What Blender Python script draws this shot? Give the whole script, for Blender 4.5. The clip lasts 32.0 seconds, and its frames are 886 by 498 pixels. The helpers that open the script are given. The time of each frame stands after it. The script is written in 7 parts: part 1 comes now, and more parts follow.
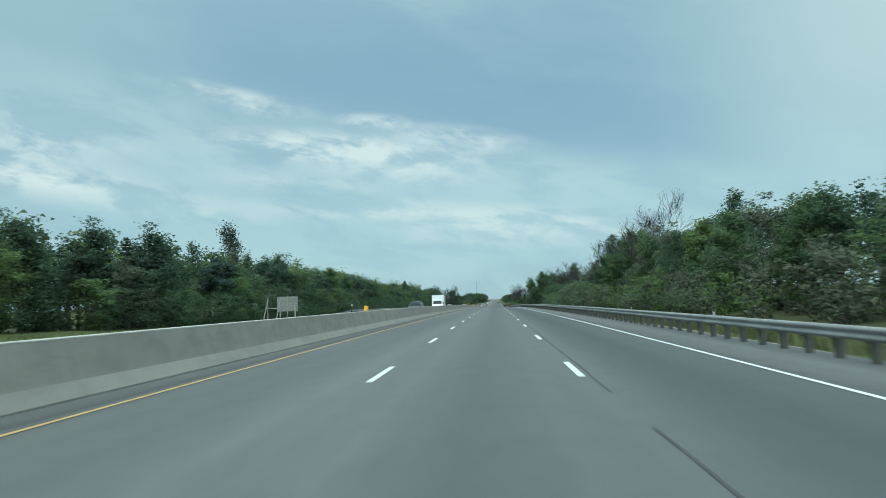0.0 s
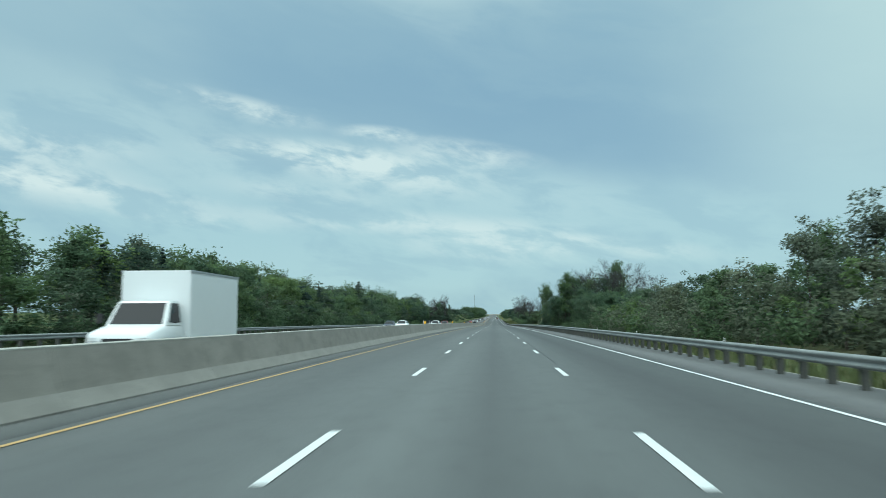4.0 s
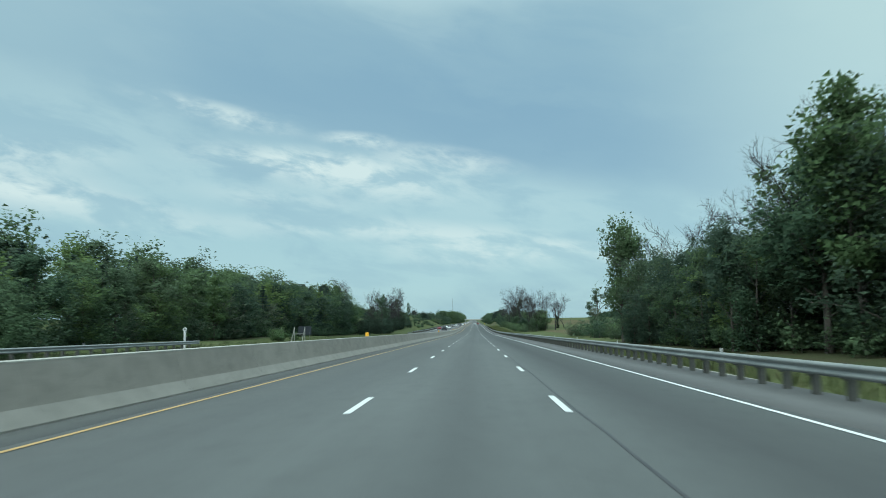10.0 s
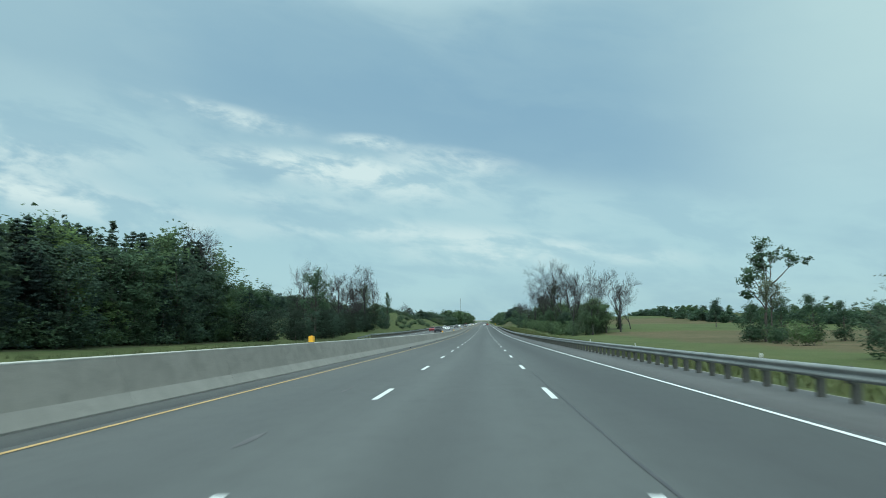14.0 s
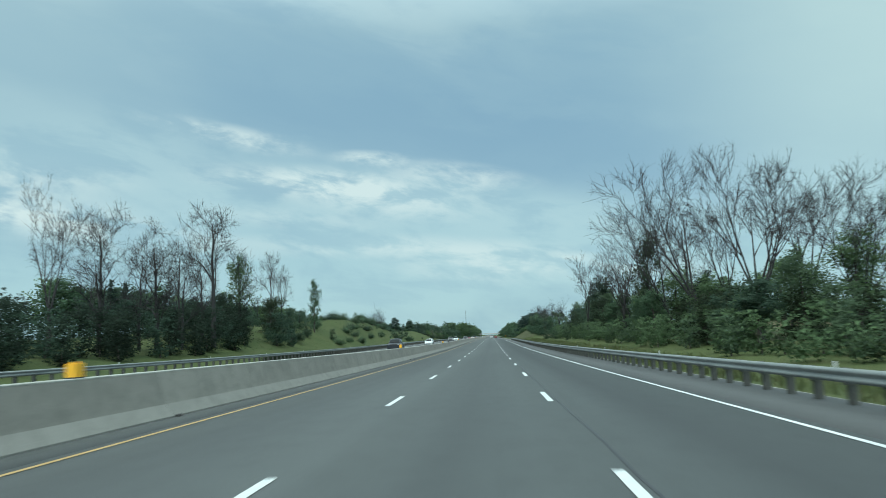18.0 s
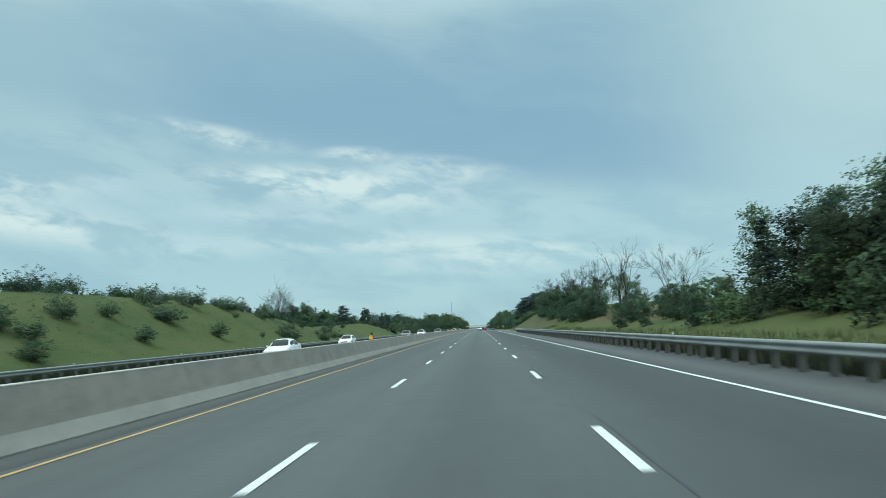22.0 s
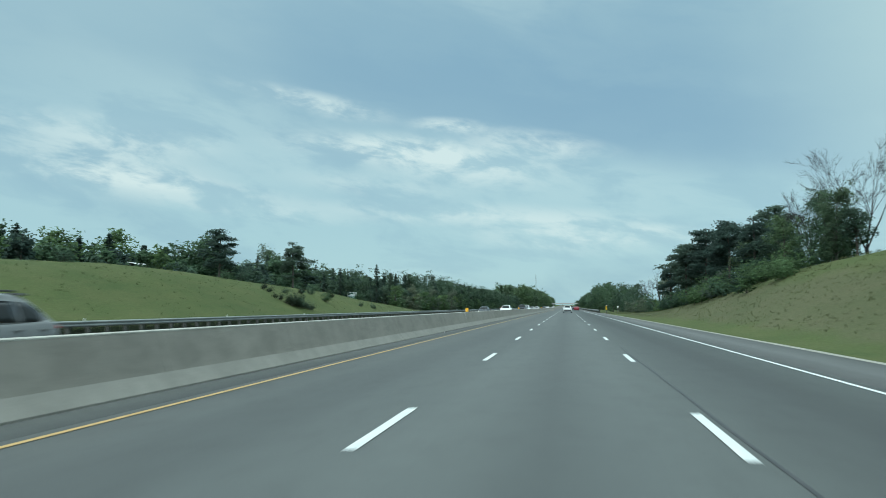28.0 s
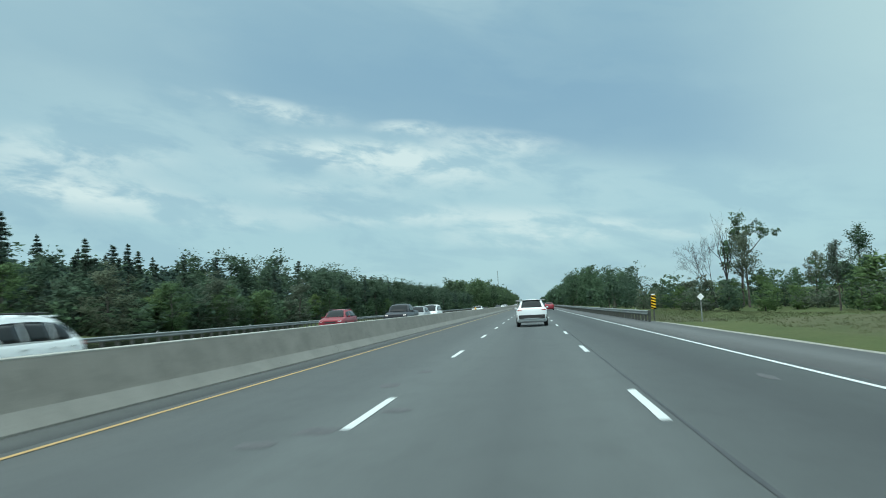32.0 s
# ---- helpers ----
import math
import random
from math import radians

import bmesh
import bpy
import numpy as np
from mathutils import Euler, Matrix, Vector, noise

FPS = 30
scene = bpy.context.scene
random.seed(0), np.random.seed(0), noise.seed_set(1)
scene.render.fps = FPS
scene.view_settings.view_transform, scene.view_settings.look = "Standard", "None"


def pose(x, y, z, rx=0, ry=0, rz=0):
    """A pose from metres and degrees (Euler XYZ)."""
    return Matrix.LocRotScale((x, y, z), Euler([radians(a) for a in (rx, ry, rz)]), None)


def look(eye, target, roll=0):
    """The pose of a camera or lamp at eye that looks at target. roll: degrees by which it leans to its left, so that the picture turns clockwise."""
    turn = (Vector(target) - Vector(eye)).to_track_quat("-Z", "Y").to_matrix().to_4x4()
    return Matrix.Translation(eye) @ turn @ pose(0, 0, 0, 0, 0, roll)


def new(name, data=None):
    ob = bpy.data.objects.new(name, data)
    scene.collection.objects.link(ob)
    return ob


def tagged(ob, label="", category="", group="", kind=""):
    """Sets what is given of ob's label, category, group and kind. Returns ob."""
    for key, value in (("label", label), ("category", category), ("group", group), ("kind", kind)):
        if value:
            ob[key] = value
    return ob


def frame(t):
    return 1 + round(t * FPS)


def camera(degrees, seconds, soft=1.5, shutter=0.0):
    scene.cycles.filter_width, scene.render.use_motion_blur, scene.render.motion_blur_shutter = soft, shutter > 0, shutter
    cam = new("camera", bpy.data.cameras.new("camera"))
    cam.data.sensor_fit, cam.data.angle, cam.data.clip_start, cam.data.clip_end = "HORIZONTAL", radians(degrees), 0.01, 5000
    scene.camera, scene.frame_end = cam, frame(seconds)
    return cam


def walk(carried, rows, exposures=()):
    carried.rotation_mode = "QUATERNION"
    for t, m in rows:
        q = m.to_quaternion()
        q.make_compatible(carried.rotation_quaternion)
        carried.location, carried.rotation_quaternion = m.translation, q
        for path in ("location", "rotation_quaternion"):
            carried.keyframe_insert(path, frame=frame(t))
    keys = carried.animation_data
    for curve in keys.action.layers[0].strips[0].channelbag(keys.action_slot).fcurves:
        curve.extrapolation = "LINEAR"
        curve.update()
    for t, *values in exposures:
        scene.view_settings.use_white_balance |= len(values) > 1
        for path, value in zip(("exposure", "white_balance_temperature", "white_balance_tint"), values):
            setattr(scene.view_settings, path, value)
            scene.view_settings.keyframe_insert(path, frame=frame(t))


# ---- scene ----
cam = camera(62.22, 32.0, soft=0.9, shutter=0.28)
PATH = [
    (0.0, 0.16, 0.00, 1.40, 94.03, 1.93, 4.13),
    (0.5, 0.07, 14.40, 1.40, 94.19, 1.02, 4.04),
    (1.0, -0.02, 28.80, 1.38, 94.14, 0.11, 3.64),
    (1.5, -0.16, 42.85, 1.36, 93.98, 0.06, 3.98),
    (2.0, -0.30, 56.90, 1.32, 94.13, 0.21, 3.55),
    (2.5, -0.29, 71.30, 1.28, 94.29, 0.34, 3.95),
    (3.0, -0.28, 85.69, 1.22, 94.86, 0.06, 4.02),
    (6.0, 0.18, 172.75, 0.66, 95.25, 0.92, 3.91),
    (6.5, 0.12, 186.76, 0.53, 95.30, 0.81, 3.67),
    (7.0, 0.05, 200.77, 0.40, 95.05, 0.80, 3.34),
    (7.5, 0.02, 215.30, 0.25, 95.13, 1.08, 3.51),
    (8.0, -0.02, 229.83, 0.09, 94.71, 0.96, 2.93),
    (9.0, -0.02, 258.96, -0.24, 95.20, 0.60, 2.88),
    (10.0, 0.05, 288.52, -0.59, 95.55, 0.74, 2.48),
    (10.5, 0.05, 303.35, -0.77, 95.29, -0.25, 0.91),
    (11.0, 0.04, 318.19, -0.96, 95.42, -0.13, 1.44),
    (11.5, 0.12, 332.38, -1.14, 95.45, -0.31, 1.61),
    (12.0, 0.19, 346.57, -1.32, 95.67, -0.10, 2.41),
    (12.5, 0.22, 361.68, -1.52, 96.22, 0.48, 2.45),
    (13.0, 0.25, 376.79, -1.71, 96.37, 0.47, 3.02),
    (14.0, 0.17, 405.61, -2.09, 95.69, 0.68, 3.20),
    (17.0, 0.24, 494.65, -3.15, 95.29, 2.34, 3.32),
    (17.5, 0.28, 509.30, -3.28, 96.17, 2.48, 3.13),
    (18.0, 0.32, 523.94, -3.40, 96.85, 2.02, 3.77),
    (18.5, 0.29, 538.58, -3.52, 96.70, 1.79, 4.17),
    (19.0, 0.27, 553.22, -3.61, 96.26, 1.66, 2.77),
    (20.0, 0.32, 583.73, -3.77, 95.97, 2.77, 3.07),
    (21.0, 0.17, 612.88, -3.85, 96.73, 3.97, 3.24),
    (21.5, 0.17, 627.50, -3.87, 96.67, 4.21, 2.95),
    (22.0, 0.17, 642.12, -3.87, 96.31, 3.76, 2.85),
    (22.5, 0.10, 656.95, -3.85, 96.29, 3.11, 2.97),
    (23.0, 0.03, 671.79, -3.83, 96.08, 2.65, 3.49),
    (23.5, 0.12, 686.70, -3.80, 95.38, 3.36, 4.31),
    (24.0, 0.21, 701.60, -3.78, 94.89, 3.98, 4.12),
    (27.0, 0.07, 792.17, -3.68, 93.63, 0.62, 7.53),
    (27.5, 0.02, 807.08, -3.67, 93.94, 0.39, 8.58),
    (28.0, -0.03, 821.98, -3.67, 94.45, 0.15, 9.54),
    (28.5, -0.03, 836.85, -3.67, 94.45, 0.16, 9.66),
    (29.0, -0.02, 851.71, -3.68, 94.45, 0.56, 9.22),
    (29.5, 0.05, 866.41, -3.69, 94.41, 1.07, 8.29),
    (30.0, 0.13, 881.11, -3.71, 94.67, 1.38, 8.05),
    (30.5, 0.17, 895.65, -3.72, 94.07, 1.50, 9.61),
    (31.0, 0.21, 910.20, -3.74, 93.46, 1.92, 10.59),
    (31.5, 0.19, 925.25, -3.76, 93.64, 2.77, 8.91),
    (32.0, 0.16, 940.30, -3.78, 94.52, 2.81, 6.91),
]
walk(cam, [(t, pose(x, y, z, rx, ry, rz)) for t, x, y, z, rx, ry, rz in PATH])

# ---- world, sun ----
SUN_EL, SUN_AZ = 48.0, -150.0


def link(nt, a, b):
    nt.links.new(a, b)


def math_node(nt, op, a, b=None, c=None, clamp=False):
    n = nt.nodes.new("ShaderNodeMath")
    n.operation = op
    n.use_clamp = clamp
    for i, v in enumerate((a, b, c)):
        if v is None:
            continue
        if isinstance(v, (int, float)):
            n.inputs[i].default_value = v
        else:
            nt.links.new(v, n.inputs[i])
    return n.outputs[0]


def ramp(nt, fac, stops, smooth=False):
    n = nt.nodes.new("ShaderNodeValToRGB")
    n.color_ramp.interpolation = "EASE" if smooth else "LINEAR"
    el = n.color_ramp.elements
    while len(el) < len(stops):
        el.new(0.5)
    for e, (p, c) in zip(el, stops):
        e.position = p
        e.color = (c, c, c, 1) if isinstance(c, (int, float)) else (*c, 1)
    nt.links.new(fac, n.inputs[0])
    return n.outputs[0]


def mix(nt, fac, a, b, blend="MIX"):
    n = nt.nodes.new("ShaderNodeMix")
    n.data_type = "RGBA"
    n.blend_type = blend
    for sock, v in ((n.inputs[0], fac), (n.inputs[6], a), (n.inputs[7], b)):
        if isinstance(v, (int, float)):
            sock.default_value = v
        elif isinstance(v, tuple):
            sock.default_value = (*v, 1)
        else:
            nt.links.new(v, sock)
    return n.outputs[2]


def noise_tex(nt, vec, scale, detail=4.0, rough=0.55, dist=0.0):
    n = nt.nodes.new("ShaderNodeTexNoise")
    n.inputs["Scale"].default_value = scale
    n.inputs["Detail"].default_value = detail
    n.inputs["Roughness"].default_value = rough
    n.inputs["Distortion"].default_value = dist
    if vec is not None:
        nt.links.new(vec, n.inputs["Vector"])
    return n.outputs["Fac"]


def mapped(nt, vec, scale=(1, 1, 1), loc=(0, 0, 0), rot=(0, 0, 0)):
    n = nt.nodes.new("ShaderNodeMapping")
    n.inputs["Scale"].default_value = scale
    n.inputs["Location"].default_value = loc
    n.inputs["Rotation"].default_value = rot
    nt.links.new(vec, n.inputs["Vector"])
    return n.outputs[0]


def build_world():
    w = bpy.data.worlds.new("overcast_sky")
    scene.world = w
    w.use_nodes = True
    nt = w.node_tree
    nt.nodes.clear()
    out = nt.nodes.new("ShaderNodeOutputWorld")
    tc = nt.nodes.new("ShaderNodeTexCoord").outputs["Generated"]
    sep = nt.nodes.new("ShaderNodeSeparateXYZ")
    link(nt, tc, sep.inputs[0])
    x, y, z = sep.outputs
    up = math_node(nt, "MAXIMUM", z, 0.0)
    # the deck lies in long streaks that sink a little to the right
    slant = math_node(nt, "ADD", z, math_node(nt, "MULTIPLY", x, 0.17))
    comb = nt.nodes.new("ShaderNodeCombineXYZ")
    link(nt, x, comb.inputs[0])
    link(nt, y, comb.inputs[1])
    link(nt, math_node(nt, "MULTIPLY", slant, 3.0), comb.inputs[2])
    p = comb.outputs[0]
    n1 = noise_tex(nt, mapped(nt, p, (1, 1, 1), (1.3, 0.4, 0.2)), 2.6, 5.0, 0.52, 0.25)
    n2 = noise_tex(nt, mapped(nt, p, (1, 1, 1), (4.1, 2.2, 0.7)), 7.5, 6.0, 0.58, 0.35)
    n3 = noise_tex(nt, mapped(nt, p, (1, 1, 0.8), (0.7, 5.2, 1.9)), 17.0, 4.0, 0.6, 0.3)
    base = ramp(nt, up, [(0.0, (0.375, 0.590, 0.620)), (0.05, (0.365, 0.585, 0.63)), (0.12, (0.345, 0.560, 0.615)),
                         (0.2, (0.325, 0.525, 0.595)), (0.3, (0.300, 0.485, 0.560)), (0.40, (0.345, 0.53, 0.59)), (0.6, (0.88, 1.18, 1.22)), (1.0, (1.52, 1.96, 1.99))])

    def around(az, el, wide, tall, tilt=0.12):
        """Soft mask about a direction, wider than tall, its axis tilted."""
        a, e = radians(az), radians(el)
        cx, cz = math.sin(a) * math.cos(e), math.sin(e)
        ox, oz = math_node(nt, "SUBTRACT", x, cx), math_node(nt, "SUBTRACT", z, cz)
        oz = math_node(nt, "ADD", oz, math_node(nt, "MULTIPLY", ox, tilt))
        dx, dz = math_node(nt, "DIVIDE", ox, wide), math_node(nt, "DIVIDE", oz, tall)
        r = math_node(nt, "ADD", math_node(nt, "MULTIPLY", dx, dx), math_node(nt, "MULTIPLY", dz, dz))
        g = math_node(nt, "SUBTRACT", 1.0, math_node(nt, "MINIMUM", r, 1.0))
        return math_node(nt, "MULTIPLY", math_node(nt, "MULTIPLY", g, g), math_node(nt, "GREATER_THAN", y, 0.0))

    def total(rows):
        acc = None
        for az, el, wide, tall, tilt, gain in rows:
            m = math_node(nt, "MULTIPLY", around(az, el, wide, tall, tilt), gain)
            acc = m if acc is None else math_node(nt, "ADD", acc, m)
        return acc

    # billows in the whole deck
    lower = ramp(nt, up, [(0.36, 1.0), (0.5, 0.0)], True)
    c = mix(nt, math_node(nt, "MULTIPLY", lower, ramp(nt, n1, [(0.38, 0.6), (0.58, 0.0)], True)), base, (0.235, 0.415, 0.515))
    c = mix(nt, math_node(nt, "MULTIPLY", lower, ramp(nt, n2, [(0.36, 0.35), (0.55, 0.0)], True)), c, (0.245, 0.43, 0.53))
    # the heavy cloud with its ragged lower edge
    warp = math_node(nt, "MULTIPLY", math_node(nt, "SUBTRACT", n2, 0.5), 0.14)
    rim = math_node(nt, "ADD", slant, warp)
    heavy = ramp(nt, rim, [(0.185, 0.0), (0.232, 0.85), (0.275, 1.0), (0.33, 0.62), (0.42, 0.0)], True)
    side = ramp(nt, math_node(nt, "ADD", math_node(nt, "MULTIPLY", x, 0.5), 0.5), [(0.22, 0.25), (0.38, 0.85), (0.52, 1.0), (0.62, 0.85), (0.72, 0.1)], True)
    heavy = math_node(nt, "MULTIPLY", math_node(nt, "MULTIPLY", heavy, side), math_node(nt, "GREATER_THAN", y, 0.0))
    c = mix(nt, math_node(nt, "MULTIPLY", heavy, math_node(nt, "ADD", 0.60, math_node(nt, "MULTIPLY", n1, 0.5)), None, True), c, (0.205, 0.375, 0.495))
    # thin bright breaks below it
    veil = total(((-10, 10.4, 0.50, 0.085, 0.14, 0.5), (8, 9.0, 0.30, 0.06, 0.1, 0.3), (-32, 10.4, 0.30, 0.10, 0.05, 0.5), (2, 5.4, 0.30, 0.045, 0.03, 0.5), (-27, 15.8, 0.22, 0.05, 0.1, 0.3)))
    veil = math_node(nt, "MULTIPLY", veil, ramp(nt, n2, [(0.38, 0.2), (0.60, 1.0)], True), None, True)
    c = mix(nt, veil, c, (0.435, 0.635, 0.665))
    streak = total(((-8.2, 11.2, 0.19, 0.042, 0.10, 1.0), (-15.3, 12.3, 0.16, 0.026, 0.05, 0.75), (-19.6, 15.5, 0.13, 0.020, 0.16, 0.95), (-9.2, 14.0, 0.07, 0.014, 0.05, 1.0), (-2.0, 12.5, 0.13, 0.024, 0.15, 0.8),
                    (-34, 12.2, 0.15, 0.032, 0.05, 0.7), (-34, 9.7, 0.15, 0.045, 0.1, 0.75), (-28, 8.6, 0.20, 0.022, 0.12, 0.5), (-24, 7.2, 0.17, 0.014, 0.1, 0.45), (-9, 7.2, 0.26, 0.022, 0.03, 0.65), (0.5, 5.6, 0.18, 0.036, 0.03, 0.8), (-15, 9.3, 0.14, 0.02, 0.1, 0.4), (10, 5.0, 0.16, 0.02, 0.1, 0.5)))
    grainy = math_node(nt, "ADD", math_node(nt, "MULTIPLY", n2, 0.6), math_node(nt, "MULTIPLY", n3, 0.4))
    lit = math_node(nt, "MULTIPLY", streak, ramp(nt, grainy, [(0.43, 0.08), (0.57, 1.0)], True), None, True)
    c = mix(nt, lit, c, (0.59, 0.745, 0.74))
    pale = math_node(nt, "ADD", around(32, 19, 0.36, 0.30, 0.0), math_node(nt, "MULTIPLY", around(-36, 22, 0.3, 0.16, 0.0), 0.3), None, True)
    c = mix(nt, math_node(nt, "MULTIPLY", pale, 0.72), c, (0.50, 0.70, 0.685))
    # pale mottling high in the deck
    c = mix(nt, math_node(nt, "MULTIPLY", ramp(nt, n1, [(0.5, 0.0), (0.68, 0.5)], True), ramp(nt, up, [(0.27, 0.0), (0.36, 1.0), (0.42, 1.0), (0.5, 0.0)], True)), c, (0.42, 0.60, 0.64))
    # the veiled sun stands behind; the unseen rear sky is brightened as added fill
    back = math_node(nt, "MAXIMUM", math_node(nt, "MULTIPLY", y, -1.0), 0.0)
    glow = math_node(nt, "ADD", 1.0, math_node(nt, "MULTIPLY", back, 0.9))
    scale = nt.nodes.new("ShaderNodeVectorMath")
    scale.operation = "SCALE"
    link(nt, c, scale.inputs[0])
    link(nt, glow, scale.inputs["Scale"])
    bg = nt.nodes.new("ShaderNodeBackground")
    link(nt, scale.outputs[0], bg.inputs[0])
    bg.inputs[1].default_value = 1.04
    sky = nt.nodes.new("ShaderNodeTexSky")
    sky.sky_type = "NISHITA"
    sky.sun_disc = False
    sky.sun_elevation, sky.sun_rotation = radians(SUN_EL), radians(SUN_AZ)
    bg2 = nt.nodes.new("ShaderNodeBackground")
    link(nt, sky.outputs[0], bg2.inputs[0])
    bg2.inputs[1].default_value = 0.008
    add = nt.nodes.new("ShaderNodeAddShader")
    link(nt, bg.outputs[0], add.inputs[0])
    link(nt, bg2.outputs[0], add.inputs[1])
    link(nt, add.outputs[0], out.inputs[0])


build_world()
sun = new("sun", bpy.data.lights.new("sun", "SUN"))
sun.data.energy, sun.data.angle, sun.data.color = 1.4, radians(60), (1.0, 0.985, 0.93)
_a, _e = radians(SUN_AZ), radians(SUN_EL)
sun.matrix_world = look((math.sin(_a) * 60, math.cos(_a) * 60, 60 * math.tan(_e)), (0, 0, 0))

# ---- materials ----
MATS = {}


def material(name, build):
    m = bpy.data.materials.new(name)
    m.use_nodes = True
    nt = m.node_tree
    bsdf = nt.nodes["Principled BSDF"]
    build(nt, bsdf)
    MATS[name] = m
    return m


def coords(nt):
    return nt.nodes.new("ShaderNodeTexCoord").outputs["Object"]


def bump(nt, bsdf, height, strength, dist=0.02):
    b = nt.nodes.new("ShaderNodeBump")
    b.inputs["Strength"].default_value = strength
    b.inputs["Distance"].default_value = dist
    link(nt, height, b.inputs["Height"])
    link(nt, b.outputs[0], bsdf.inputs["Normal"])


def surface(name, a, b, rough=0.8, scale=3.0, fine=60.0, metal=0.0, bump_s=0.2, bump_d=0.01, stretch=(1, 1, 1), lo=0.35, hi=0.65, spec=0.5):
    """Two colours mixed by coarse noise, with fine grain and relief."""
    def build(nt, bsdf):
        tc = coords(nt)
        v = mapped(nt, tc, stretch)
        n1 = noise_tex(nt, v, scale, 5.0, 0.6)
        n2 = noise_tex(nt, tc, fine, 3.0, 0.6)
        c = mix(nt, ramp(nt, n1, [(lo, 0.0), (hi, 1.0)]), a, b)
        c = mix(nt, 1.0, c, ramp(nt, n2, [(0.3, 0.82), (0.7, 1.15)]), "MULTIPLY")
        link(nt, c, bsdf.inputs["Base Color"])
        bsdf.inputs["Roughness"].default_value = rough
        bsdf.inputs["Metallic"].default_value = metal
        bsdf.inputs["Specular IOR Level"].default_value = spec
        bump(nt, bsdf, n2, bump_s, bump_d)
    return material(name, build)


def asphalt(name, a, b, streak=0.35, tracks=()):
    def build(nt, bsdf):
        tc = coords(nt)
        big = noise_tex(nt, mapped(nt, tc, (1, 0.12, 1)), 0.25, 4.0, 0.6)
        lane = noise_tex(nt, mapped(nt, tc, (1.0, 0.004, 1)), 0.9, 3.0, 0.5)
        grit = noise_tex(nt, tc, 90.0, 2.0, 0.7)
        spots = noise_tex(nt, mapped(nt, tc, (1, 0.5, 1), (7, 3, 0)), 2.2, 6.0, 0.65)
        c = mix(nt, ramp(nt, big, [(0.35, 0.0), (0.65, 1.0)]), a, b)
        c = mix(nt, 1.0, c, ramp(nt, lane, [(0.35, 1.0 - streak), (0.65, 1.0 + streak * 0.4)]), "MULTIPLY")
        c = mix(nt, 1.0, c, ramp(nt, spots, [(0.25, 0.86), (0.5, 1.0), (0.8, 1.06)]), "MULTIPLY")
        c = mix(nt, 1.0, c, ramp(nt, grit, [(0.3, 0.8), (0.7, 1.2)]), "MULTIPLY")
        # oil-darkened lane middles, and an overall tone that varies along the road
        sep = nt.nodes.new("ShaderNodeSeparateXYZ")
        link(nt, tc, sep.inputs[0])
        c = mix(nt, 1.0, c, ramp(nt, math_node(nt, "MULTIPLY", sep.outputs[1], 0.001), [(0.0, 1.15), (0.13, 1.12), (0.28, 1.05), (0.42, 0.94), (0.52, 0.85), (0.70, 0.82), (0.78, 0.94), (0.88, 1.08), (1.0, 1.04)]), "MULTIPLY")
        for cx, wid, dark in tracks:
            d = math_node(nt, "ABSOLUTE", math_node(nt, "DIVIDE", math_node(nt, "SUBTRACT", sep.outputs[0], cx), wid))
            g = math_node(nt, "MULTIPLY", math_node(nt, "SUBTRACT", 1.0, math_node(nt, "MINIMUM", d, 1.0)), math_node(nt, "ADD", 0.55, math_node(nt, "MULTIPLY", big, 0.9)))
            c = mix(nt, math_node(nt, "MULTIPLY", g, dark), c, (0.03, 0.033, 0.036))
        link(nt, c, bsdf.inputs["Base Color"])
        bsdf.inputs["Roughness"].default_value = 0.78
        bsdf.inputs["Specular IOR Level"].default_value = 0.35
        bump(nt, bsdf, grit, 0.35, 0.006)
    return material(name, build)


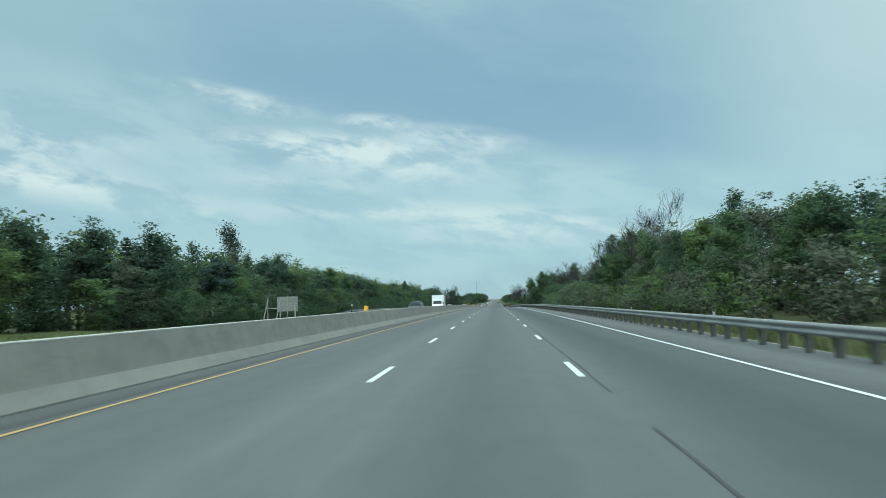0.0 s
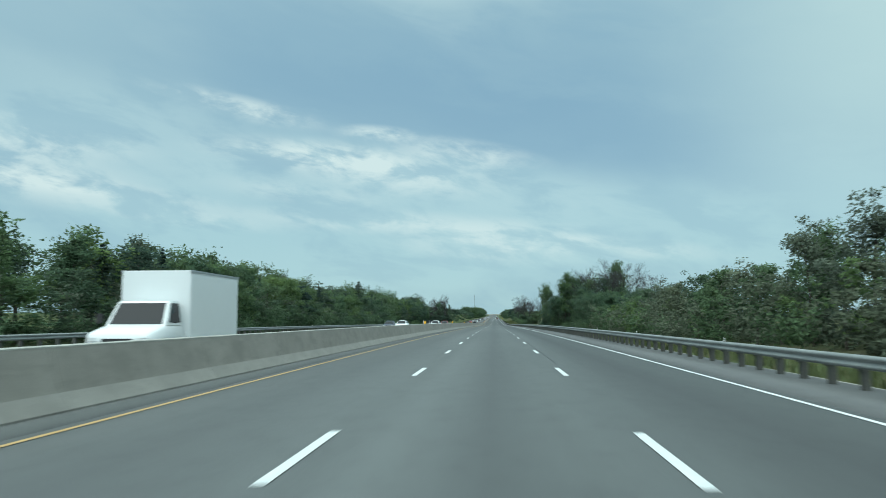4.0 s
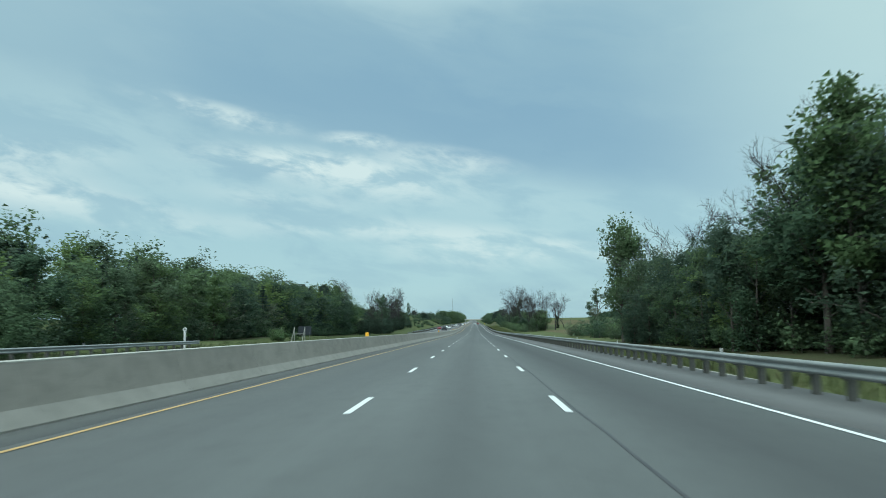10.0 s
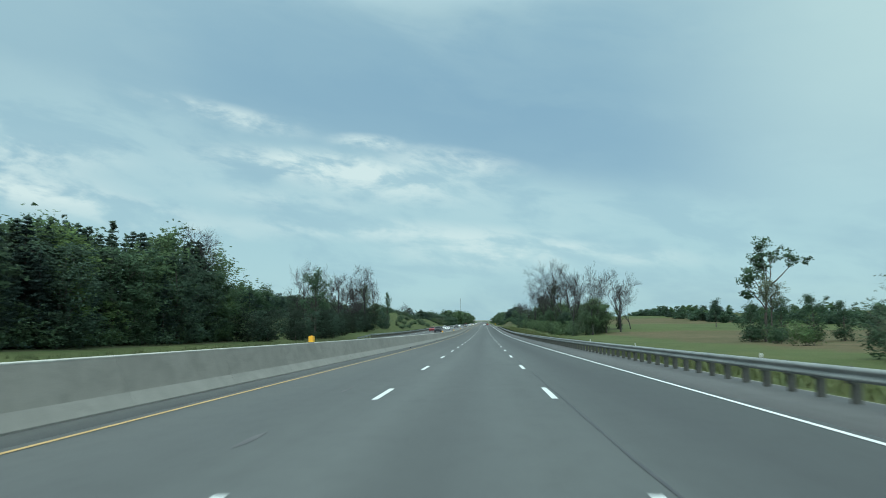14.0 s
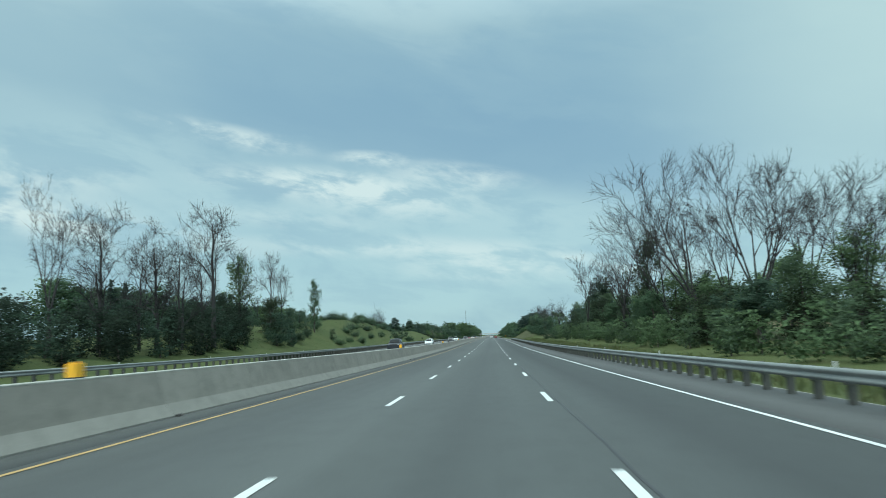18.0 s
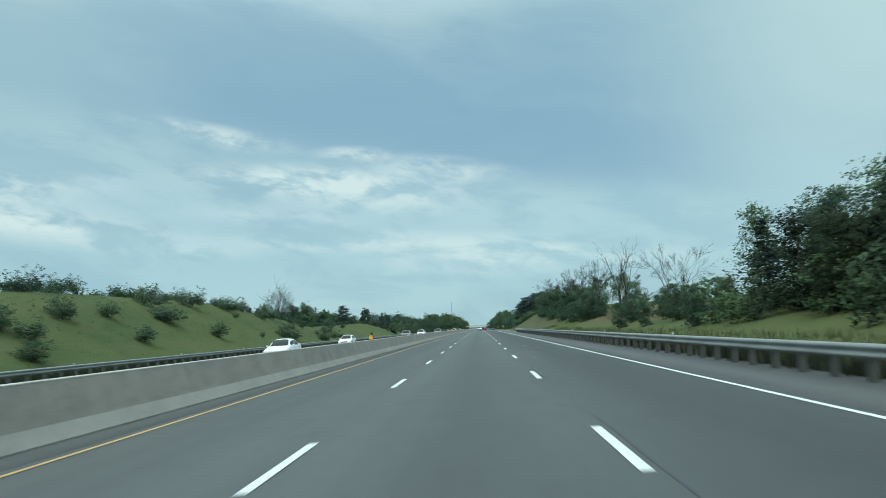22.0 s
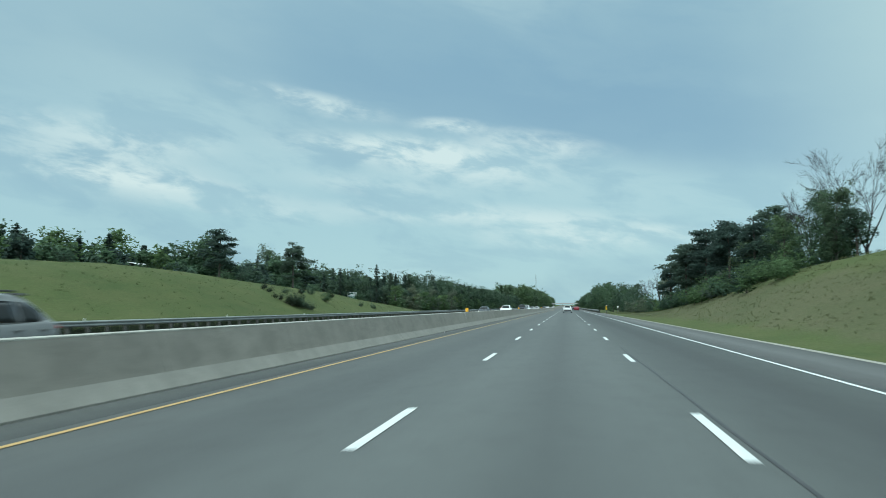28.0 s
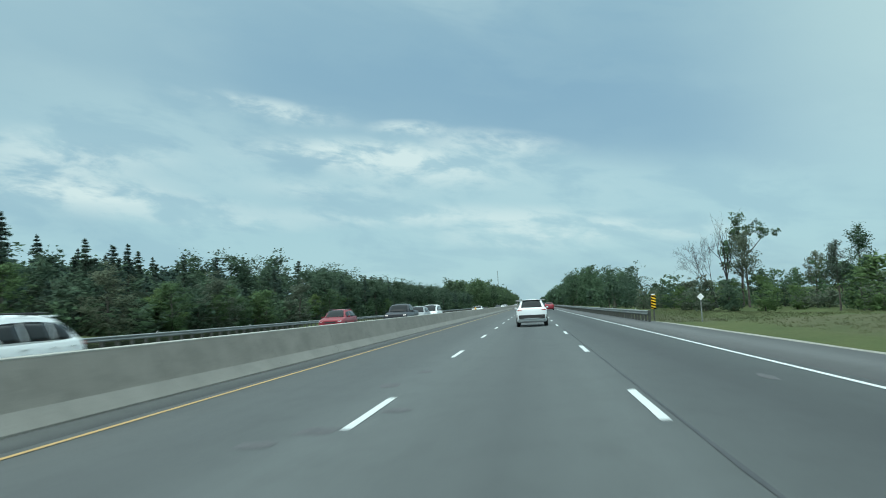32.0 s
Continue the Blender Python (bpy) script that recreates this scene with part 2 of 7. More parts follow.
def leaf_mat(name, a, b, dry=0.0):
    def build(nt, bsdf):
        geo = nt.nodes.new("ShaderNodeNewGeometry").outputs["Random Per Island"]
        oi = nt.nodes.new("ShaderNodeObjectInfo").outputs["Random"]
        c = mix(nt, ramp(nt, geo, [(0.0, 0.3), (1.0, 0.7)]), a, b)
        c = mix(nt, 1.0, c, ramp(nt, oi, [(0.0, (0.74, 0.79, 0.84)), (0.5, (0.96, 0.98, 0.98)), (1.0, (1.22, 1.16, 0.98))]), "MULTIPLY")
        n = noise_tex(nt, coords(nt), 0.55, 2.0, 0.5)
        c = mix(nt, 1.0, c, ramp(nt, n, [(0.35, 0.75), (0.65, 1.2)]), "MULTIPLY")
        link(nt, c, bsdf.inputs["Base Color"])
        bsdf.inputs["Roughness"].default_value = 0.75
        bsdf.inputs["Specular IOR Level"].default_value = 0.12
        soft = nt.nodes.new("ShaderNodeVectorMath")
        soft.operation = "MULTIPLY_ADD"
        link(nt, nt.nodes.new("ShaderNodeNewGeometry").outputs["Normal"], soft.inputs[0])
        soft.inputs[1].default_value = (0.14, 0.14, 0.14)
        at = nt.nodes.new("ShaderNodeAttribute")
        at.attribute_name = "outward"
        turn = nt.nodes.new("ShaderNodeVectorTransform")
        turn.vector_type, turn.convert_from, turn.convert_to = "NORMAL", "OBJECT", "WORLD"
        link(nt, at.outputs["Vector"], turn.inputs[0])
        lift = nt.nodes.new("ShaderNodeVectorMath")
        lift.operation = "MULTIPLY_ADD"
        link(nt, turn.outputs[0], lift.inputs[0])
        lift.inputs[1].default_value = (0.9, 0.9, 0.9)
        lift.inputs[2].default_value = (0.0, 0.0, 0.35)
        link(nt, lift.outputs[0], soft.inputs[2])
        nrm = nt.nodes.new("ShaderNodeVectorMath")
        nrm.operation = "NORMALIZE"
        link(nt, soft.outputs[0], nrm.inputs[0])
        link(nt, nrm.outputs[0], bsdf.inputs["Normal"])
        tr = nt.nodes.new("ShaderNodeBsdfTranslucent")
        link(nt, c, tr.inputs[0])
        ms = nt.nodes.new("ShaderNodeMixShader")
        ms.inputs[0].default_value = 0.48
        link(nt, bsdf.outputs[0], ms.inputs[1])
        link(nt, tr.outputs[0], ms.inputs[2])
        link(nt, ms.outputs[0], nt.nodes["Material Output"].inputs[0])
    return material(name, build)


def plain(name, col, rough=0.4, metal=0.0, emit=0.0, coat=0.0, grime=0.12, spec=0.35):
    def build(nt, bsdf):
        n = noise_tex(nt, coords(nt), 4.0, 4.0, 0.6)
        c = mix(nt, math_node(nt, "MULTIPLY", n, grime), col, (0.12, 0.11, 0.1))
        link(nt, c, bsdf.inputs["Base Color"])
        bsdf.inputs["Roughness"].default_value = rough
        bsdf.inputs["Metallic"].default_value = metal
        bsdf.inputs["Coat Weight"].default_value = coat
        bsdf.inputs["Specular IOR Level"].default_value = spec
        if emit:
            bsdf.inputs["Emission Color"].default_value = (*col, 1)
            bsdf.inputs["Emission Strength"].default_value = emit
    return material(name, build)


def ground_mat(name, kinds):
    """Ground of several sorts: each after the first grows in where its own mask lies, with a ragged border."""
    def build(nt, bsdf):
        tc = coords(nt)
        n1 = noise_tex(nt, tc, 0.05, 5.0, 0.6)
        n2 = noise_tex(nt, mapped(nt, tc, (1, 0.35, 1)), 0.5, 7.0, 0.7)
        n3 = noise_tex(nt, tc, 7.0, 6.0, 0.75)
        rag = noise_tex(nt, mapped(nt, tc, (1, 0.5, 1), (9, 4, 0)), 0.33, 6.0, 0.65)
        out = None
        for mask, a, b, c2 in kinds:
            c = mix(nt, ramp(nt, n1, [(0.35, 0.0), (0.65, 1.0)]), a, b)
            c = mix(nt, ramp(nt, n2, [(0.36, 0.0), (0.72, 0.85)]), c, c2)
            if out is None:
                out = c
                continue
            at = nt.nodes.new("ShaderNodeAttribute")
            at.attribute_name = mask
            edge_at = math_node(nt, "ADD", at.outputs["Fac"], math_node(nt, "SUBTRACT", rag, 0.5))
            out = mix(nt, ramp(nt, edge_at, [(0.3, 0.0), (0.7, 1.0)], True), out, c)
        out = mix(nt, 1.0, out, ramp(nt, n3, [(0.3, 0.72), (0.7, 1.25)]), "MULTIPLY")
        link(nt, out, bsdf.inputs["Base Color"])
        bsdf.inputs["Roughness"].default_value = 0.95
        bsdf.inputs["Specular IOR Level"].default_value = 0.1
        bump(nt, bsdf, n3, 0.3, 0.04)
    return material(name, build)


asphalt("asphalt", (0.077, 0.0865, 0.086), (0.092, 0.103, 0.101), 0.12, ((-3.9, 1.2, 0.2), (-0.25, 1.1, 0.36), (3.3, 1.5, 0.52)))
asphalt("asphalt_far_side", (0.095, 0.10, 0.099), (0.112, 0.117, 0.115), 0.16)
asphalt("shoulder_asphalt", (0.080, 0.085, 0.085), (0.098, 0.103, 0.102), 0.12)
asphalt("inner_shoulder_asphalt", (0.069, 0.074, 0.072), (0.086, 0.091, 0.088), 0.12)
surface("crack_sealer", (0.02, 0.021, 0.023), (0.035, 0.036, 0.038), 0.5, 2.0)
surface("skid_mark", (0.05, 0.05, 0.052), (0.09, 0.09, 0.092), 0.7, 5.0)
surface("white_paint", (0.50, 0.54, 0.535), (0.62, 0.65, 0.64), 0.6, 6.0, 40.0)
surface("yellow_paint", (0.37, 0.235, 0.082), (0.45, 0.295, 0.11), 0.6, 5.0, 40.0)
surface("gravel", (0.23, 0.23, 0.20), (0.33, 0.32, 0.28), 0.95, 3.0, 25.0, bump_s=0.8, bump_d=0.03)


def concrete(name, a, b, streaks, blot=0.0):
    def build(nt, bsdf):
        tc = coords(nt)
        oi = nt.nodes.new("ShaderNodeObjectInfo").outputs["Random"]
        vec = nt.nodes.new("ShaderNodeVectorMath")
        vec.operation = "ADD"
        cb = nt.nodes.new("ShaderNodeCombineXYZ")
        link(nt, math_node(nt, "MULTIPLY", oi, 90.0), cb.inputs[1])
        link(nt, tc, vec.inputs[0])
        link(nt, cb.outputs[0], vec.inputs[1])
        v = vec.outputs[0]
        big = noise_tex(nt, v, 0.5, 5.0, 0.6)
        run = noise_tex(nt, mapped(nt, v, (1, 1, 0.22)), 1.8, 6.0, 0.7, 0.4)
        patch = noise_tex(nt, mapped(nt, v, (1, 0.45, 1.2), (3, 8, 1)), 2.3, 5.0, 0.62, 0.6)
        fine = noise_tex(nt, v, 45.0, 3.0, 0.6)
        c = mix(nt, ramp(nt, big, [(0.35, 0.0), (0.65, 1.0)]), a, b)
        c = mix(nt, 1.0, c, ramp(nt, run, [(0.3, 1.0 - streaks), (0.6, 1.04)], True), "MULTIPLY")
        c = mix(nt, 1.0, c, ramp(nt, patch, [(0.34, 1.0 - blot), (0.56, 1.0), (0.75, 1.0 + blot * 0.4)], True), "MULTIPLY")
        # each cast length has its own tone
        c = mix(nt, 1.0, c, ramp(nt, oi, [(0.0, 0.94), (1.0, 1.05)]), "MULTIPLY")
        c = mix(nt, 1.0, c, ramp(nt, fine, [(0.3, 0.88), (0.7, 1.1)]), "MULTIPLY")
        link(nt, c, bsdf.inputs["Base Color"])
        bsdf.inputs["Roughness"].default_value = 0.9
        bump(nt, bsdf, fine, 0.3, 0.006)
    return material(name, build)


# toe a touch paler: light on its slope put into colour; cap paler still
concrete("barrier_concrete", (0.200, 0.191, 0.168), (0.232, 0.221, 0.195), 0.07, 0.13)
concrete("barrier_toe_lit_concrete", (0.202, 0.197, 0.177), (0.232, 0.226, 0.203), 0.06, 0.10)
concrete("barrier_cap_paler_concrete", (0.33, 0.335, 0.30), (0.40, 0.405, 0.365), 0.2, 0.2)
surface("galvanised_steel", (0.19, 0.21, 0.205), (0.27, 0.29, 0.28), 0.55, 2.5, 30.0, metal=0.45, bump_s=0.05, stretch=(1, 0.2, 1))
surface("post_wood", (0.045, 0.05, 0.045), (0.09, 0.092, 0.08), 0.9, 4.0, 30.0, bump_s=0.4, stretch=(3, 3, 0.4))
surface("grey_wood", (0.23, 0.235, 0.22), (0.36, 0.36, 0.33), 0.9, 4.0, 30.0, bump_s=0.4, stretch=(3, 1, 0.4))
surface("bark", (0.05, 0.043, 0.036), (0.105, 0.095, 0.08), 0.95, 3.0, 18.0, bump_s=0.6, bump_d=0.03, stretch=(2, 2, 0.4))
surface("dead_bark", (0.026, 0.025, 0.025), (0.05, 0.048, 0.047), 0.95, 2.0, 18.0, bump_s=0.5, bump_d=0.02, stretch=(2, 2, 0.4))
leaf_mat("leaf_green", (0.079, 0.138, 0.081), (0.124, 0.199, 0.111))
leaf_mat("leaf_bright", (0.102, 0.175, 0.073), (0.155, 0.237, 0.105))
leaf_mat("leaf_dark", (0.069, 0.118, 0.084), (0.105, 0.160, 0.104))
leaf_mat("leaf_grey", (0.107, 0.141, 0.106), (0.177, 0.215, 0.160))
leaf_mat("needle_dark", (0.060, 0.099, 0.084), (0.090, 0.136, 0.108))
leaf_mat("grass_blade", (0.083, 0.113, 0.049), (0.124, 0.149, 0.069))
leaf_mat("dry_blade", (0.144, 0.149, 0.083), (0.189, 0.189, 0.111))
leaf_mat("pale_blade", (0.102, 0.124, 0.058), (0.138, 0.150, 0.077))
leaf_mat("weed_blade", (0.030, 0.042, 0.026), (0.046, 0.060, 0.034))
leaf_mat("leaf_deep", (0.036, 0.056, 0.040), (0.058, 0.082, 0.052))
ground_mat("grass_ground", (("", (0.046, 0.070, 0.026), (0.070, 0.092, 0.034), (0.088, 0.096, 0.042)),
                            ("straw", (0.062, 0.076, 0.036), (0.082, 0.090, 0.046), (0.100, 0.098, 0.056)),
                            ("dry", (0.084, 0.074, 0.038), (0.118, 0.090, 0.054), (0.056, 0.066, 0.030)),
                            ("leaf_litter", (0.035, 0.05, 0.022), (0.05, 0.065, 0.028), (0.06, 0.05, 0.03))))
plain("orange_plastic", (0.86, 0.44, 0.03), 0.5)
plain("reflector_white", (0.75, 0.77, 0.76), 0.3)
plain("black_rubber", (0.02, 0.02, 0.021), 0.8, grime=0.3)
plain("rim_metal", (0.42, 0.43, 0.44), 0.35, 0.8)
plain("black_plastic", (0.025, 0.026, 0.028), 0.5)
plain("glass_dark", (0.014, 0.018, 0.02), 0.08, grime=0.02, spec=0.18)
plain("paint_white", (0.70, 0.73, 0.73), 0.4, coat=0.1, grime=0.05)
plain("paint_silver", (0.30, 0.32, 0.325), 0.4, 0.3, coat=0.2)
plain("paint_dark", (0.02, 0.025, 0.033), 0.35, coat=0.1)
plain("paint_grey", (0.15, 0.16, 0.165), 0.42, coat=0.15)
plain("paint_red", (0.24, 0.018, 0.03), 0.35, coat=0.1)
plain("paint_blue", (0.02, 0.028, 0.05), 0.35, coat=0.1)
plain("tail_red", (0.4, 0.02, 0.02), 0.25, coat=0.5)
plain("lamp_glow", (1.0, 0.97, 0.9), 0.2, emit=0.9)
plain("lamp_clear", (0.7, 0.72, 0.72), 0.15, coat=1.0)
plain("plate_white", (0.7, 0.72, 0.72), 0.5)
plain("sign_white", (0.78, 0.80, 0.79), 0.5)
plain("sign_green", (0.03, 0.19, 0.13), 0.5)
plain("sign_yellow", (0.80, 0.47, 0.02), 0.5)
plain("sign_black", (0.02, 0.02, 0.02), 0.5)
plain("roof_white", (0.62, 0.64, 0.64), 0.6)
plain("bridge_concrete", (0.42, 0.43, 0.42), 0.9)

# ---- plan: x across the road, y along it, z up ----
SLOPES = (0.0, -0.00552, -0.01085, -0.01296, -0.01288, -0.00642, 0.00178, 0.00096, -0.00112, -0.00149, -0.00074)
_g = np.arange(-200.0, 4200.0, 2.0)
_k = np.interp(_g, np.arange(11) * 110.0, SLOPES)
_k = np.where(_g > 1100, np.interp(_g, (1100, 1500, 2300, 2700, 4200), (-0.0007, 0.0, 0.0, 0.004, 0.004)), _k)
_zz = np.concatenate(([0.0], np.cumsum((_k[1:] + _k[:-1])))) 
_zz -= np.interp(0.0, _g, _zz)


def road_z(s):
    return float(np.interp(s, _g, _zz))


X_YELLOW, X_LEFT, X_RIGHT, X_WHITE = -5.65, -2.15, 1.60, 4.93
X_BARRIER, X_RAIL, X_RAIL_L = -7.27, 6.95, -21.6
S0, S1 = -60.0, 3400.0


def hump(v, pts):
    return float(np.interp(v, [p[0] for p in pts], [p[1] for p in pts]))


LEFT_HILL = ((-20, 0.8), (50, 0.7), (85, 0.1), (330, 0.1), (365, 0.8), (500, 0.9), (550, 0.9), (600, 2.4), (660, 5.6), (705, 7.3), (740, 7.8), (775, 6.4), (812, 4.1), (850, 4.6), (880, 5.6), (905, 5.2), (935, 4.4), (968, 2.4), (1003, 0.7), (1040, 0.2))
RIGHT_BANK = ((560, 0.2), (600, 1.4), (680, 1.6), (740, 2.0), (790, 3.2), (820, 4.8), (850, 5.3), (880, 4.9), (905, 3.9), (930, 2.6), (955, 1.2), (985, 0.2), (1010, 0.0))


def ground_z(x, s):
    """Height of the ground beside the road."""
    z = road_z(s) - 0.12
    wob = 0.25 * noise.noise((x * 0.05, s * 0.05, 0.0)) + 0.5 * noise.noise((x * 0.012, s * 0.012, 3.0))
    if x > 7.6:
        d = x - 7.6
        z -= 0.35 * min(d / 3.0, 1.0) * (1.0 if s < 770 or s > 985 else 0.15)
        b = hump(s, RIGHT_BANK)
        t = min(max((d - 1.6) / 12.0, 0.0), 1.0)
        z += b * t * t * (3 - 2 * t) + min(d / 12.0, 1.0) * wob
    elif x < -22.6:
        d = -22.6 - x
        z -= 0.2 * min(d / 2.0, 1.0)
        b = hump(s, LEFT_HILL)
        t = min(max((d - 1.5) / 16.0, 0.0), 1.0)
        z += b * t * t * (3 - 2 * t) + min(d / 12.0, 1.0) * wob
        if d > 20:
            z -= min((d - 20) / 60.0, 1.0) * b * 0.35
    far = abs(x) - 90
    if far > 0:
        z += min(far / 300.0, 1.0) * 9.0 * (0.5 + 0.5 * noise.noise((x * 0.004, s * 0.004, 9.0)))
    return z


def mesh_np(name, verts, quads=None, tris=None, mats=(), qmat=None, outward=None):
    """A mesh from arrays of corners and faces, filled in bulk."""
    me = bpy.data.meshes.new(name)
    verts = np.asarray(verts, np.float32)
    me.vertices.add(len(verts))
    me.vertices.foreach_set("co", verts.ravel())
    loops, starts, n = [], [], 0
    for f, k in ((quads, 4), (tris, 3)):
        if f is not None and len(f):
            f = np.asarray(f, np.int32)
            loops.append(f.ravel())
            starts.append(n + np.arange(len(f)) * k)
            n += f.size
    loops, starts = np.concatenate(loops), np.concatenate(starts)
    me.loops.add(len(loops))
    me.loops.foreach_set("vertex_index", loops)
    me.polygons.add(len(starts))
    me.polygons.foreach_set("loop_start", starts.astype(np.int32))
    for m in mats:
        me.materials.append(MATS[m])
    if qmat is not None:
        me.polygons.foreach_set("material_index", np.asarray(qmat, np.int32))
    me.update(calc_edges=True)
    if outward is not None:
        at = me.attributes.new("outward", "FLOAT_VECTOR", "POINT")
        at.data.foreach_set("vector", np.asarray(outward, np.float32).ravel())
    return me


def strip(name, profile, s_list, mat, zoff=0.0, closed=False):
    """A profile of (x, z) drawn along the road over the given stations."""
    verts = [(x, s, road_z(s) + z + zoff) for s in s_list for x, z in profile]
    n, quads = len(profile), []
    for i in range(len(s_list) - 1):
        for j in range(n if closed else n - 1):
            a, b = i * n + j, i * n + (j + 1) % n
            quads.append((a, b, b + n, a + n))
    return mesh_np(name, verts, quads, None, (mat,))


def stations(a, b, step):
    n = max(1, int(round((b - a) / step)))
    return [a + (b - a) * i / n for i in range(n + 1)]


def part(name, bm, mat, parent, label=""):
    me = bpy.data.meshes.new(name)
    bm.to_mesh(me)
    bm.free()
    me.materials.append(MATS[mat])
    ob = new(name, me)
    ob.parent = parent
    if label:
        ob["label"] = label
    return ob


def piece(name, me, parent, m=None, label=""):
    ob = new(name, me)
    ob.parent = parent
    if m is not None:
        ob.matrix_basis = m
    if label:
        ob["label"] = label
    return ob


def root(name, m, label, category, group="", kind=""):
    ob = new(name)
    ob.empty_display_size = 0.2
    ob.matrix_basis = m
    return tagged(ob, label, category, group, kind)


def box(bm, cx, cy, cz, sx, sy, sz, bevel=0.0, rot=None):
    m = Matrix.Translation((cx, cy, cz))
    if rot is not None:
        m = m @ rot
    r = bmesh.ops.create_cube(bm, size=1.0, matrix=m @ Matrix.Diagonal((sx, sy, sz, 1)))
    if bevel:
        vs = set(r["verts"])
        bmesh.ops.bevel(bm, geom=[e for e in bm.edges if e.verts[0] in vs and e.verts[1] in vs], offset=bevel, segments=2, affect="EDGES")
    return bm


def cyl(bm, a, b, r, r2=None, seg=10):
    a, b = Vector(a), Vector(b)
    d = b - a
    m = Matrix.Translation((a + b) / 2) @ d.to_track_quat("Z", "Y").to_matrix().to_4x4()
    bmesh.ops.create_cone(bm, cap_ends=True, segments=seg, radius1=r, radius2=r if r2 is None else r2, depth=d.length, matrix=m)
    return bm


# ---- ground ----
def build_ground():
    xs = [-1500, -900, -500, -300, -200, -140, -110] + [-90 + 4 * i for i in range(13)] + [-40, -38, -36, -34, -32, -30, -28, -26.5, -25, -24, -23.2, -22.6, -21.0, -7.3, 6.5, 7.5, 7.8, 8.4, 9.2, 10, 11, 12, 13.5, 15, 17, 19, 22] + [25 + 4 * i for i in range(17)] + [110, 150, 220, 320, 500, 900, 1500]
    ss = stations(S0, 1160, 5.0) + stations(1180, 1600, 20.0) + stations(1660, 4000, 90.0)
    verts, quads = [], []
    for s in ss:
        for x in xs:
            inside = -22.6 <= x <= 7.6
            verts.append((x, s, road_z(s) - 0.14 if inside else ground_z(x, s)))
    n = len(xs)
    for i in range(len(ss) - 1):
        for j in range(n - 1):
            a = i * n + j
            quads.append((a, a + 1, a + 1 + n, a + n))
    ob = new("ground", mesh_np("ground", verts, quads, None, ("grass_ground",)))

    def field(v, a, b, soft):
        """1 between a and b, falling to 0 over a soft border."""
        return min(max((v - a) / soft + 0.5, 0.0), 1.0) * min(max((b - v) / soft + 0.5, 0.0), 1.0)
    for name, zones in (("dry", ((26, 150, 10, 405, 575, 14), (16.5, 150, 4, 715, 800, 14))), ("leaf_litter", ((-80, -35.5, 3, -90, 515, 10), (15, 60, 3, -90, 385, 8), (20, 34, 3, 585, 690, 8))),
                        ("straw", ((11.0, 16.5, 4.5, 780, 985, 30), (8.5, 14, 3, 985, 1075, 16)))):
        at = ob.data.attributes.new(name, "FLOAT", "POINT")
        at.data.foreach_set("value", [max(field(x, x0, x1, sx) * field(s, s0, s1, sy) for x0, x1, sx, s0, s1, sy in zones) for x, s, _ in verts])
    for p in ob.data.polygons:
        p.use_smooth = True
    tagged(ob, "green grass verges, slopes and a dry golden field", "ground", kind="structure")


build_ground()

# ---- road ----
def build_road():
    ss = stations(S0, 1200, 10.0) + stations(1230, S1, 30.0)
    for name, a, b, mat, label in (
            ("road", X_YELLOW - 0.25, X_WHITE + 0.25, "asphalt", "worn grey asphalt carriageway of three lanes"),
            ("road_far_side", -19.6, -8.6, "asphalt_far_side", "worn grey asphalt of the opposite carriageway"),
            ("shoulder_right", X_WHITE + 0.25, 7.35, "shoulder_asphalt", "grey asphalt hard shoulder beside the white line"),
            ("shoulder_inner", X_BARRIER, X_YELLOW - 0.25, "inner_shoulder_asphalt", "dark asphalt strip at the foot of the barrier"),
            ("shoulder_far_side", -22.3, -19.6, "shoulder_asphalt", "asphalt shoulder of the opposite carriageway"),
            ("shoulder_far_inner", -8.6, X_BARRIER, "inner_shoulder_asphalt", "dark inner shoulder behind the barrier")):
        prof = [(a, -0.16), (a, 0.0), (b, 0.0), (b, -0.16)]
        ob = new(name, strip(name, prof, ss, mat))
        tagged(ob, label, "road", kind="structure")
    gs = stations(S0, 1200, 4.0)
    verts, quads = [], []
    for i, s in enumerate(gs):
        w = 0.55 + 0.35 * noise.noise((s * 0.11, 0.0, 0.0)) + (0.45 if 775 < s < 985 else 0.0)
        verts += [(7.3, s, road_z(s) - 0.02), (7.5 + w * 0.5, s, road_z(s) - 0.07), (7.5 + w, s, road_z(s) - 0.22)]
        if i:
            a = 3 * i
            quads += [(a - 3, a - 2, a + 1, a), (a - 2, a - 1, a + 2, a + 1)]
    tagged(new("gravel_edge", mesh_np("gravel_edge", verts, quads, None, ("gravel",))), "pale gravel strip along the asphalt edge", "gravel", kind="structure")


build_road()


def flat_quad_mesh(name, w, l, mat, ragged=0.0):
    n = 8
    verts = []
    for i in range(n + 1):
        y = -l / 2 + l * i / n
        e = ragged * noise.noise((i * 1.7, w, l))
        verts += [(-w / 2 + e, y, 0.0), (w / 2 + e * 0.6, y, 0.0)]
    quads = [(2 * i, 2 * i + 1, 2 * i + 3, 2 * i + 2) for i in range(n)]
    return mesh_np(name, verts, quads, None, (mat,))


def on_road(x, s, lift, yaw=0.0):
    pitch = math.degrees(math.atan((road_z(s + 1.5) - road_z(s - 1.5)) / 3.0))
    return pose(x, s, road_z(s) + lift, pitch, 0, yaw)


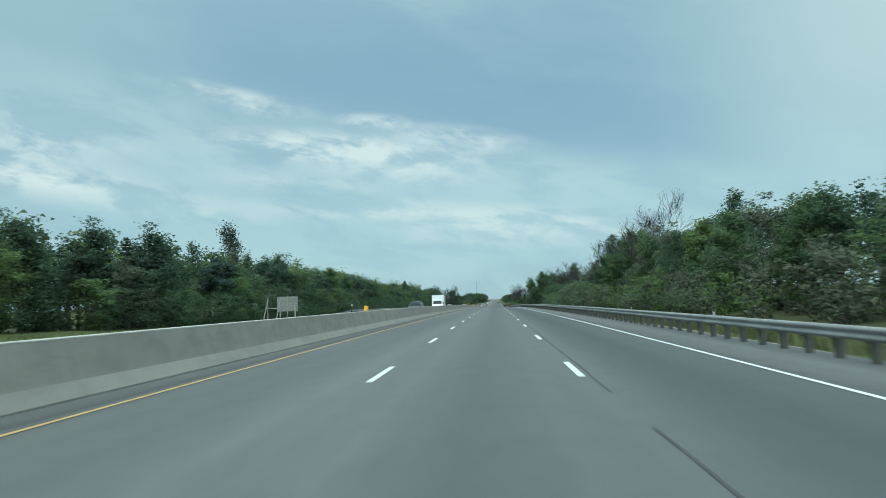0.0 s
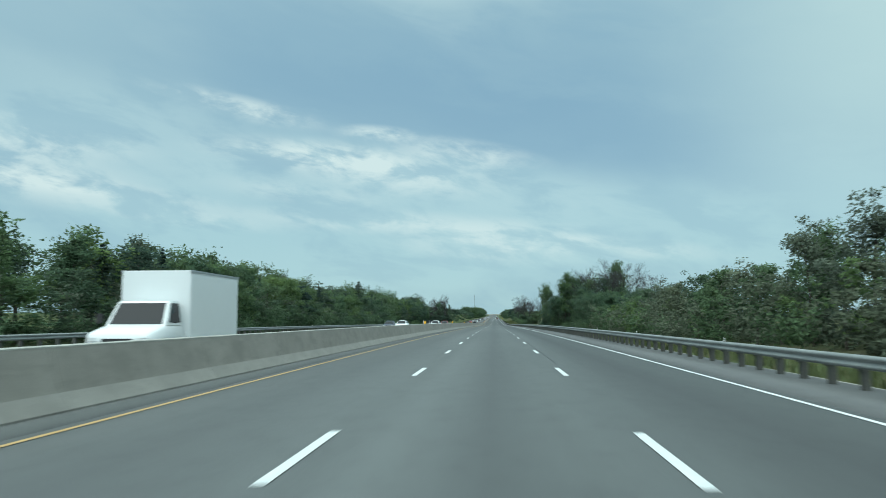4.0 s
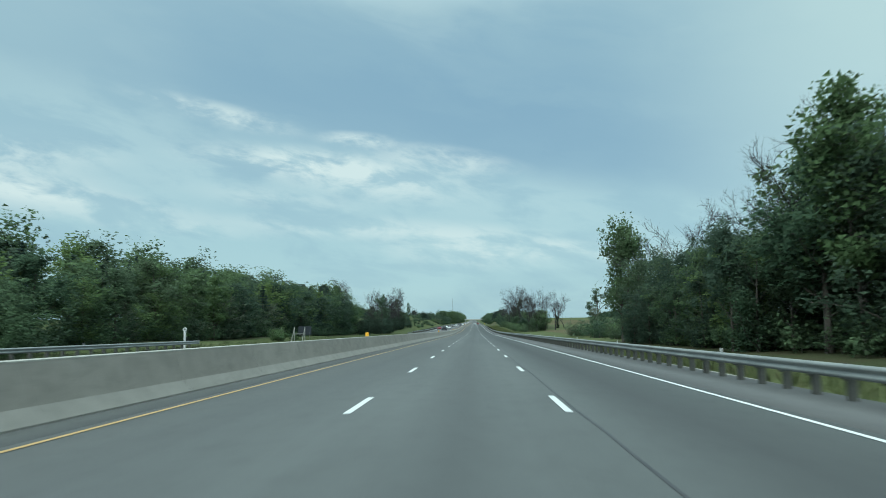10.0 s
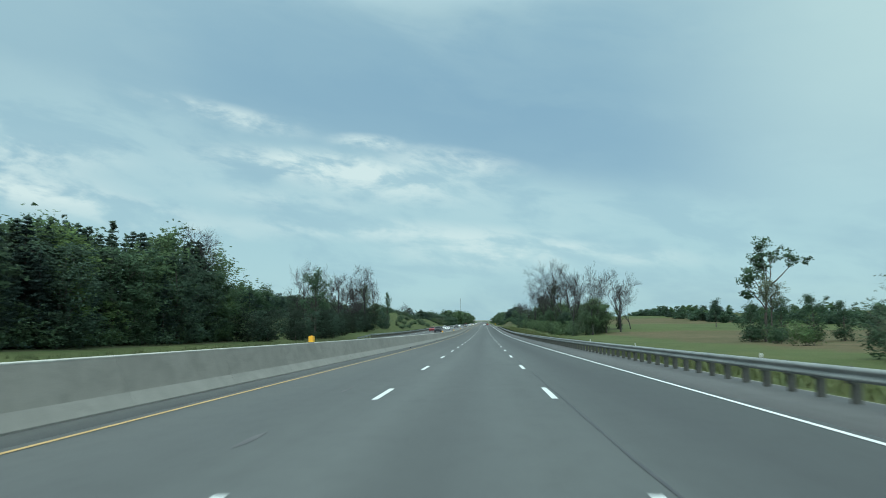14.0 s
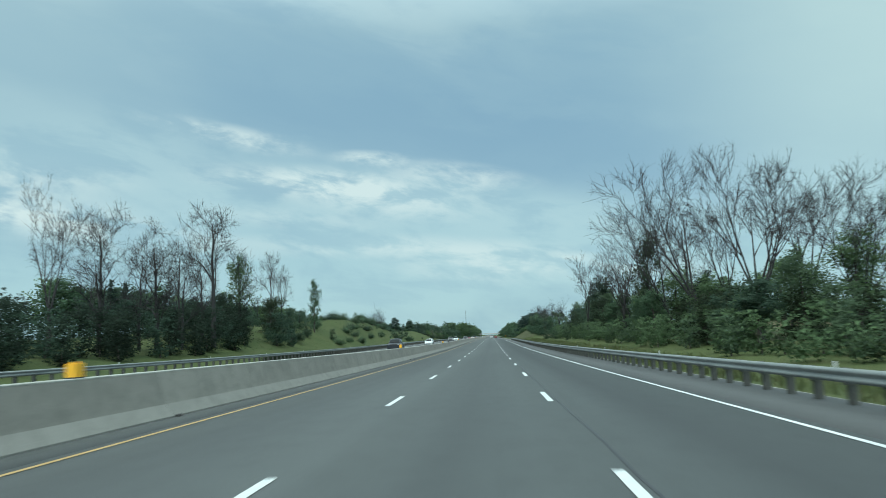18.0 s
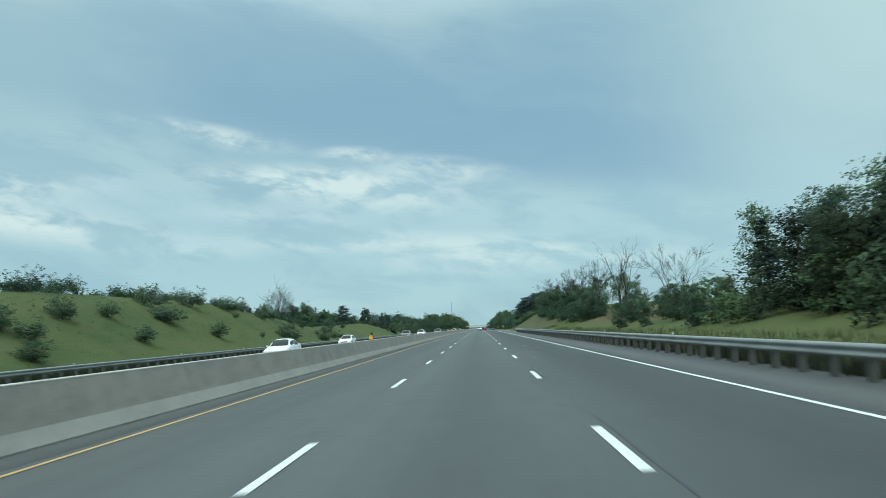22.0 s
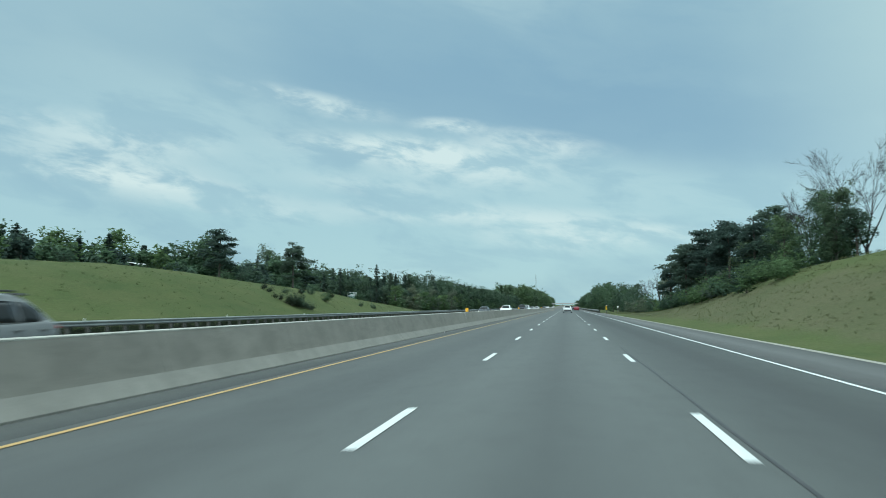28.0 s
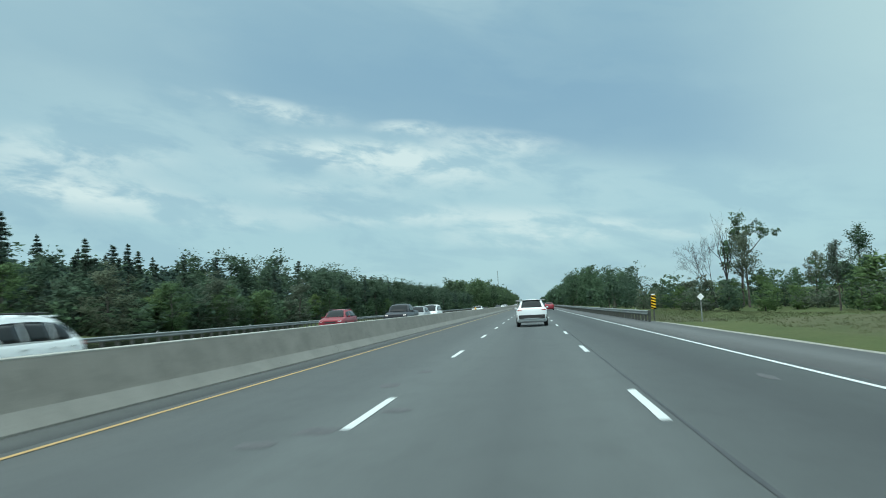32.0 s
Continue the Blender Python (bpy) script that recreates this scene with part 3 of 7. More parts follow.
def build_markings():
    dash = flat_quad_mesh("dash", 0.13, 3.0, "white_paint", 0.006)
    phase = 16.06 - 1.5
    for k, (x, ph, last, nm) in enumerate(((X_LEFT, -0.01, 1600, "left"), (X_RIGHT, 0.0, 1600, "right"), (-12.4, 5.0, 1200, "far_side_a"), (-16.0, 5.0, 1200, "far_side_b"))):
        r = root("lane_marking", Matrix.Identity(4), "row of white painted lane dashes on asphalt", "road marking", "lane dash rows", "structure")
        s = phase + ph - 12.0 * 5
        while s < last:
            piece("dash", dash, r, on_road(x, s, 0.008))
            s += 12.0
    ss = stations(S0, 1200, 10.0) + stations(1230, S1, 30.0)
    for name, x, w, mat, label in (("edge_line", X_WHITE, 0.11, "white_paint", "solid white painted edge line"), ("median_line", X_YELLOW, 0.10, "yellow_paint", "solid yellow painted line beside the barrier"),
                                   ("edge_line_far_side", -19.5, 0.12, "white_paint", "solid white edge line of the opposite carriageway"), ("median_line_far_side", -8.75, 0.12, "yellow_paint", "solid yellow line behind the barrier")):
        tagged(new(name, strip(name, [(x - w / 2, 0.007), (x + w / 2, 0.007)], ss, mat)), label, "road marking", kind="structure")
    # sealed seam beside the right-hand dashes, broken by worn stretches
    rng = random.Random(4)
    s = -20.0
    while s < 1150:
        l = rng.uniform(18, 60)
        st = stations(s, s + l, 1.5)
        verts, quads = [], []
        for i, q in enumerate(st):
            x = X_RIGHT + 0.17 + 0.05 * noise.noise((q * 0.3, 5.0, 0.0))
            w = 0.022 + 0.014 * noise.noise((q * 0.7, 1.0, 0.0))
            verts += [(x - w, q, road_z(q) + 0.005), (x + w, q, road_z(q) + 0.005)]
            if i:
                quads.append((2 * i - 2, 2 * i - 1, 2 * i + 1, 2 * i))
        tagged(new("sealed_crack", mesh_np("sealed_crack", verts, quads, None, ("crack_sealer",))), "dark sealed seam beside the lane dashes", "road crack", "sealed cracks", "structure")
        s += l + rng.choice((3, 8, 25))


build_markings()


def build_patches():
    rng = random.Random(21)
    spots = [(-2.57, 954.0, 0.5, 0.9), (-2.3, 956.8, 0.4, 0.9), (-1.8, 950.6, 0.45, 0.7), (-2.5, 949.0, 0.6, 0.6), (-2.95, 948.2, 0.5, 0.5),
             (5.7, 361.9, 0.5, 1.6), (6.2, 361.0, 0.5, 1.8), (6.35, 359.6, 0.6, 1.4), (6.0, 357.4, 0.8, 1.2), (5.6, 602.9, 0.25, 1.6), (6.8, 601.5, 0.3, 1.2), (4.1, 593.4, 0.12, 2.2), (4.0, 591.2, 0.1, 2.0),
             (3.0, 690.0, 0.35, 1.6), (3.4, 684.5, 0.3, 1.4), (2.7, 679.0, 0.3, 1.2)]
    for _ in range(26):
        spots.append((rng.choice((-4.6, -3.2, -1.0, 0.6, 2.6, 4.0)) + rng.uniform(-0.3, 0.3), rng.uniform(10, 1000), rng.uniform(0.06, 0.25), rng.uniform(0.6, 2.5)))
    for x, s, w, l in spots:
        n = 10
        verts = [(x, s, road_z(s) + 0.004)]
        for i in range(n):
            a = 2 * math.pi * i / n
            k = rng.uniform(0.6, 1.15)
            verts.append((x + math.cos(a) * w / 2 * k, s + math.sin(a) * l / 2 * k, road_z(s + math.sin(a) * l / 2 * k) + 0.004))
        tris = [(0, 1 + i, 1 + (i + 1) % n) for i in range(n)]
        tagged(new("road_stain", mesh_np("road_stain", verts, None, tris, ("skid_mark",))), "dark worn stain on the asphalt", "road stain", "asphalt stains", "structure")


build_patches()

# ---- concrete median barrier ----
def build_barrier():
    L = 6.0
    upper = [(0.345, 0.275), (0.325, 0.33), (0.135, 0.972), (-0.135, 0.972), (-0.325, 0.33), (-0.345, 0.275)]
    toe = [(0.565, -0.1), (0.565, 0.03), (0.347, 0.277), (-0.347, 0.277), (-0.565, 0.03), (-0.565, -0.1)]
    cap = [(0.138, 0.970), (0.138, 0.99), (0.12, 1.0), (-0.12, 1.0), (-0.138, 0.99), (-0.138, 0.970)]

    def seg(name, prof, mat, gap):
        h = L / 2 - gap
        verts = [(x, y, z) for y in (-h, h) for x, z in prof]
        n = len(prof)
        bm = bmesh.new()
        vs = [bm.verts.new(v) for v in verts]
        for j in range(n):
            bm.faces.new((vs[j], vs[(j + 1) % n], vs[(j + 1) % n + n], vs[j + n]))
        bm.faces.new(vs[:n][::-1])
        bm.faces.new(vs[n:])
        bmesh.ops.recalc_face_normals(bm, faces=bm.faces)
        me = bpy.data.meshes.new(name)
        bm.to_mesh(me)
        bm.free()
        me.materials.append(MATS[mat])
        return me
    mu, mt, mc = seg("barrier_wall", upper, "barrier_concrete", 0.006), seg("barrier_toe", toe, "barrier_toe_lit_concrete", 0.006), seg("barrier_cap", cap, "barrier_cap_paler_concrete", 0.008)
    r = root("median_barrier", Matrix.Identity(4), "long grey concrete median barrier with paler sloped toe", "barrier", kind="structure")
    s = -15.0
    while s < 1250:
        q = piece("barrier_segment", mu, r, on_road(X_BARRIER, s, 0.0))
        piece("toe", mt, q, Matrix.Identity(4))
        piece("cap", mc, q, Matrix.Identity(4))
        s += L
    ss = stations(s - L / 2, S1, 40.0)
    rest = piece("far_barrier", strip("far_barrier", [(X_BARRIER + x, z) for x, z in [toe[0], toe[1], upper[0], upper[2], upper[3], upper[5], toe[4], toe[5]]], ss, "barrier_concrete"), r)
    rest["kind"] = "stuff"


build_barrier()


def build_markers():
    for s in (41.7, 190.2, 239.5, 288.3, 338.4, 437.1, 537.0, 585.2, 638.4, 692.3, 814.8, 875.7, 935.0, 1037.0):
        m = root("barrier_marker", pose(X_BARRIER, s, road_z(s) + 1.0), "bright orange plastic marker box standing on the barrier", "road marker", "barrier markers")
        bm = box(bmesh.new(), 0, 0, 0.14, 0.2, 0.30, 0.27, 0.012)
        part("shell", bm, "orange_plastic", m)
        for dy in (-0.11, 0.11):
            part("lug", box(bmesh.new(), 0, dy, 0.285, 0.05, 0.03, 0.03, 0.005), "orange_plastic", m)
        part("base_strip", box(bmesh.new(), 0, 0, 0.012, 0.21, 0.31, 0.024), "black_plastic", m)


build_markers()


def barrier_seam(s):
    """A pale filled joint down the face of the barrier."""
    r = root("barrier_seam", pose(X_BARRIER, s, road_z(s)), "pale filled joint in the concrete barrier", "joint", kind="structure")
    bm = bmesh.new()
    for dy in (-0.018, 0.018):
        for x, z in ((0.150, 0.94), (0.268, 0.54)):
            bm.verts.new((x + 0.004, dy, z))
    v = list(bm.verts)
    bm.faces.new((v[0], v[1], v[3], v[2]))
    bmesh.ops.solidify(bm, geom=bm.faces[:], thickness=0.004)
    part("filler", bm, "sign_white", r)


barrier_seam(873.4)

# ---- guard rails ----
def beam_mesh(length):
    w = [(0.0, -0.135), (0.045, -0.122), (0.083, -0.09), (0.083, -0.052), (0.03, -0.018), (0.03, 0.018), (0.083, 0.052), (0.083, 0.09), (0.045, 0.122), (0.0, 0.135)]
    back = [(x - 0.006, z) for x, z in reversed(w)]
    prof = w + back
    n = len(prof)
    verts = [(-x, y, z) for y in (-length / 2 - 0.03, length / 2 + 0.03) for x, z in prof]
    quads = [(j, (j + 1) % n, (j + 1) % n + n, j + n) for j in range(n)]
    me = mesh_np("beam", verts, quads, None, ("galvanised_steel",))
    return me


def rail_run(a, b, x, side, far=False, label=""):
    """One run of W-beam rail on wooden posts; side -1 faces the road from the right, 1 from the left."""
    L, pitch = 3.81, 1.43
    r = root("guard_rail", pose(x, a, road_z(a) - 0.15), label, "guard rail", "roadside guard rails")
    inv = Matrix.Translation((-x, -a, -(road_z(a) - 0.15)))
    flip = Matrix.Identity(4) if side < 0 else Matrix.Rotation(math.pi, 4, "Z")
    s = a + L / 2
    top = 0.80 if side > 0 else 0.685
    while s < b - 0.5:
        piece("beam", BEAM, r, inv @ on_road(x - 0.13 * (1 if side < 0 else -1), s, top - 0.135) @ flip)
        s += L
    if far:
        bm = bmesh.new()
        q = a + 0.7
        while q < b:
            v = inv @ Vector((x + 0.02, q, road_z(q) + 0.22))
            box(bm, v.x, v.y, v.z, 0.15, 0.15, 1.0)
            q += pitch
        p = part("far_support", bm, "post_wood", r, "dark wooden support of the rail")
        p["kind"] = "stuff"
    else:
        q = a + 0.7
        rng = random.Random(int(a))
        k = 0
        while q < b:
            piece("post", POST, r, inv @ pose(x + 0.02, q, road_z(q) - 0.28, rng.uniform(-1.2, 1.2), rng.uniform(-1.2, 1.2), rng.uniform(-4, 4)))
            piece("spacer", SPACER, r, inv @ on_road(x - 0.075, q, top - 0.155))
            q += pitch
    q = a + 2.0 + (a * 0.37) % 6
    while q < b:
        piece("reflector", REFLECTOR, r, inv @ on_road(x + 0.02, q, top - 0.02))
        q += 14.2


def build_rails():
    global BEAM, POST, SPACER, REFLECTOR
    BEAM = beam_mesh(3.81)

    def simple(name, mat, *args, **kw):
        bm = box(bmesh.new(), *args, **kw)
        me = bpy.data.meshes.new(name)
        bm.to_mesh(me)
        bm.free()
        me.materials.append(MATS[mat])
        return me
    POST = simple("post", "post_wood", 0, 0, 0.46, 0.15, 0.155, 0.96, bevel=0.012)
    SPACER = simple("spacer", "post_wood", 0, 0, 0, 0.1, 0.14, 0.32, bevel=0.008)
    REFLECTOR = simple("reflector", "reflector_white", 0, 0, 0.06, 0.02, 0.09, 0.13, bevel=0.006)
    runs = [-24.0 + 114.3 * i for i in range(8)]
    for i, a in enumerate(runs):
        b = min(a + 114.3, 781.0)
        if b > a:
            rail_run(a, b, X_RAIL, -1, i > 7, "galvanised steel W-beam guard rail on dark wooden posts")
    rail_run(984.5, 1098.8, X_RAIL + 0.05, -1, False, "steel W-beam guard rail beginning beside a striped hazard board")
    rail_run(1098.8, 1500.0, X_RAIL + 0.05, -1, True, "distant steel guard rail along the shoulder")
    for a, b in ((109.0, 227.11), (227.11, 344.5), (546.0, 660.3), (660.3, 774.6), (774.6, 888.9), (888.9, 1003.2), (1003.2, 1300.0)):
        rail_run(a, b, X_RAIL_L, 1, True, "steel W-beam guard rail beyond the opposite carriageway")
    # turned-down and flared ends
    for x, s, side, d in ((X_RAIL_L, 109.0, 1, -1), (X_RAIL_L, 546.0, 1, -1), (X_RAIL, 781.0, -1, 1)):
        r = root("rail_terminal", pose(x, s, road_z(s) - 0.1), "sloping galvanised end piece of a guard rail", "guard rail", "rail terminals")
        bm = bmesh.new()
        for i in range(6):
            y0, y1 = d * i * 1.2, d * (i + 1) * 1.2
            off = -side * (i / 6.0) ** 2 * 1.3
            off1 = -side * ((i + 1) / 6.0) ** 2 * 1.3
            crest = 0.765 if side > 0 else 0.65
            z0, z1 = crest - 0.075 * i, crest - 0.075 * (i + 1)
            vs = [bm.verts.new(v) for v in ((off, y0, z0 + 0.135), (off, y0, z0 - 0.135), (off1, y1, z1 - 0.135), (off1, y1, z1 + 0.135))]
            bm.faces.new(vs)
        bmesh.ops.remove_doubles(bm, verts=bm.verts[:], dist=0.001)
        bmesh.ops.solidify(bm, geom=bm.faces[:], thickness=0.03)
        part("end_beam", bm, "galvanised_steel", r)
        bm = bmesh.new()
        for i in (1, 3, 5):
            box(bm, -side * (i / 6.0) ** 2 * 1.3 - side * 0.1, d * i * 1.2, 0.15, 0.15, 0.15, 0.75)
        part("end_posts", bm, "post_wood", r)


build_rails()

# ---- plants: shapes ----
def tubes(paths, sides=5):
    """Tapered tubes along paths of ((x, y, z), radius)."""
    verts, quads, base = [], [], 0
    for path in paths:
        n = len(path)
        sd = sides if path[0][1] > 0.06 else 3
        for i, (p, r) in enumerate(path):
            a = np.array(path[max(i - 1, 0)][0])
            b = np.array(path[min(i + 1, n - 1)][0])
            d = b - a
            d = d / (np.linalg.norm(d) + 1e-9)
            u = np.cross(d, (0.31, 0.87, 0.39))
            u /= np.linalg.norm(u) + 1e-9
            v = np.cross(d, u)
            for k in range(sd):
                t = 2 * math.pi * k / sd
                verts.append(np.array(p) + r * (u * math.cos(t) + v * math.sin(t)))
        for i in range(n - 1):
            for k in range(sd):
                a = base + i * sd + k
                b = base + i * sd + (k + 1) % sd
                quads.append((a, b, b + sd, a + sd))
        base += n * sd
    return np.array(verts, np.float32), np.array(quads, np.int32)


def leaves(rng, centres, spread, count, size, flat=1.0, long=1.6, droop=0.0):
    """Small pointed leaf sprays scattered about the centres."""
    c = np.asarray(centres, np.float32)
    idx = rng.integers(0, len(c), count)
    off = np.clip(rng.normal(0, 1, (count, 3)), -1.7, 1.7) * 0.58
    sp = np.asarray(spread)[idx][:, None] if np.ndim(spread) else spread
    pos = c[idx] + off * sp * np.array((1, 1, flat))
    u = rng.normal(0, 1, (count, 3))
    u[:, 2] = u[:, 2] * 0.6 - droop
    u /= np.linalg.norm(u, axis=1)[:, None]
    w = rng.normal(0, 1, (count, 3))
    v = np.cross(u, w)
    v /= np.linalg.norm(v, axis=1)[:, None] + 1e-9
    s = (size * rng.uniform(0.6, 1.4, count))[:, None]
    a, b = u * s * long * 0.5, v * s * 0.5
    verts = np.stack([pos - a - b, pos - a * 0.6 + b, pos + a], 1).reshape(-1, 3)
    tris = np.arange(count * 3, dtype=np.int32).reshape(-1, 3)
    # each spray faces away from its clump and from the heart of the crown
    mid = c.mean(0)
    away = (pos - mid) / (c.std(0).max() + 1e-6)
    nrm = off * 0.9 + away * 0.45
    nrm /= np.linalg.norm(nrm, axis=1)[:, None] + 1e-9
    return verts.astype(np.float32), tris, np.repeat(nrm, 3, 0).astype(np.float32)


def grow(rng, p, d, length, r, depth, out, tips, kids=(3, 5), bend=0.35, up=0.12, shrink=0.62, tight=1.0):
    """A limb that wanders, thins and forks."""
    n = 4 if depth > 0 else 3
    path, q, dd = [(tuple(p), r)], np.array(p, float), np.array(d, float)
    pts = []
    for i in range(n):
        dd = dd + rng.normal(0, bend * 0.5, 3) + np.array((0, 0, up))
        dd /= np.linalg.norm(dd)
        q = q + dd * length / n
        rr = r * (1 - 0.75 * (i + 1) / n)
        path.append((tuple(q), max(rr, 0.011)))
        pts.append((q.copy(), dd.copy(), max(rr, 0.01)))
    out.append(path)
    tips.append(q.copy())
    if depth > 0:
        for k in range(rng.integers(*kids) + 1):
            i = rng.integers(0 if depth < 2 else 1, n)
            b, bd, br = pts[i]
            side = rng.normal(0, 1, 3)
            side -= bd * side.dot(bd)
            side /= np.linalg.norm(side) + 1e-9
            nd = bd * 0.75 + side * rng.uniform(0.5, 0.95) * tight
            grow(rng, b, nd / np.linalg.norm(nd), length * shrink * rng.uniform(0.7, 1.15), br * 0.75, depth - 1, out, tips, kids, bend, up, shrink, tight)


def shape_broadleaf(seed, slim=1.0, lowest=0.18, count=5600, size=0.175, airy=0.0, skirt=0):
    rng = np.random.default_rng(seed)
    out, tips = [], []
    lean = rng.normal(0, 0.25, 2)
    trunk = [((lean[0] * t * t, lean[1] * t * t, 9.2 * t), 0.17 * (1 - 0.88 * t) + 0.012) for t in np.linspace(0, 1, 7)]
    trunk[0] = ((0, 0, -0.3), 0.23)
    out.append(trunk)
    for k in range(13):
        t = lowest + (0.96 - lowest) * (k + rng.uniform(0, 0.8)) / 13
        a = k * 2.4 + rng.uniform(-0.5, 0.5)
        reach = (0.5 + 1.6 * math.sin(math.pi * min(1, 0.25 + t * 0.72)) ** 0.8) * rng.uniform(0.75, 1.25) * slim
        d = np.array((math.cos(a), math.sin(a), 0.55 + 0.5 * t))
        grow(rng, (lean[0] * t * t, lean[1] * t * t, 9.2 * t), d / np.linalg.norm(d), reach * 1.15, 0.075 * (1.1 - t), 1, out, tips, (2, 4))
    tips.append(np.array((lean[0], lean[1], 9.4)))
    c = np.array(tips)
    c = np.concatenate([c, c[rng.integers(0, len(c), len(c) // 2)] * np.array((0.62, 0.62, 0.93))])
    keep = c[:, 2] > 10 * lowest * 0.7
    c = c[keep]
    if skirt:
        ang, rad = rng.uniform(0, 6.28, skirt), rng.uniform(0.3, 1.75, skirt) * slim
        c = np.concatenate([c, np.stack([np.cos(ang) * rad, np.sin(ang) * rad, rng.uniform(0.2, 3.2, skirt)], 1)])
    sp = rng.uniform(0.45, 0.95, len(c)) * (1 - 0.4 * airy)
    lv = leaves(rng, c, sp, count, size, 0.75, 1.5)
    return tubes(out), lv


def shape_spruce(seed, count=5600):
    rng = np.random.default_rng(seed)
    out = [[((0, 0, -0.3), 0.17), ((0, 0, 5), 0.1), ((0, 0, 10), 0.012)]]
    c, sp = [], []
    lop = rng.uniform(0, 6.28)
    for lev in range(36):
        t = (lev + rng.uniform(0, 0.8)) / 36
        z = 0.4 + 9.5 * t
        reach = (1.0 - t) ** 0.82 * 1.75 + 0.10
        for k in range(7 if t < 0.75 else 5):
            a = rng.uniform(0, 2 * math.pi)
            rr = reach * rng.uniform(0.55, 1.2) * (1 + 0.12 * math.cos(a - lop))
            for f in (0.2, 0.45, 0.7, 0.9, 1.05):
                c.append((math.cos(a) * rr * f, math.sin(a) * rr * f, z - 0.34 * rr * f + 0.16 * rr * f * f))
                sp.append(0.06 + 0.13 * rr * (1.15 - 0.7 * f))
    c += [(0, 0, 9.5), (0, 0, 9.75), (0, 0, 10.0)]
    sp += [0.09, 0.06, 0.04]
    return tubes(out), leaves(rng, np.array(c), np.array(sp), count, 0.125, 0.7, 2.0, 0.35)


def shape_pine(seed, count=5600):
    rng = np.random.default_rng(seed)
    out, tips = [[((0, 0, -0.3), 0.2), ((0.1, 0, 5), 0.13), ((0.0, 0.15, 9.4), 0.03)]], []
    for k in range(16):
        t = 0.3 + 0.66 * (k + rng.uniform(0, 0.8)) / 16
        a = k * 2.4 + rng.uniform(-0.4, 0.4)
        reach = 2.3 * (1.15 - t) ** 0.6 * rng.uniform(0.6, 1.25)
        grow(rng, (0, 0, 9.4 * t), (math.cos(a) * 0.95, math.sin(a) * 0.95, 0.12), reach, 0.06 * (1.2 - t), 1, out, tips, (1, 3), 0.2, 0.05)
    tips.append(np.array((0, 0.15, 9.6)))
    lv = leaves(rng, np.array(tips), rng.uniform(0.5, 0.85, len(tips)), count, 0.17, 0.42, 1.9)
    return tubes(out), lv


def with_twigs(rng, verts, quads, tips, each=3):
    """Adds a brush of hair-thin twigs to every tip of a limb."""
    n = len(tips) * each
    p = np.repeat(tips, each, 0)
    heart = tips.mean(0)
    d = rng.normal(0, 0.6, (n, 3)) + (p - heart) / (np.linalg.norm(p - heart, axis=1)[:, None] + 1e-6) * 0.7 + np.array((0, 0, 0.35))
    d /= np.linalg.norm(d, axis=1)[:, None]
    side = np.cross(d, rng.normal(0, 1, (n, 3)))
    side *= 0.009 / (np.linalg.norm(side, axis=1)[:, None] + 1e-9)
    tri = np.stack([p - side, p + side, p + d * rng.uniform(0.3, 0.85, (n, 1))], 1).reshape(-1, 3)
    return np.concatenate([verts, tri.astype(np.float32)]), quads, np.arange(n * 3, dtype=np.int32).reshape(-1, 3) + len(verts)


def shape_dead(seed, limbs=8, depth=3, fork=0.35, spread=0.8, top=9.0, twigs=4):
    rng = np.random.default_rng(seed)
    groups, tips = [], []
    lean = rng.normal(0, 0.35, 2)
    wob = rng.normal(0, 0.1, (8, 2))
    trunk = []
    for i, t in enumerate(np.linspace(0, 1, 8)):
        trunk.append(((lean[0] * t * t + wob[i, 0] * t, lean[1] * t * t + wob[i, 1] * t, -0.3 + (top + 0.3) * t), 0.2 * (1 - 0.88 * t) + 0.017))
    groups.append([trunk])
    starts = [0]
    for k in range(limbs):
        out = []
        groups.append(out)
        t = fork + (0.95 - fork) * (k + rng.uniform(0, 0.8)) / limbs
        i = min(int(t * 7), 6)
        f = t * 7 - i
        p = np.array(trunk[i][0]) * (1 - f) + np.array(trunk[i + 1][0]) * f
        a = k * 2.4 + rng.uniform(-0.6, 0.6)
        d = np.array((math.cos(a) * spread, math.sin(a) * spread, rng.uniform(0.45, 1.0)))
        grow(rng, p, d / np.linalg.norm(d), (1.1 - 0.6 * t) * 3.6 * rng.uniform(0.7, 1.2), 0.11 * (1.15 - t), depth - 1, out, tips, (5, 7), 0.35, 0.10, 0.6)
        starts.append(len(tips))
    return [(*tubes(groups[0]), None)] + [(*with_twigs(rng, *tubes(g), np.array(tips[a:b]), twigs),) for g, a, b in zip(groups[1:], starts, starts[1:])], tips


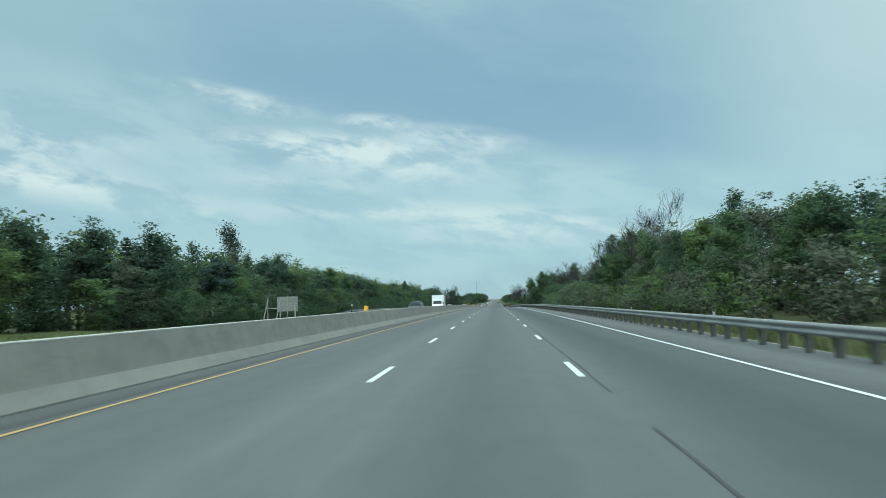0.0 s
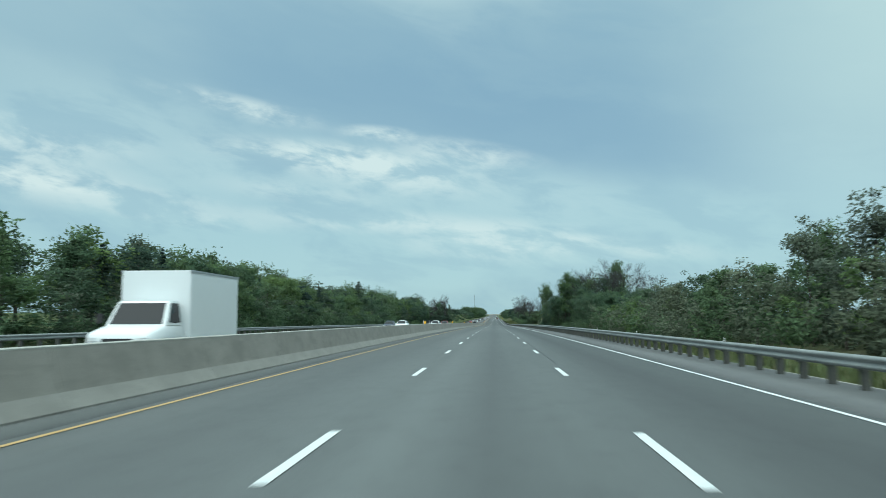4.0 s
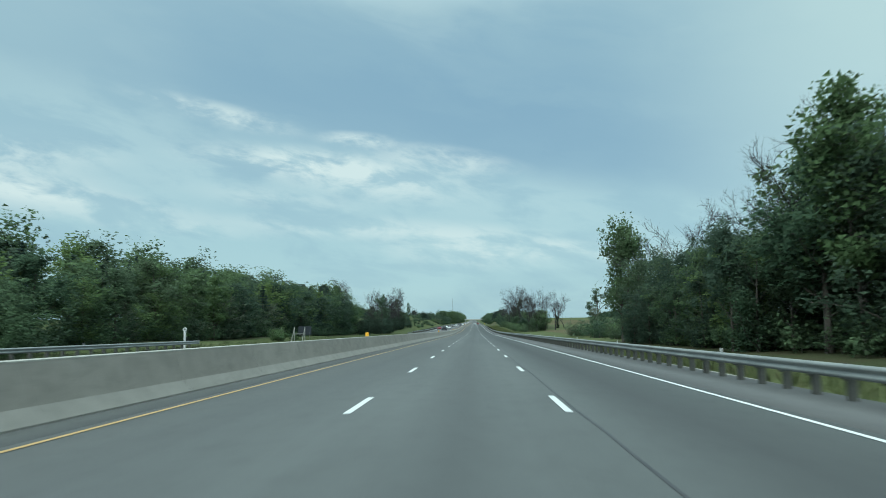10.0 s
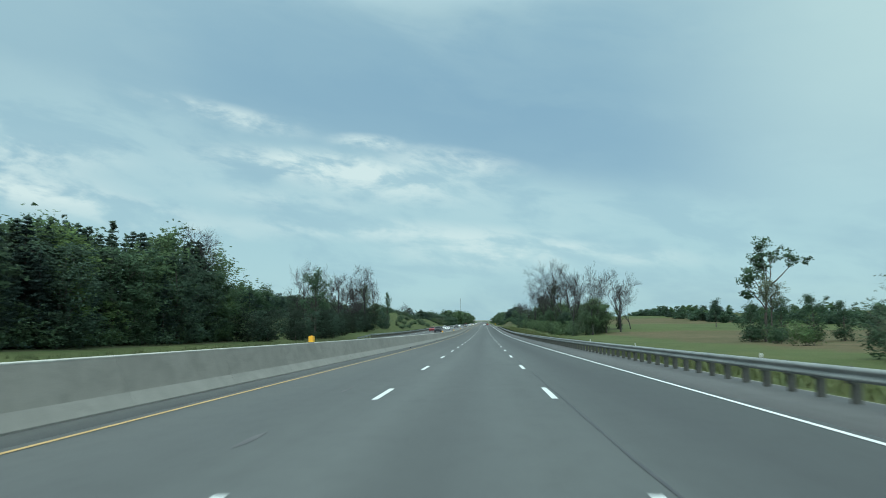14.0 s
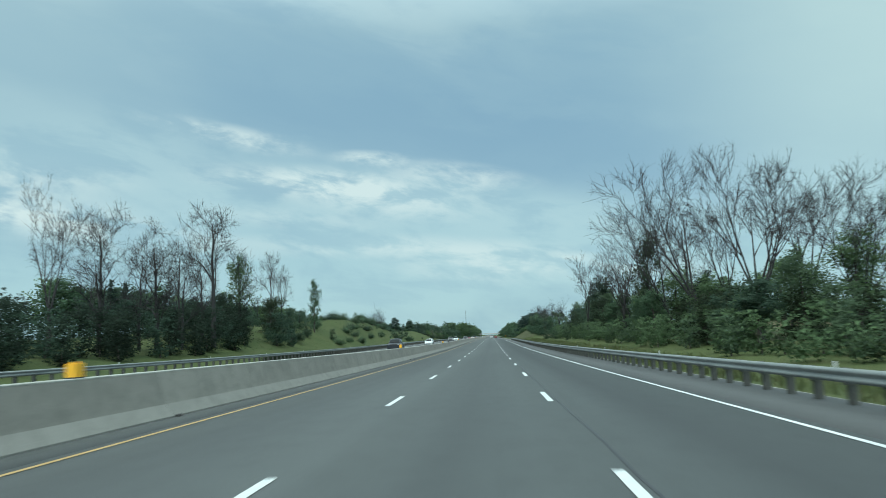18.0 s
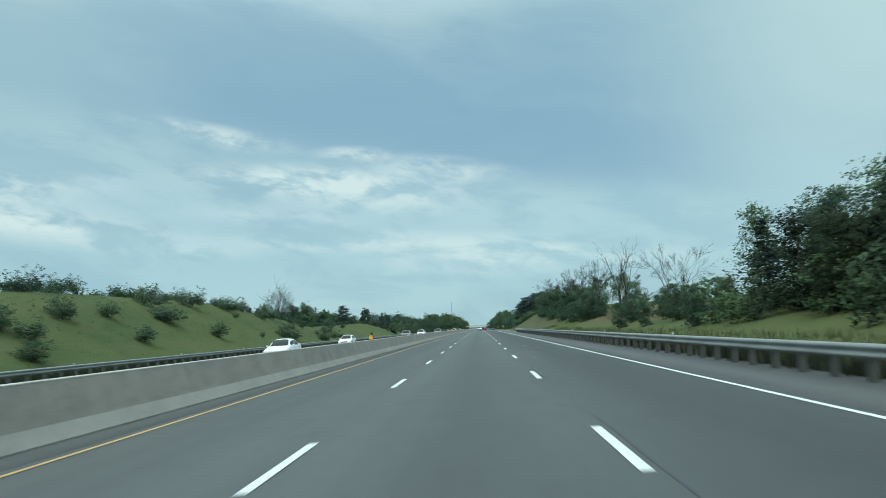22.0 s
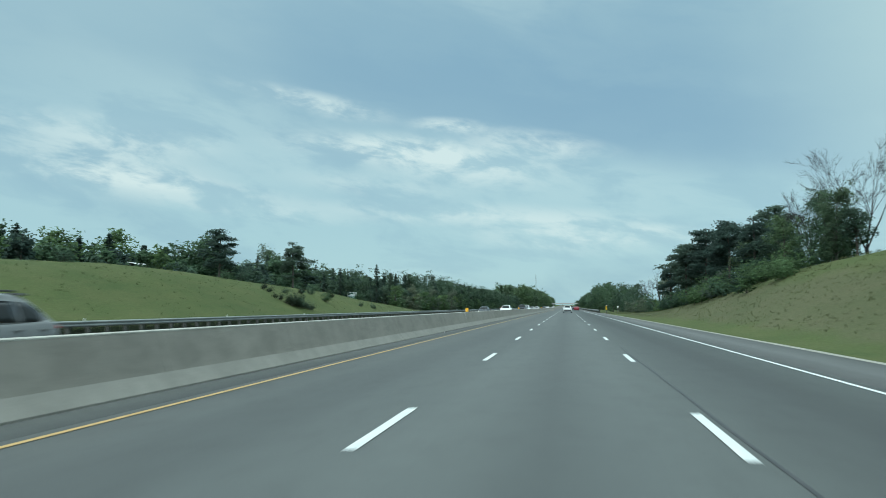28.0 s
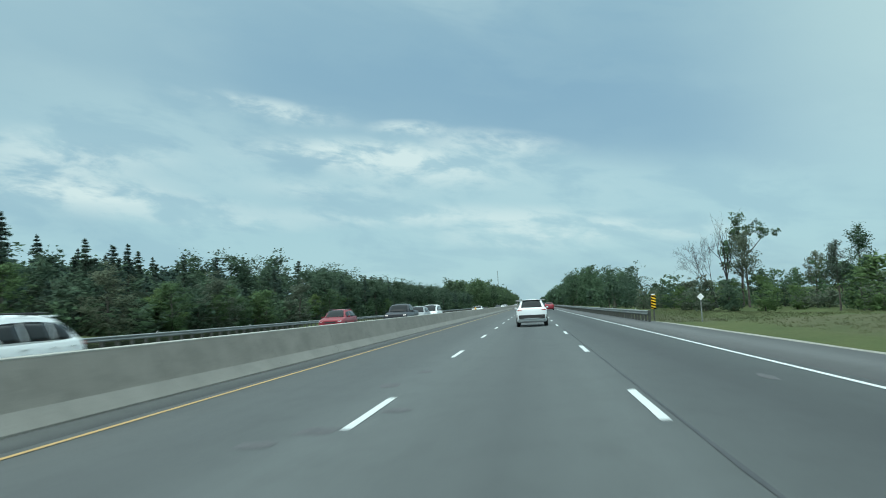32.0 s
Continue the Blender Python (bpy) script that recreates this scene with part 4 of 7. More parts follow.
def shape_vase(seed, stems=5, fork=2.4, splay=0.42, lean=0.0, depth=4, kids=(3, 5)):
    """A bare tree whose stems part low and rise in a fan; lean draws it over to one side."""
    rng = np.random.default_rng(seed)
    top = np.array((lean * fork * 0.5, 0.0, fork))
    groups, tips, starts = [[[((0, 0, -0.3), 0.25), ((lean * fork * 0.2, 0.03, fork * 0.5), 0.19), (tuple(top), 0.17)]]], [], [0]
    for k in range(stems):
        a = 2 * math.pi * (k + rng.uniform(-0.25, 0.25)) / stems
        d = np.array((math.cos(a) * splay + lean, math.sin(a) * splay, 1.0))
        out = []
        grow(rng, top - np.array((0, 0, rng.uniform(0, 0.5))), d / np.linalg.norm(d), rng.uniform(5.0, 6.8), 0.088, depth - 1, out, tips, kids, 0.13, 0.05, 0.52, 0.62)
        groups.append(out)
        starts.append(len(tips))
    k = 10.0 / max(t[2] for t in tips)
    parts = [(*tubes(groups[0]), None)] + [with_twigs(rng, *tubes(g), np.array(tips[a:b])) for g, a, b in zip(groups[1:], starts, starts[1:])]
    return [(v * np.float32(k), q, t) for v, q, t in parts]


def shape_forked(seed):
    """A lone tree with a bare stem, one low limb and a high one that leans out to +x."""
    rng = np.random.default_rng(seed)
    out, tips = [[((0, 0, -0.3), 0.2), ((0.05, 0, 2.2), 0.15), ((0.2, 0, 4.4), 0.12)]], []
    arms = (((0.1, 0, 3.2), (-0.9, 0.1, 2.6), 3.0), ((0.15, 0, 3.9), (-0.5, -0.3, 2.0), 2.8), ((0.2, 0, 4.4), (0.25, 0.1, 1.6), 4.4), ((0.2, 0, 4.4), (0.62, -0.1, 1.2), 5.0), ((0.6, 0, 5.6), (0.8, 0.3, 0.9), 3.6), ((0.2, 0, 4.4), (-0.15, 0.3, 1.4), 3.9))
    for p, d, length in arms:
        d = np.array(d)
        grow(rng, p, d / np.linalg.norm(d), length, 0.085, 2, out, tips, (2, 4), 0.25, 0.05, 0.42)
    c = np.array(tips)
    c = c[c[:, 2] > 4.4]
    return tubes(out), leaves(rng, c, rng.uniform(0.28, 0.5, len(c)), 2600, 0.16, 0.6, 1.6)


def shape_shrub(seed, count=1600, size=0.135, tall=1.0):
    """A bush about 3 m high, of several stems."""
    rng = np.random.default_rng(seed)
    out, tips = [], []
    for k in range(8):
        a = rng.uniform(0, 6.28)
        d = np.array((math.cos(a) * 0.6, math.sin(a) * 0.6, 0.9 * tall))
        grow(rng, (rng.normal(0, 0.3), rng.normal(0, 0.3), -0.1), d / np.linalg.norm(d), rng.uniform(1.3, 2.6), 0.035, 1, out, tips, (2, 4))
    c = np.array(tips)
    c = np.concatenate([c, c * np.array((0.8, 0.8, 0.5))])
    return tubes(out, 3), leaves(rng, c, rng.uniform(0.3, 0.6, len(c)), count, size, 0.8)


SHAPES = {}
LEAF = {"broadleaf": 0.175, "bush": 0.175, "poplar": 0.15, "airy": 0.16, "crowned": 0.16, "forked": 0.16, "spruce": 0.14, "pine": 0.17, "shrub": 0.135, "dead": 0.1}


def register(kind, i, wood, lv, bark, leaf):
    if kind == "dead":
        SHAPES[(kind, i)] = (wood[0][:2], None, bark, leaf, [mesh_np("limb" if j else "trunk", g[0], g[1], g[2], (bark,)) for j, g in enumerate(wood)], None)
        return
    SHAPES[(kind, i)] = (wood, lv, bark, leaf, mesh_np("trunk", wood[0], wood[1], None, (bark,)), mesh_np("crown", lv[0], None, lv[1], (leaf,), None, lv[2]) if lv is not None else None)


def register_all():
    for i, lf in enumerate(("leaf_green", "leaf_dark", "leaf_green", "leaf_bright")):
        register("broadleaf", i, *shape_broadleaf(10 + i, 1.0 + 0.12 * (i % 2)), "bark", lf)
    for i, lf in enumerate(("leaf_grey", "leaf_green")):
        register("poplar", i, *shape_broadleaf(30 + i, 0.55, 0.12, 3400, 0.15, 0.35), "bark", lf)
    for i in range(2):
        register("airy", i, *shape_broadleaf(40 + i, 0.95, 0.25, 3000, 0.16, 0.45), "bark", ("leaf_grey", "leaf_green")[i])
        register("crowned", i, *shape_broadleaf(45 + i, 1.15, 0.52, 2300, 0.16, 0.5), "bark", ("leaf_green", "leaf_grey")[i])
        register("spruce", i, *shape_spruce(50 + i), "bark", "needle_dark")
        register("pine", i, *shape_pine(60 + i), "bark", "needle_dark")
    register("forked", 0, *shape_forked(47), "bark", "leaf_green")
    for i, (lm, fk, sp) in enumerate(((9, 0.34, 0.8), (7, 0.42, 0.65), (11, 0.22, 0.75), (8, 0.5, 0.9), (12, 0.12, 0.55))):
        w, tips = shape_dead(70 + i, lm, 3, fk, sp)
        register("dead", i, w, None, "dead_bark", "")
    w, tips = shape_dead(91, 15, 3, 0.05, 0.95, 3.2, 1)
    register("dead", 5, w, None, "dead_bark", "")
    for i, kw in enumerate((dict(stems=6), dict(stems=5, splay=0.32, fork=3.2), dict(stems=4, splay=0.3, lean=-0.42, fork=3.0), dict(stems=4, splay=0.38, fork=3.4, depth=3, kids=(2, 4)), dict(stems=5, splay=0.45, fork=1.2), dict(stems=3, splay=0.1, fork=3.0))):
        register("dead", 6 + i, shape_vase(120 + i, **kw), None, "dead_bark", "")
    for i, lf in enumerate(("leaf_green", "leaf_bright", "leaf_dark", "leaf_grey", "leaf_deep")):
        register("bush", i, *shape_broadleaf(100 + i, 1.35, 0.03, 6400, 0.175, 0.0, 46), "bark", lf)
        register("shrub", i, *shape_shrub(80 + i), "bark", lf)


register_all()
NOUN = {"broadleaf": "deciduous_tree", "poplar": "poplar_tree", "bush": "tall_shrub", "airy": "young_tree", "crowned": "lone_tree", "forked": "lone_tree", "spruce": "spruce_tree", "pine": "pine_tree", "dead": "bare_tree", "shrub": "shrub"}
WORDS = {"bush": "tall rounded leafy bush reaching the ground", "broadleaf": "leafy green deciduous tree with a dense uneven crown", "poplar": "slender tall tree with thin greyish leaves", "airy": "young tree with sparse see-through foliage", "crowned": "small tree with a bare stem and open top",
         "forked": "lone tree with a bare stem and two open crowns", "spruce": "dark green spruce with drooping layered branches", "pine": "dark pine with flat clumped needle branches", "dead": "bare leafless tree with grey forking branches", "shrub": "low leafy roadside shrub in grass"}


def plant(kind, i, x, s, h, label="", turn=None, wide=1.0, group=""):
    if kind == "shrub" and h > 3.0:
        kind = "bush"
    w = SHAPES[(kind, i)]
    nominal = 3.0 if kind == "shrub" else 10.0
    k = h / nominal
    turn = (x * 37.0 + s * 91.0) % 360 if turn is None else turn
    m = pose(x, s, ground_z(x, s), 0, 0, turn) @ Matrix.Diagonal((k * wide, k * wide, k, 1))
    r = root(NOUN[kind], m, label or WORDS[kind], "shrub" if kind == "shrub" else "tree", group or ("roadside shrubs" if kind == "shrub" else "bare roadside trees" if kind == "dead" else "woodland edge trees"))
    if kind == "dead":
        for j, me in enumerate(w[4]):
            piece("limb" if j else "trunk", me, r)
        return r
    piece("stem" if kind == "shrub" else "trunk", w[4], r)
    if w[5] is not None:
        piece("foliage" if kind == "shrub" else "crown", w[5], r)
    return r


def thicket(name, spots, label, category="woodland", leaf_size=0.2, cover=0.6, top=0.0):
    """Many plants joined as one mass; spots of (kind, variant, x, s, height, wide). Leaf sprays keep one true size."""
    vs, qs, ts, qm, tm, n, mats, ow = [], [], [], [], [], 0, [], []
    rng = np.random.default_rng(len(spots))
    for kind, i, x, s, h, wide in spots:
        if kind == "shrub" and h > 2.4:
            kind = "bush"
        wood, lv, bark, leaf = SHAPES[(kind, i)][:4]
        k = h / (3.0 if kind == "shrub" else 10.0)
        a = rng.uniform(0, 6.28)
        ca, sa = math.cos(a), math.sin(a)
        rot = np.array(((ca * k * wide, -sa * k * wide, 0), (sa * k * wide, ca * k * wide, 0), (0, 0, k)), np.float32)
        off = np.array((x, s, ground_z(x, s) - 0.05), np.float32)
        v, q = wood
        if kind not in ("shrub", "bush"):
            q = q[:24]
            v = v[:q.max() + 1]
        else:
            v, q = v[:12], q[:6]
        for m in (bark, leaf):
            if m and m not in mats:
                mats.append(m)
        vs.append(v @ rot.T + off)
        ow.append(np.zeros((len(v), 3), np.float32))
        qs.append(q + n)
        qm.append(np.full(len(q), mats.index(bark)))
        n += len(v)
        if lv is None:
            continue
        v, q, o = lv
        grow_by = leaf_size / (LEAF[kind] * k * wide)
        keep = min(1.0, cover / grow_by ** 2)
        sel = (rng.random(len(q)) < keep) & (v[q[:, 0], 2] > top * 10.0)
        t = v[q[sel]]
        c = t.mean(1, keepdims=True)
        v = ((t - c) * grow_by + c).reshape(-1, 3)
        vs.append(v @ rot.T + off)
        o = o[q[sel]].reshape(-1, 3) @ np.array(((ca, sa, 0), (-sa, ca, 0), (0, 0, 1)), np.float32)
        ow.append(o)
        ts.append(np.arange(len(v), dtype=np.int32).reshape(-1, 3) + n)
        tm.append(np.full(len(v) // 3, mats.index(leaf)))
        n += len(v)
    ob = new(name, mesh_np(name, np.concatenate(vs), np.concatenate(qs), np.concatenate(ts), mats, np.concatenate(qm + tm), np.concatenate(ow)))
    return tagged(ob, label, category, kind="stuff")

# ---- woods, region by region ----
rnd = random.Random(11)


def belt(s0, s1, step, x0, x1, h0, h1, kinds, wide=(0.95, 1.3)):
    """Spots in a belt between two distances from the road."""
    spots, s = [], s0
    while s < s1:
        k, i = rnd.choice(kinds)
        spots.append((k, i, rnd.uniform(x0, x1), s + rnd.uniform(-0.4, 0.4) * step, rnd.uniform(h0, h1), rnd.uniform(*wide)))
        s += step * rnd.uniform(0.75, 1.25)
    return spots


def stand(spots, label=""):
    for k, i, x, s, h, wd in spots:
        plant(k, i, x, s, h, label, wide=wd)


BROAD = [("broadleaf", 0), ("broadleaf", 1), ("broadleaf", 2), ("broadleaf", 3)]
MIXED = BROAD + [("spruce", 0), ("pine", 0), ("broadleaf", 1), ("broadleaf", 0)]
FRONT = MIXED + [("bush", 0), ("bush", 2), ("bush", 1)]
BUSH = [("shrub", 0), ("shrub", 1), ("shrub", 2), ("shrub", 3)]
DARKWOOD = [("broadleaf", 1), ("spruce", 0), ("spruce", 1), ("broadleaf", 1), ("bush", 2)]
TALL = [("bush", 0), ("bush", 2), ("bush", 0), ("broadleaf", 1)]
DEEPBUSH = [("shrub", 4), ("shrub", 2), ("shrub", 4)]
LOWBUSH = [("shrub", 0), ("shrub", 2), ("shrub", 0)]


RIGHT_TOPS = ((20, 7.0), (45, 7.6), (80, 8.6), (98, 9.6), (126, 9.6), (136, 8.8), (150, 8.6), (170, 6.6), (205, 5.4), (225, 5.8), (240, 6.3), (268, 6.5), (290, 7.7), (305, 8.3), (320, 11.0), (333, 13.0), (342, 10.8), (352, 8.8), (370, 8.2))
BACK_TOPS = ((0, 10.8), (150, 11.4), (215, 12.6), (256, 13.6), (300, 13.2), (350, 12.8), (400, 14.2), (455, 14.4), (490, 15.8), (515, 14.0))
CONIFER_TOPS = ((430, 9.6), (467, 11.6), (477, 12.4), (492, 13.8), (507, 14.4), (516, 13.6), (520, 11.0))
LEFT_TOPS = ((0, 9.0), (60, 9.2), (150, 9.4), (215, 8.6), (315, 7.9), (340, 8.0), (390, 9.2), (430, 9.4), (460, 9.8), (490, 10.2), (505, 9.8), (515, 9.0))


def edge(s0, s1, step, x0, x1, tops, grow_x, kinds, lo=0.82, hi=1.06, wide=(1.0, 1.35)):
    """A row whose height follows the outline of the wood."""
    return [(k, i, x, s, hump(s - 1.2 * (abs(x) - abs(x0)), tops) * (1 + grow_x * (abs(x) - abs(x0))) * rnd.uniform(lo, hi), wd) for k, i, x, s, _, wd in belt(s0, s1, step, x0, x1, 1, 1, kinds, wide)]


def left_woods():
    # front trees one by one, the mass behind joined
    stand(edge(8, 70, 7.0, -36.5, -39, LEFT_TOPS, 0.02, FRONT, 0.8, 1.05, (1.05, 1.4)))
    stand(edge(345, 430, 7.0, -38, -40.5, LEFT_TOPS, 0.02, FRONT, 0.85, 1.1, (1.05, 1.4)))
    stand(edge(70, 345, 7.0, -34, -37, LEFT_TOPS, 0.02, FRONT, 0.8, 1.05, (1.05, 1.4)))
    stand(edge(430, 514, 4.6, -37.5, -40.5, LEFT_TOPS, 0.02, [("bush", 2), ("spruce", 1), ("bush", 0), ("spruce", 0), ("bush", 2)], 0.8, 1.08, (1.1, 1.5)))
    thicket("woodland", edge(-15, 516, 4.0, -38, -45, LEFT_TOPS, 0.02, MIXED, 0.92, 1.1, (1.1, 1.5)) + edge(432, 520, 3.6, -40, -48, CONIFER_TOPS, 0.012, [("spruce", 1), ("broadleaf", 1), ("spruce", 0), ("spruce", 1), ("broadleaf", 0)], 0.88, 1.05, (1.1, 1.5))
            + edge(-15, 505, 4.0, -50, -60, BACK_TOPS, 0.0, MIXED, 0.9, 1.06, (1.2, 1.5)), "dense mixed green woodland behind the verge", leaf_size=0.36, cover=0.46, top=0.12)
    thicket("undergrowth", belt(-10, 85, 2.6, -46, -40, 2.6, 4.6, LOWBUSH, (1.2, 1.7)) + belt(60, 345, 2.8, -33.5, -29.8, 1.8, 3.8, LOWBUSH, (1.1, 1.7)) + belt(-10, 60, 2.8, -37, -35, 1.6, 3.2, LOWBUSH, (1.1, 1.7)) + belt(345, 516, 2.8, -38.5, -36.5, 1.6, 3.4, LOWBUSH, (1.1, 1.7)) + belt(60, 345, 3.0, -36, -32, 3.5, 6.0, BUSH, (1.2, 1.7)) + belt(345, 516, 3.0, -40.5, -38, 3.5, 6.5, BUSH, (1.2, 1.7)) + belt(-10, 60, 3.0, -39, -37, 3.0, 5.5, BUSH, (1.2, 1.7)), "dense green undergrowth along the edge of the wood", "undergrowth", leaf_size=0.17, cover=0.55)
    plant("poplar", 0, -66.6, 183.5, 25.0, "tall thin poplar standing above the wood", wide=0.9)
    plant("spruce", 0, -41.7, 338.0, 13.8, "dark spruce standing above the wood edge", wide=1.9)
    stand(edge(440, 517, 2.2, -40.5, -44.5, CONIFER_TOPS, 0.01, [("spruce", 0), ("spruce", 1)], 0.86, 1.02, (1.2, 1.55)))
    stand(edge(235, 430, 7.5, -41, -46, LEFT_TOPS, 0.03, [("spruce", 0), ("spruce", 1)], 1.0, 1.14, (0.75, 1.0)))
    plant("spruce", 0, -35.5, 438.0, 7.8, "dark spruce at the edge of the wood", wide=1.7)
    for x, s, h in ((-30.5, 403, 1.6), (-31.5, 407, 2.0), (-32.5, 412, 1.8), (-30.0, 411, 1.2)):
        plant("shrub", 1, x, s, h, "low yellow-green shrub on the verge", wide=1.4)
    plant("spruce", 1, -37.5, 336.0, 9.0, wide=1.3)
    plant("spruce", 1, -34.0, 66.0, 8.5, "dark broad spruce at the wood edge", wide=1.3)
    for x, s, h, v in ((-45, 150, 13.5, 1), (-44, 128, 12.5, 0), (-42, 100, 12.0, 1), (-41, 112, 12.0, 0), (-46, 205, 13.0, 0), (-44, 226, 12.5, 1), (-43, 262, 12.0, 0)):
        plant("poplar", v, x, s, h, wide=0.8)


def right_woods():
    stand(edge(34, 225, 6.0, 18.5, 23, RIGHT_TOPS, 0.03, [("broadleaf", 0), ("broadleaf", 3), ("poplar", 0), ("bush", 3), ("broadleaf", 2), ("airy", 0), ("broadleaf", 3)], 0.78, 1.02, (1.05, 1.4)))
    stand(edge(225, 370, 5.2, 20.5, 25, RIGHT_TOPS, 0.03, [("broadleaf", 0), ("broadleaf", 1), ("bush", 2), ("broadleaf", 2), ("bush", 0)], 0.8, 1.0, (0.95, 1.25)))
    thicket("woodland", edge(36, 370, 3.8, 24, 35, RIGHT_TOPS, 0.025, BROAD + [("poplar", 1), ("spruce", 0)], 0.9, 1.1, (1.1, 1.5)), "dense green deciduous woodland beside the shoulder", leaf_size=0.24, cover=0.55, top=0.36)
    thicket("undergrowth", belt(34, 230, 2.6, 14.0, 18, 2.0, 4.0, [("shrub", 3), ("shrub", 1), ("shrub", 0), ("shrub", 3)], (1.0, 1.5)) + belt(230, 372, 3.4, 19.0, 21.5, 1.2, 3.0, LOWBUSH, (1.0, 1.5)) + belt(230, 372, 2.6, 22, 27, 3.0, 5.2, LOWBUSH, (1.0, 1.5)) + belt(230, 372, 3.4, 28, 34, 3.0, 5.0, LOWBUSH, (1.2, 1.7)) + belt(34, 230, 3.2, 18, 21, 3.6, 5.6, BUSH, (1.0, 1.4)),
            "tangled green undergrowth behind the guard rail", "undergrowth", leaf_size=0.17, cover=0.55)
    plant("dead", 6, 24.6, 113.5, 17.4, "tall bare tree rising out of the wood")
    plant("dead", 3, 21.0, 104.0, 11.5)
    plant("dead", 2, 20.5, 140.5, 10.8)
    plant("dead", 4, 21.0, 136.0, 11.0)
    plant("airy", 1, 22.0, 118.0, 12.0)
    plant("poplar", 1, 24.0, 74.0, 12.0, "slender leafy tree above the wood")
    plant("airy", 0, 20.5, 128.5, 12.6, "tall airy tree with pale leaves", wide=0.85)
    plant("airy", 0, 22.0, 131.5, 11.8, "tall airy tree with pale leaves", wide=0.8)
    plant("dead", 2, 24.0, 146.0, 11.0)
    for x, s, h, v in ((34, 275, 11.5, 1), (34, 296, 14, 2), (35, 318, 16.5, 0), (30, 305, 14, 1), (33, 330, 17.5, 2), (28, 340, 16.5, 0), (26, 326, 14.5, 3), (25, 347, 13.5, 2), (27, 356, 13.5, 0), (24, 362, 12.5, 2)):
        plant("dead", v, x, s, h * 0.97)
    plant("broadleaf", 3, 34.9, 331.0, 17.5, "bright green tree crown above the wood")
    plant("broadleaf", 3, 21.5, 330.0, 14.5, "bright green tree crown above the wood")
    plant("airy", 1, 18.6, 378.4, 14.3, "pale airy tree at the end of the wood", wide=0.85)
    plant("broadleaf", 0, 18.0, 379.0, 14.4, "tall leafy tree at the end of the wood", wide=0.8)
    for x, s, h, v in ((17.6, 371, 4.2, 0), (17.0, 368, 5.2, 2), (19.2, 378, 4.6, 2), (20.5, 385, 3.6, 0), (17.4, 363, 5.0, 2), (18.2, 356, 5.4, 0), (22, 381, 5.0, 2), (18.5, 349, 5.6, 2), (18.4, 341, 5.2, 0)):
        plant("bush", v, x, s, h, "dense green bush at the end of the wood", group="roadside shrubs")
    stand(belt(338, 378, 3.0, 18.0, 21.5, 7.4, 9.2, [("bush", 2), ("broadleaf", 1), ("bush", 0), ("bush", 2)], (0.8, 1.0)), "dense tree closing the end of the wood")
    thicket("undergrowth", belt(384, 445, 2.2, 20, 28, 2.2, 3.9, LOWBUSH, (1.1, 1.6)), "low green scrub between the rail and a field", "undergrowth", leaf_size=0.17, cover=0.55)
    stand(belt(338, 383, 2.8, 18.8, 24.0, 5.8, 7.8, [("bush", 0), ("bush", 2), ("bush", 2), ("bush", 1)], (0.95, 1.2)), "dense green bush closing the edge of the wood")
    plant("dead", 10, 24.0, 374.5, 14.2, "bare tree with a wide fan of branches over the wood", wide=1.2)
    plant("dead", 6, 25.5, 342.0, 17.0, "tall bare tree above the wood")


def right_field():
    plant("dead", 2, 32.0, 429.0, 16.0, "bare dead tree standing over the field hedge", wide=0.75)
    plant("airy", 0, 28.0, 424.0, 11.0)
    plant("airy", 1, 30.5, 436.0, 9.0)
    plant("forked", 0, 34.2, 497.0, 12.2, "small lone tree with an open leaning crown beside a field", turn=0)
    for x, s, h in ((33.5, 500, 4.4), (36.0, 497, 5.0), (39.0, 495, 5.2), (42.0, 494, 4.4), (44.0, 490, 4.0), (38.0, 470, 5.2), (41.0, 467, 5.6), (35.5, 474, 3.6)):
        plant("bush", int(x) % 3, x, s, h, "dense dark bush at the edge of a dry field", wide=1.1, group="roadside shrubs")
    plant("crowned", 1, 33.0, 492.0, 7.0)
    stand(belt(388, 450, 4.5, 20, 30, 1.8, 3.6, BUSH))
    stand(belt(470, 508, 6.0, 30, 36, 1.8, 3.0, BUSH))
    for x, s, h in ((42, 470, 5.0), (48, 540, 5.5), (60, 600, 7.0), (70, 585, 6.0)):
        plant("broadleaf", 1, x, s, h)
    thicket("far_hedge", belt(430, 660, 2.6, 118, 135, 4.0, 5.5, BROAD + [("pine", 0)], (1.2, 1.7)) + belt(640, 1000, 3.2, 100, 125, 4.0, 6.0, BROAD, (1.3, 1.8)) + belt(430, 1000, 1.6, 98, 116, 2.0, 4.0, LOWBUSH, (1.6, 2.4)), "distant line of dark trees behind a field", leaf_size=0.8, cover=0.9)


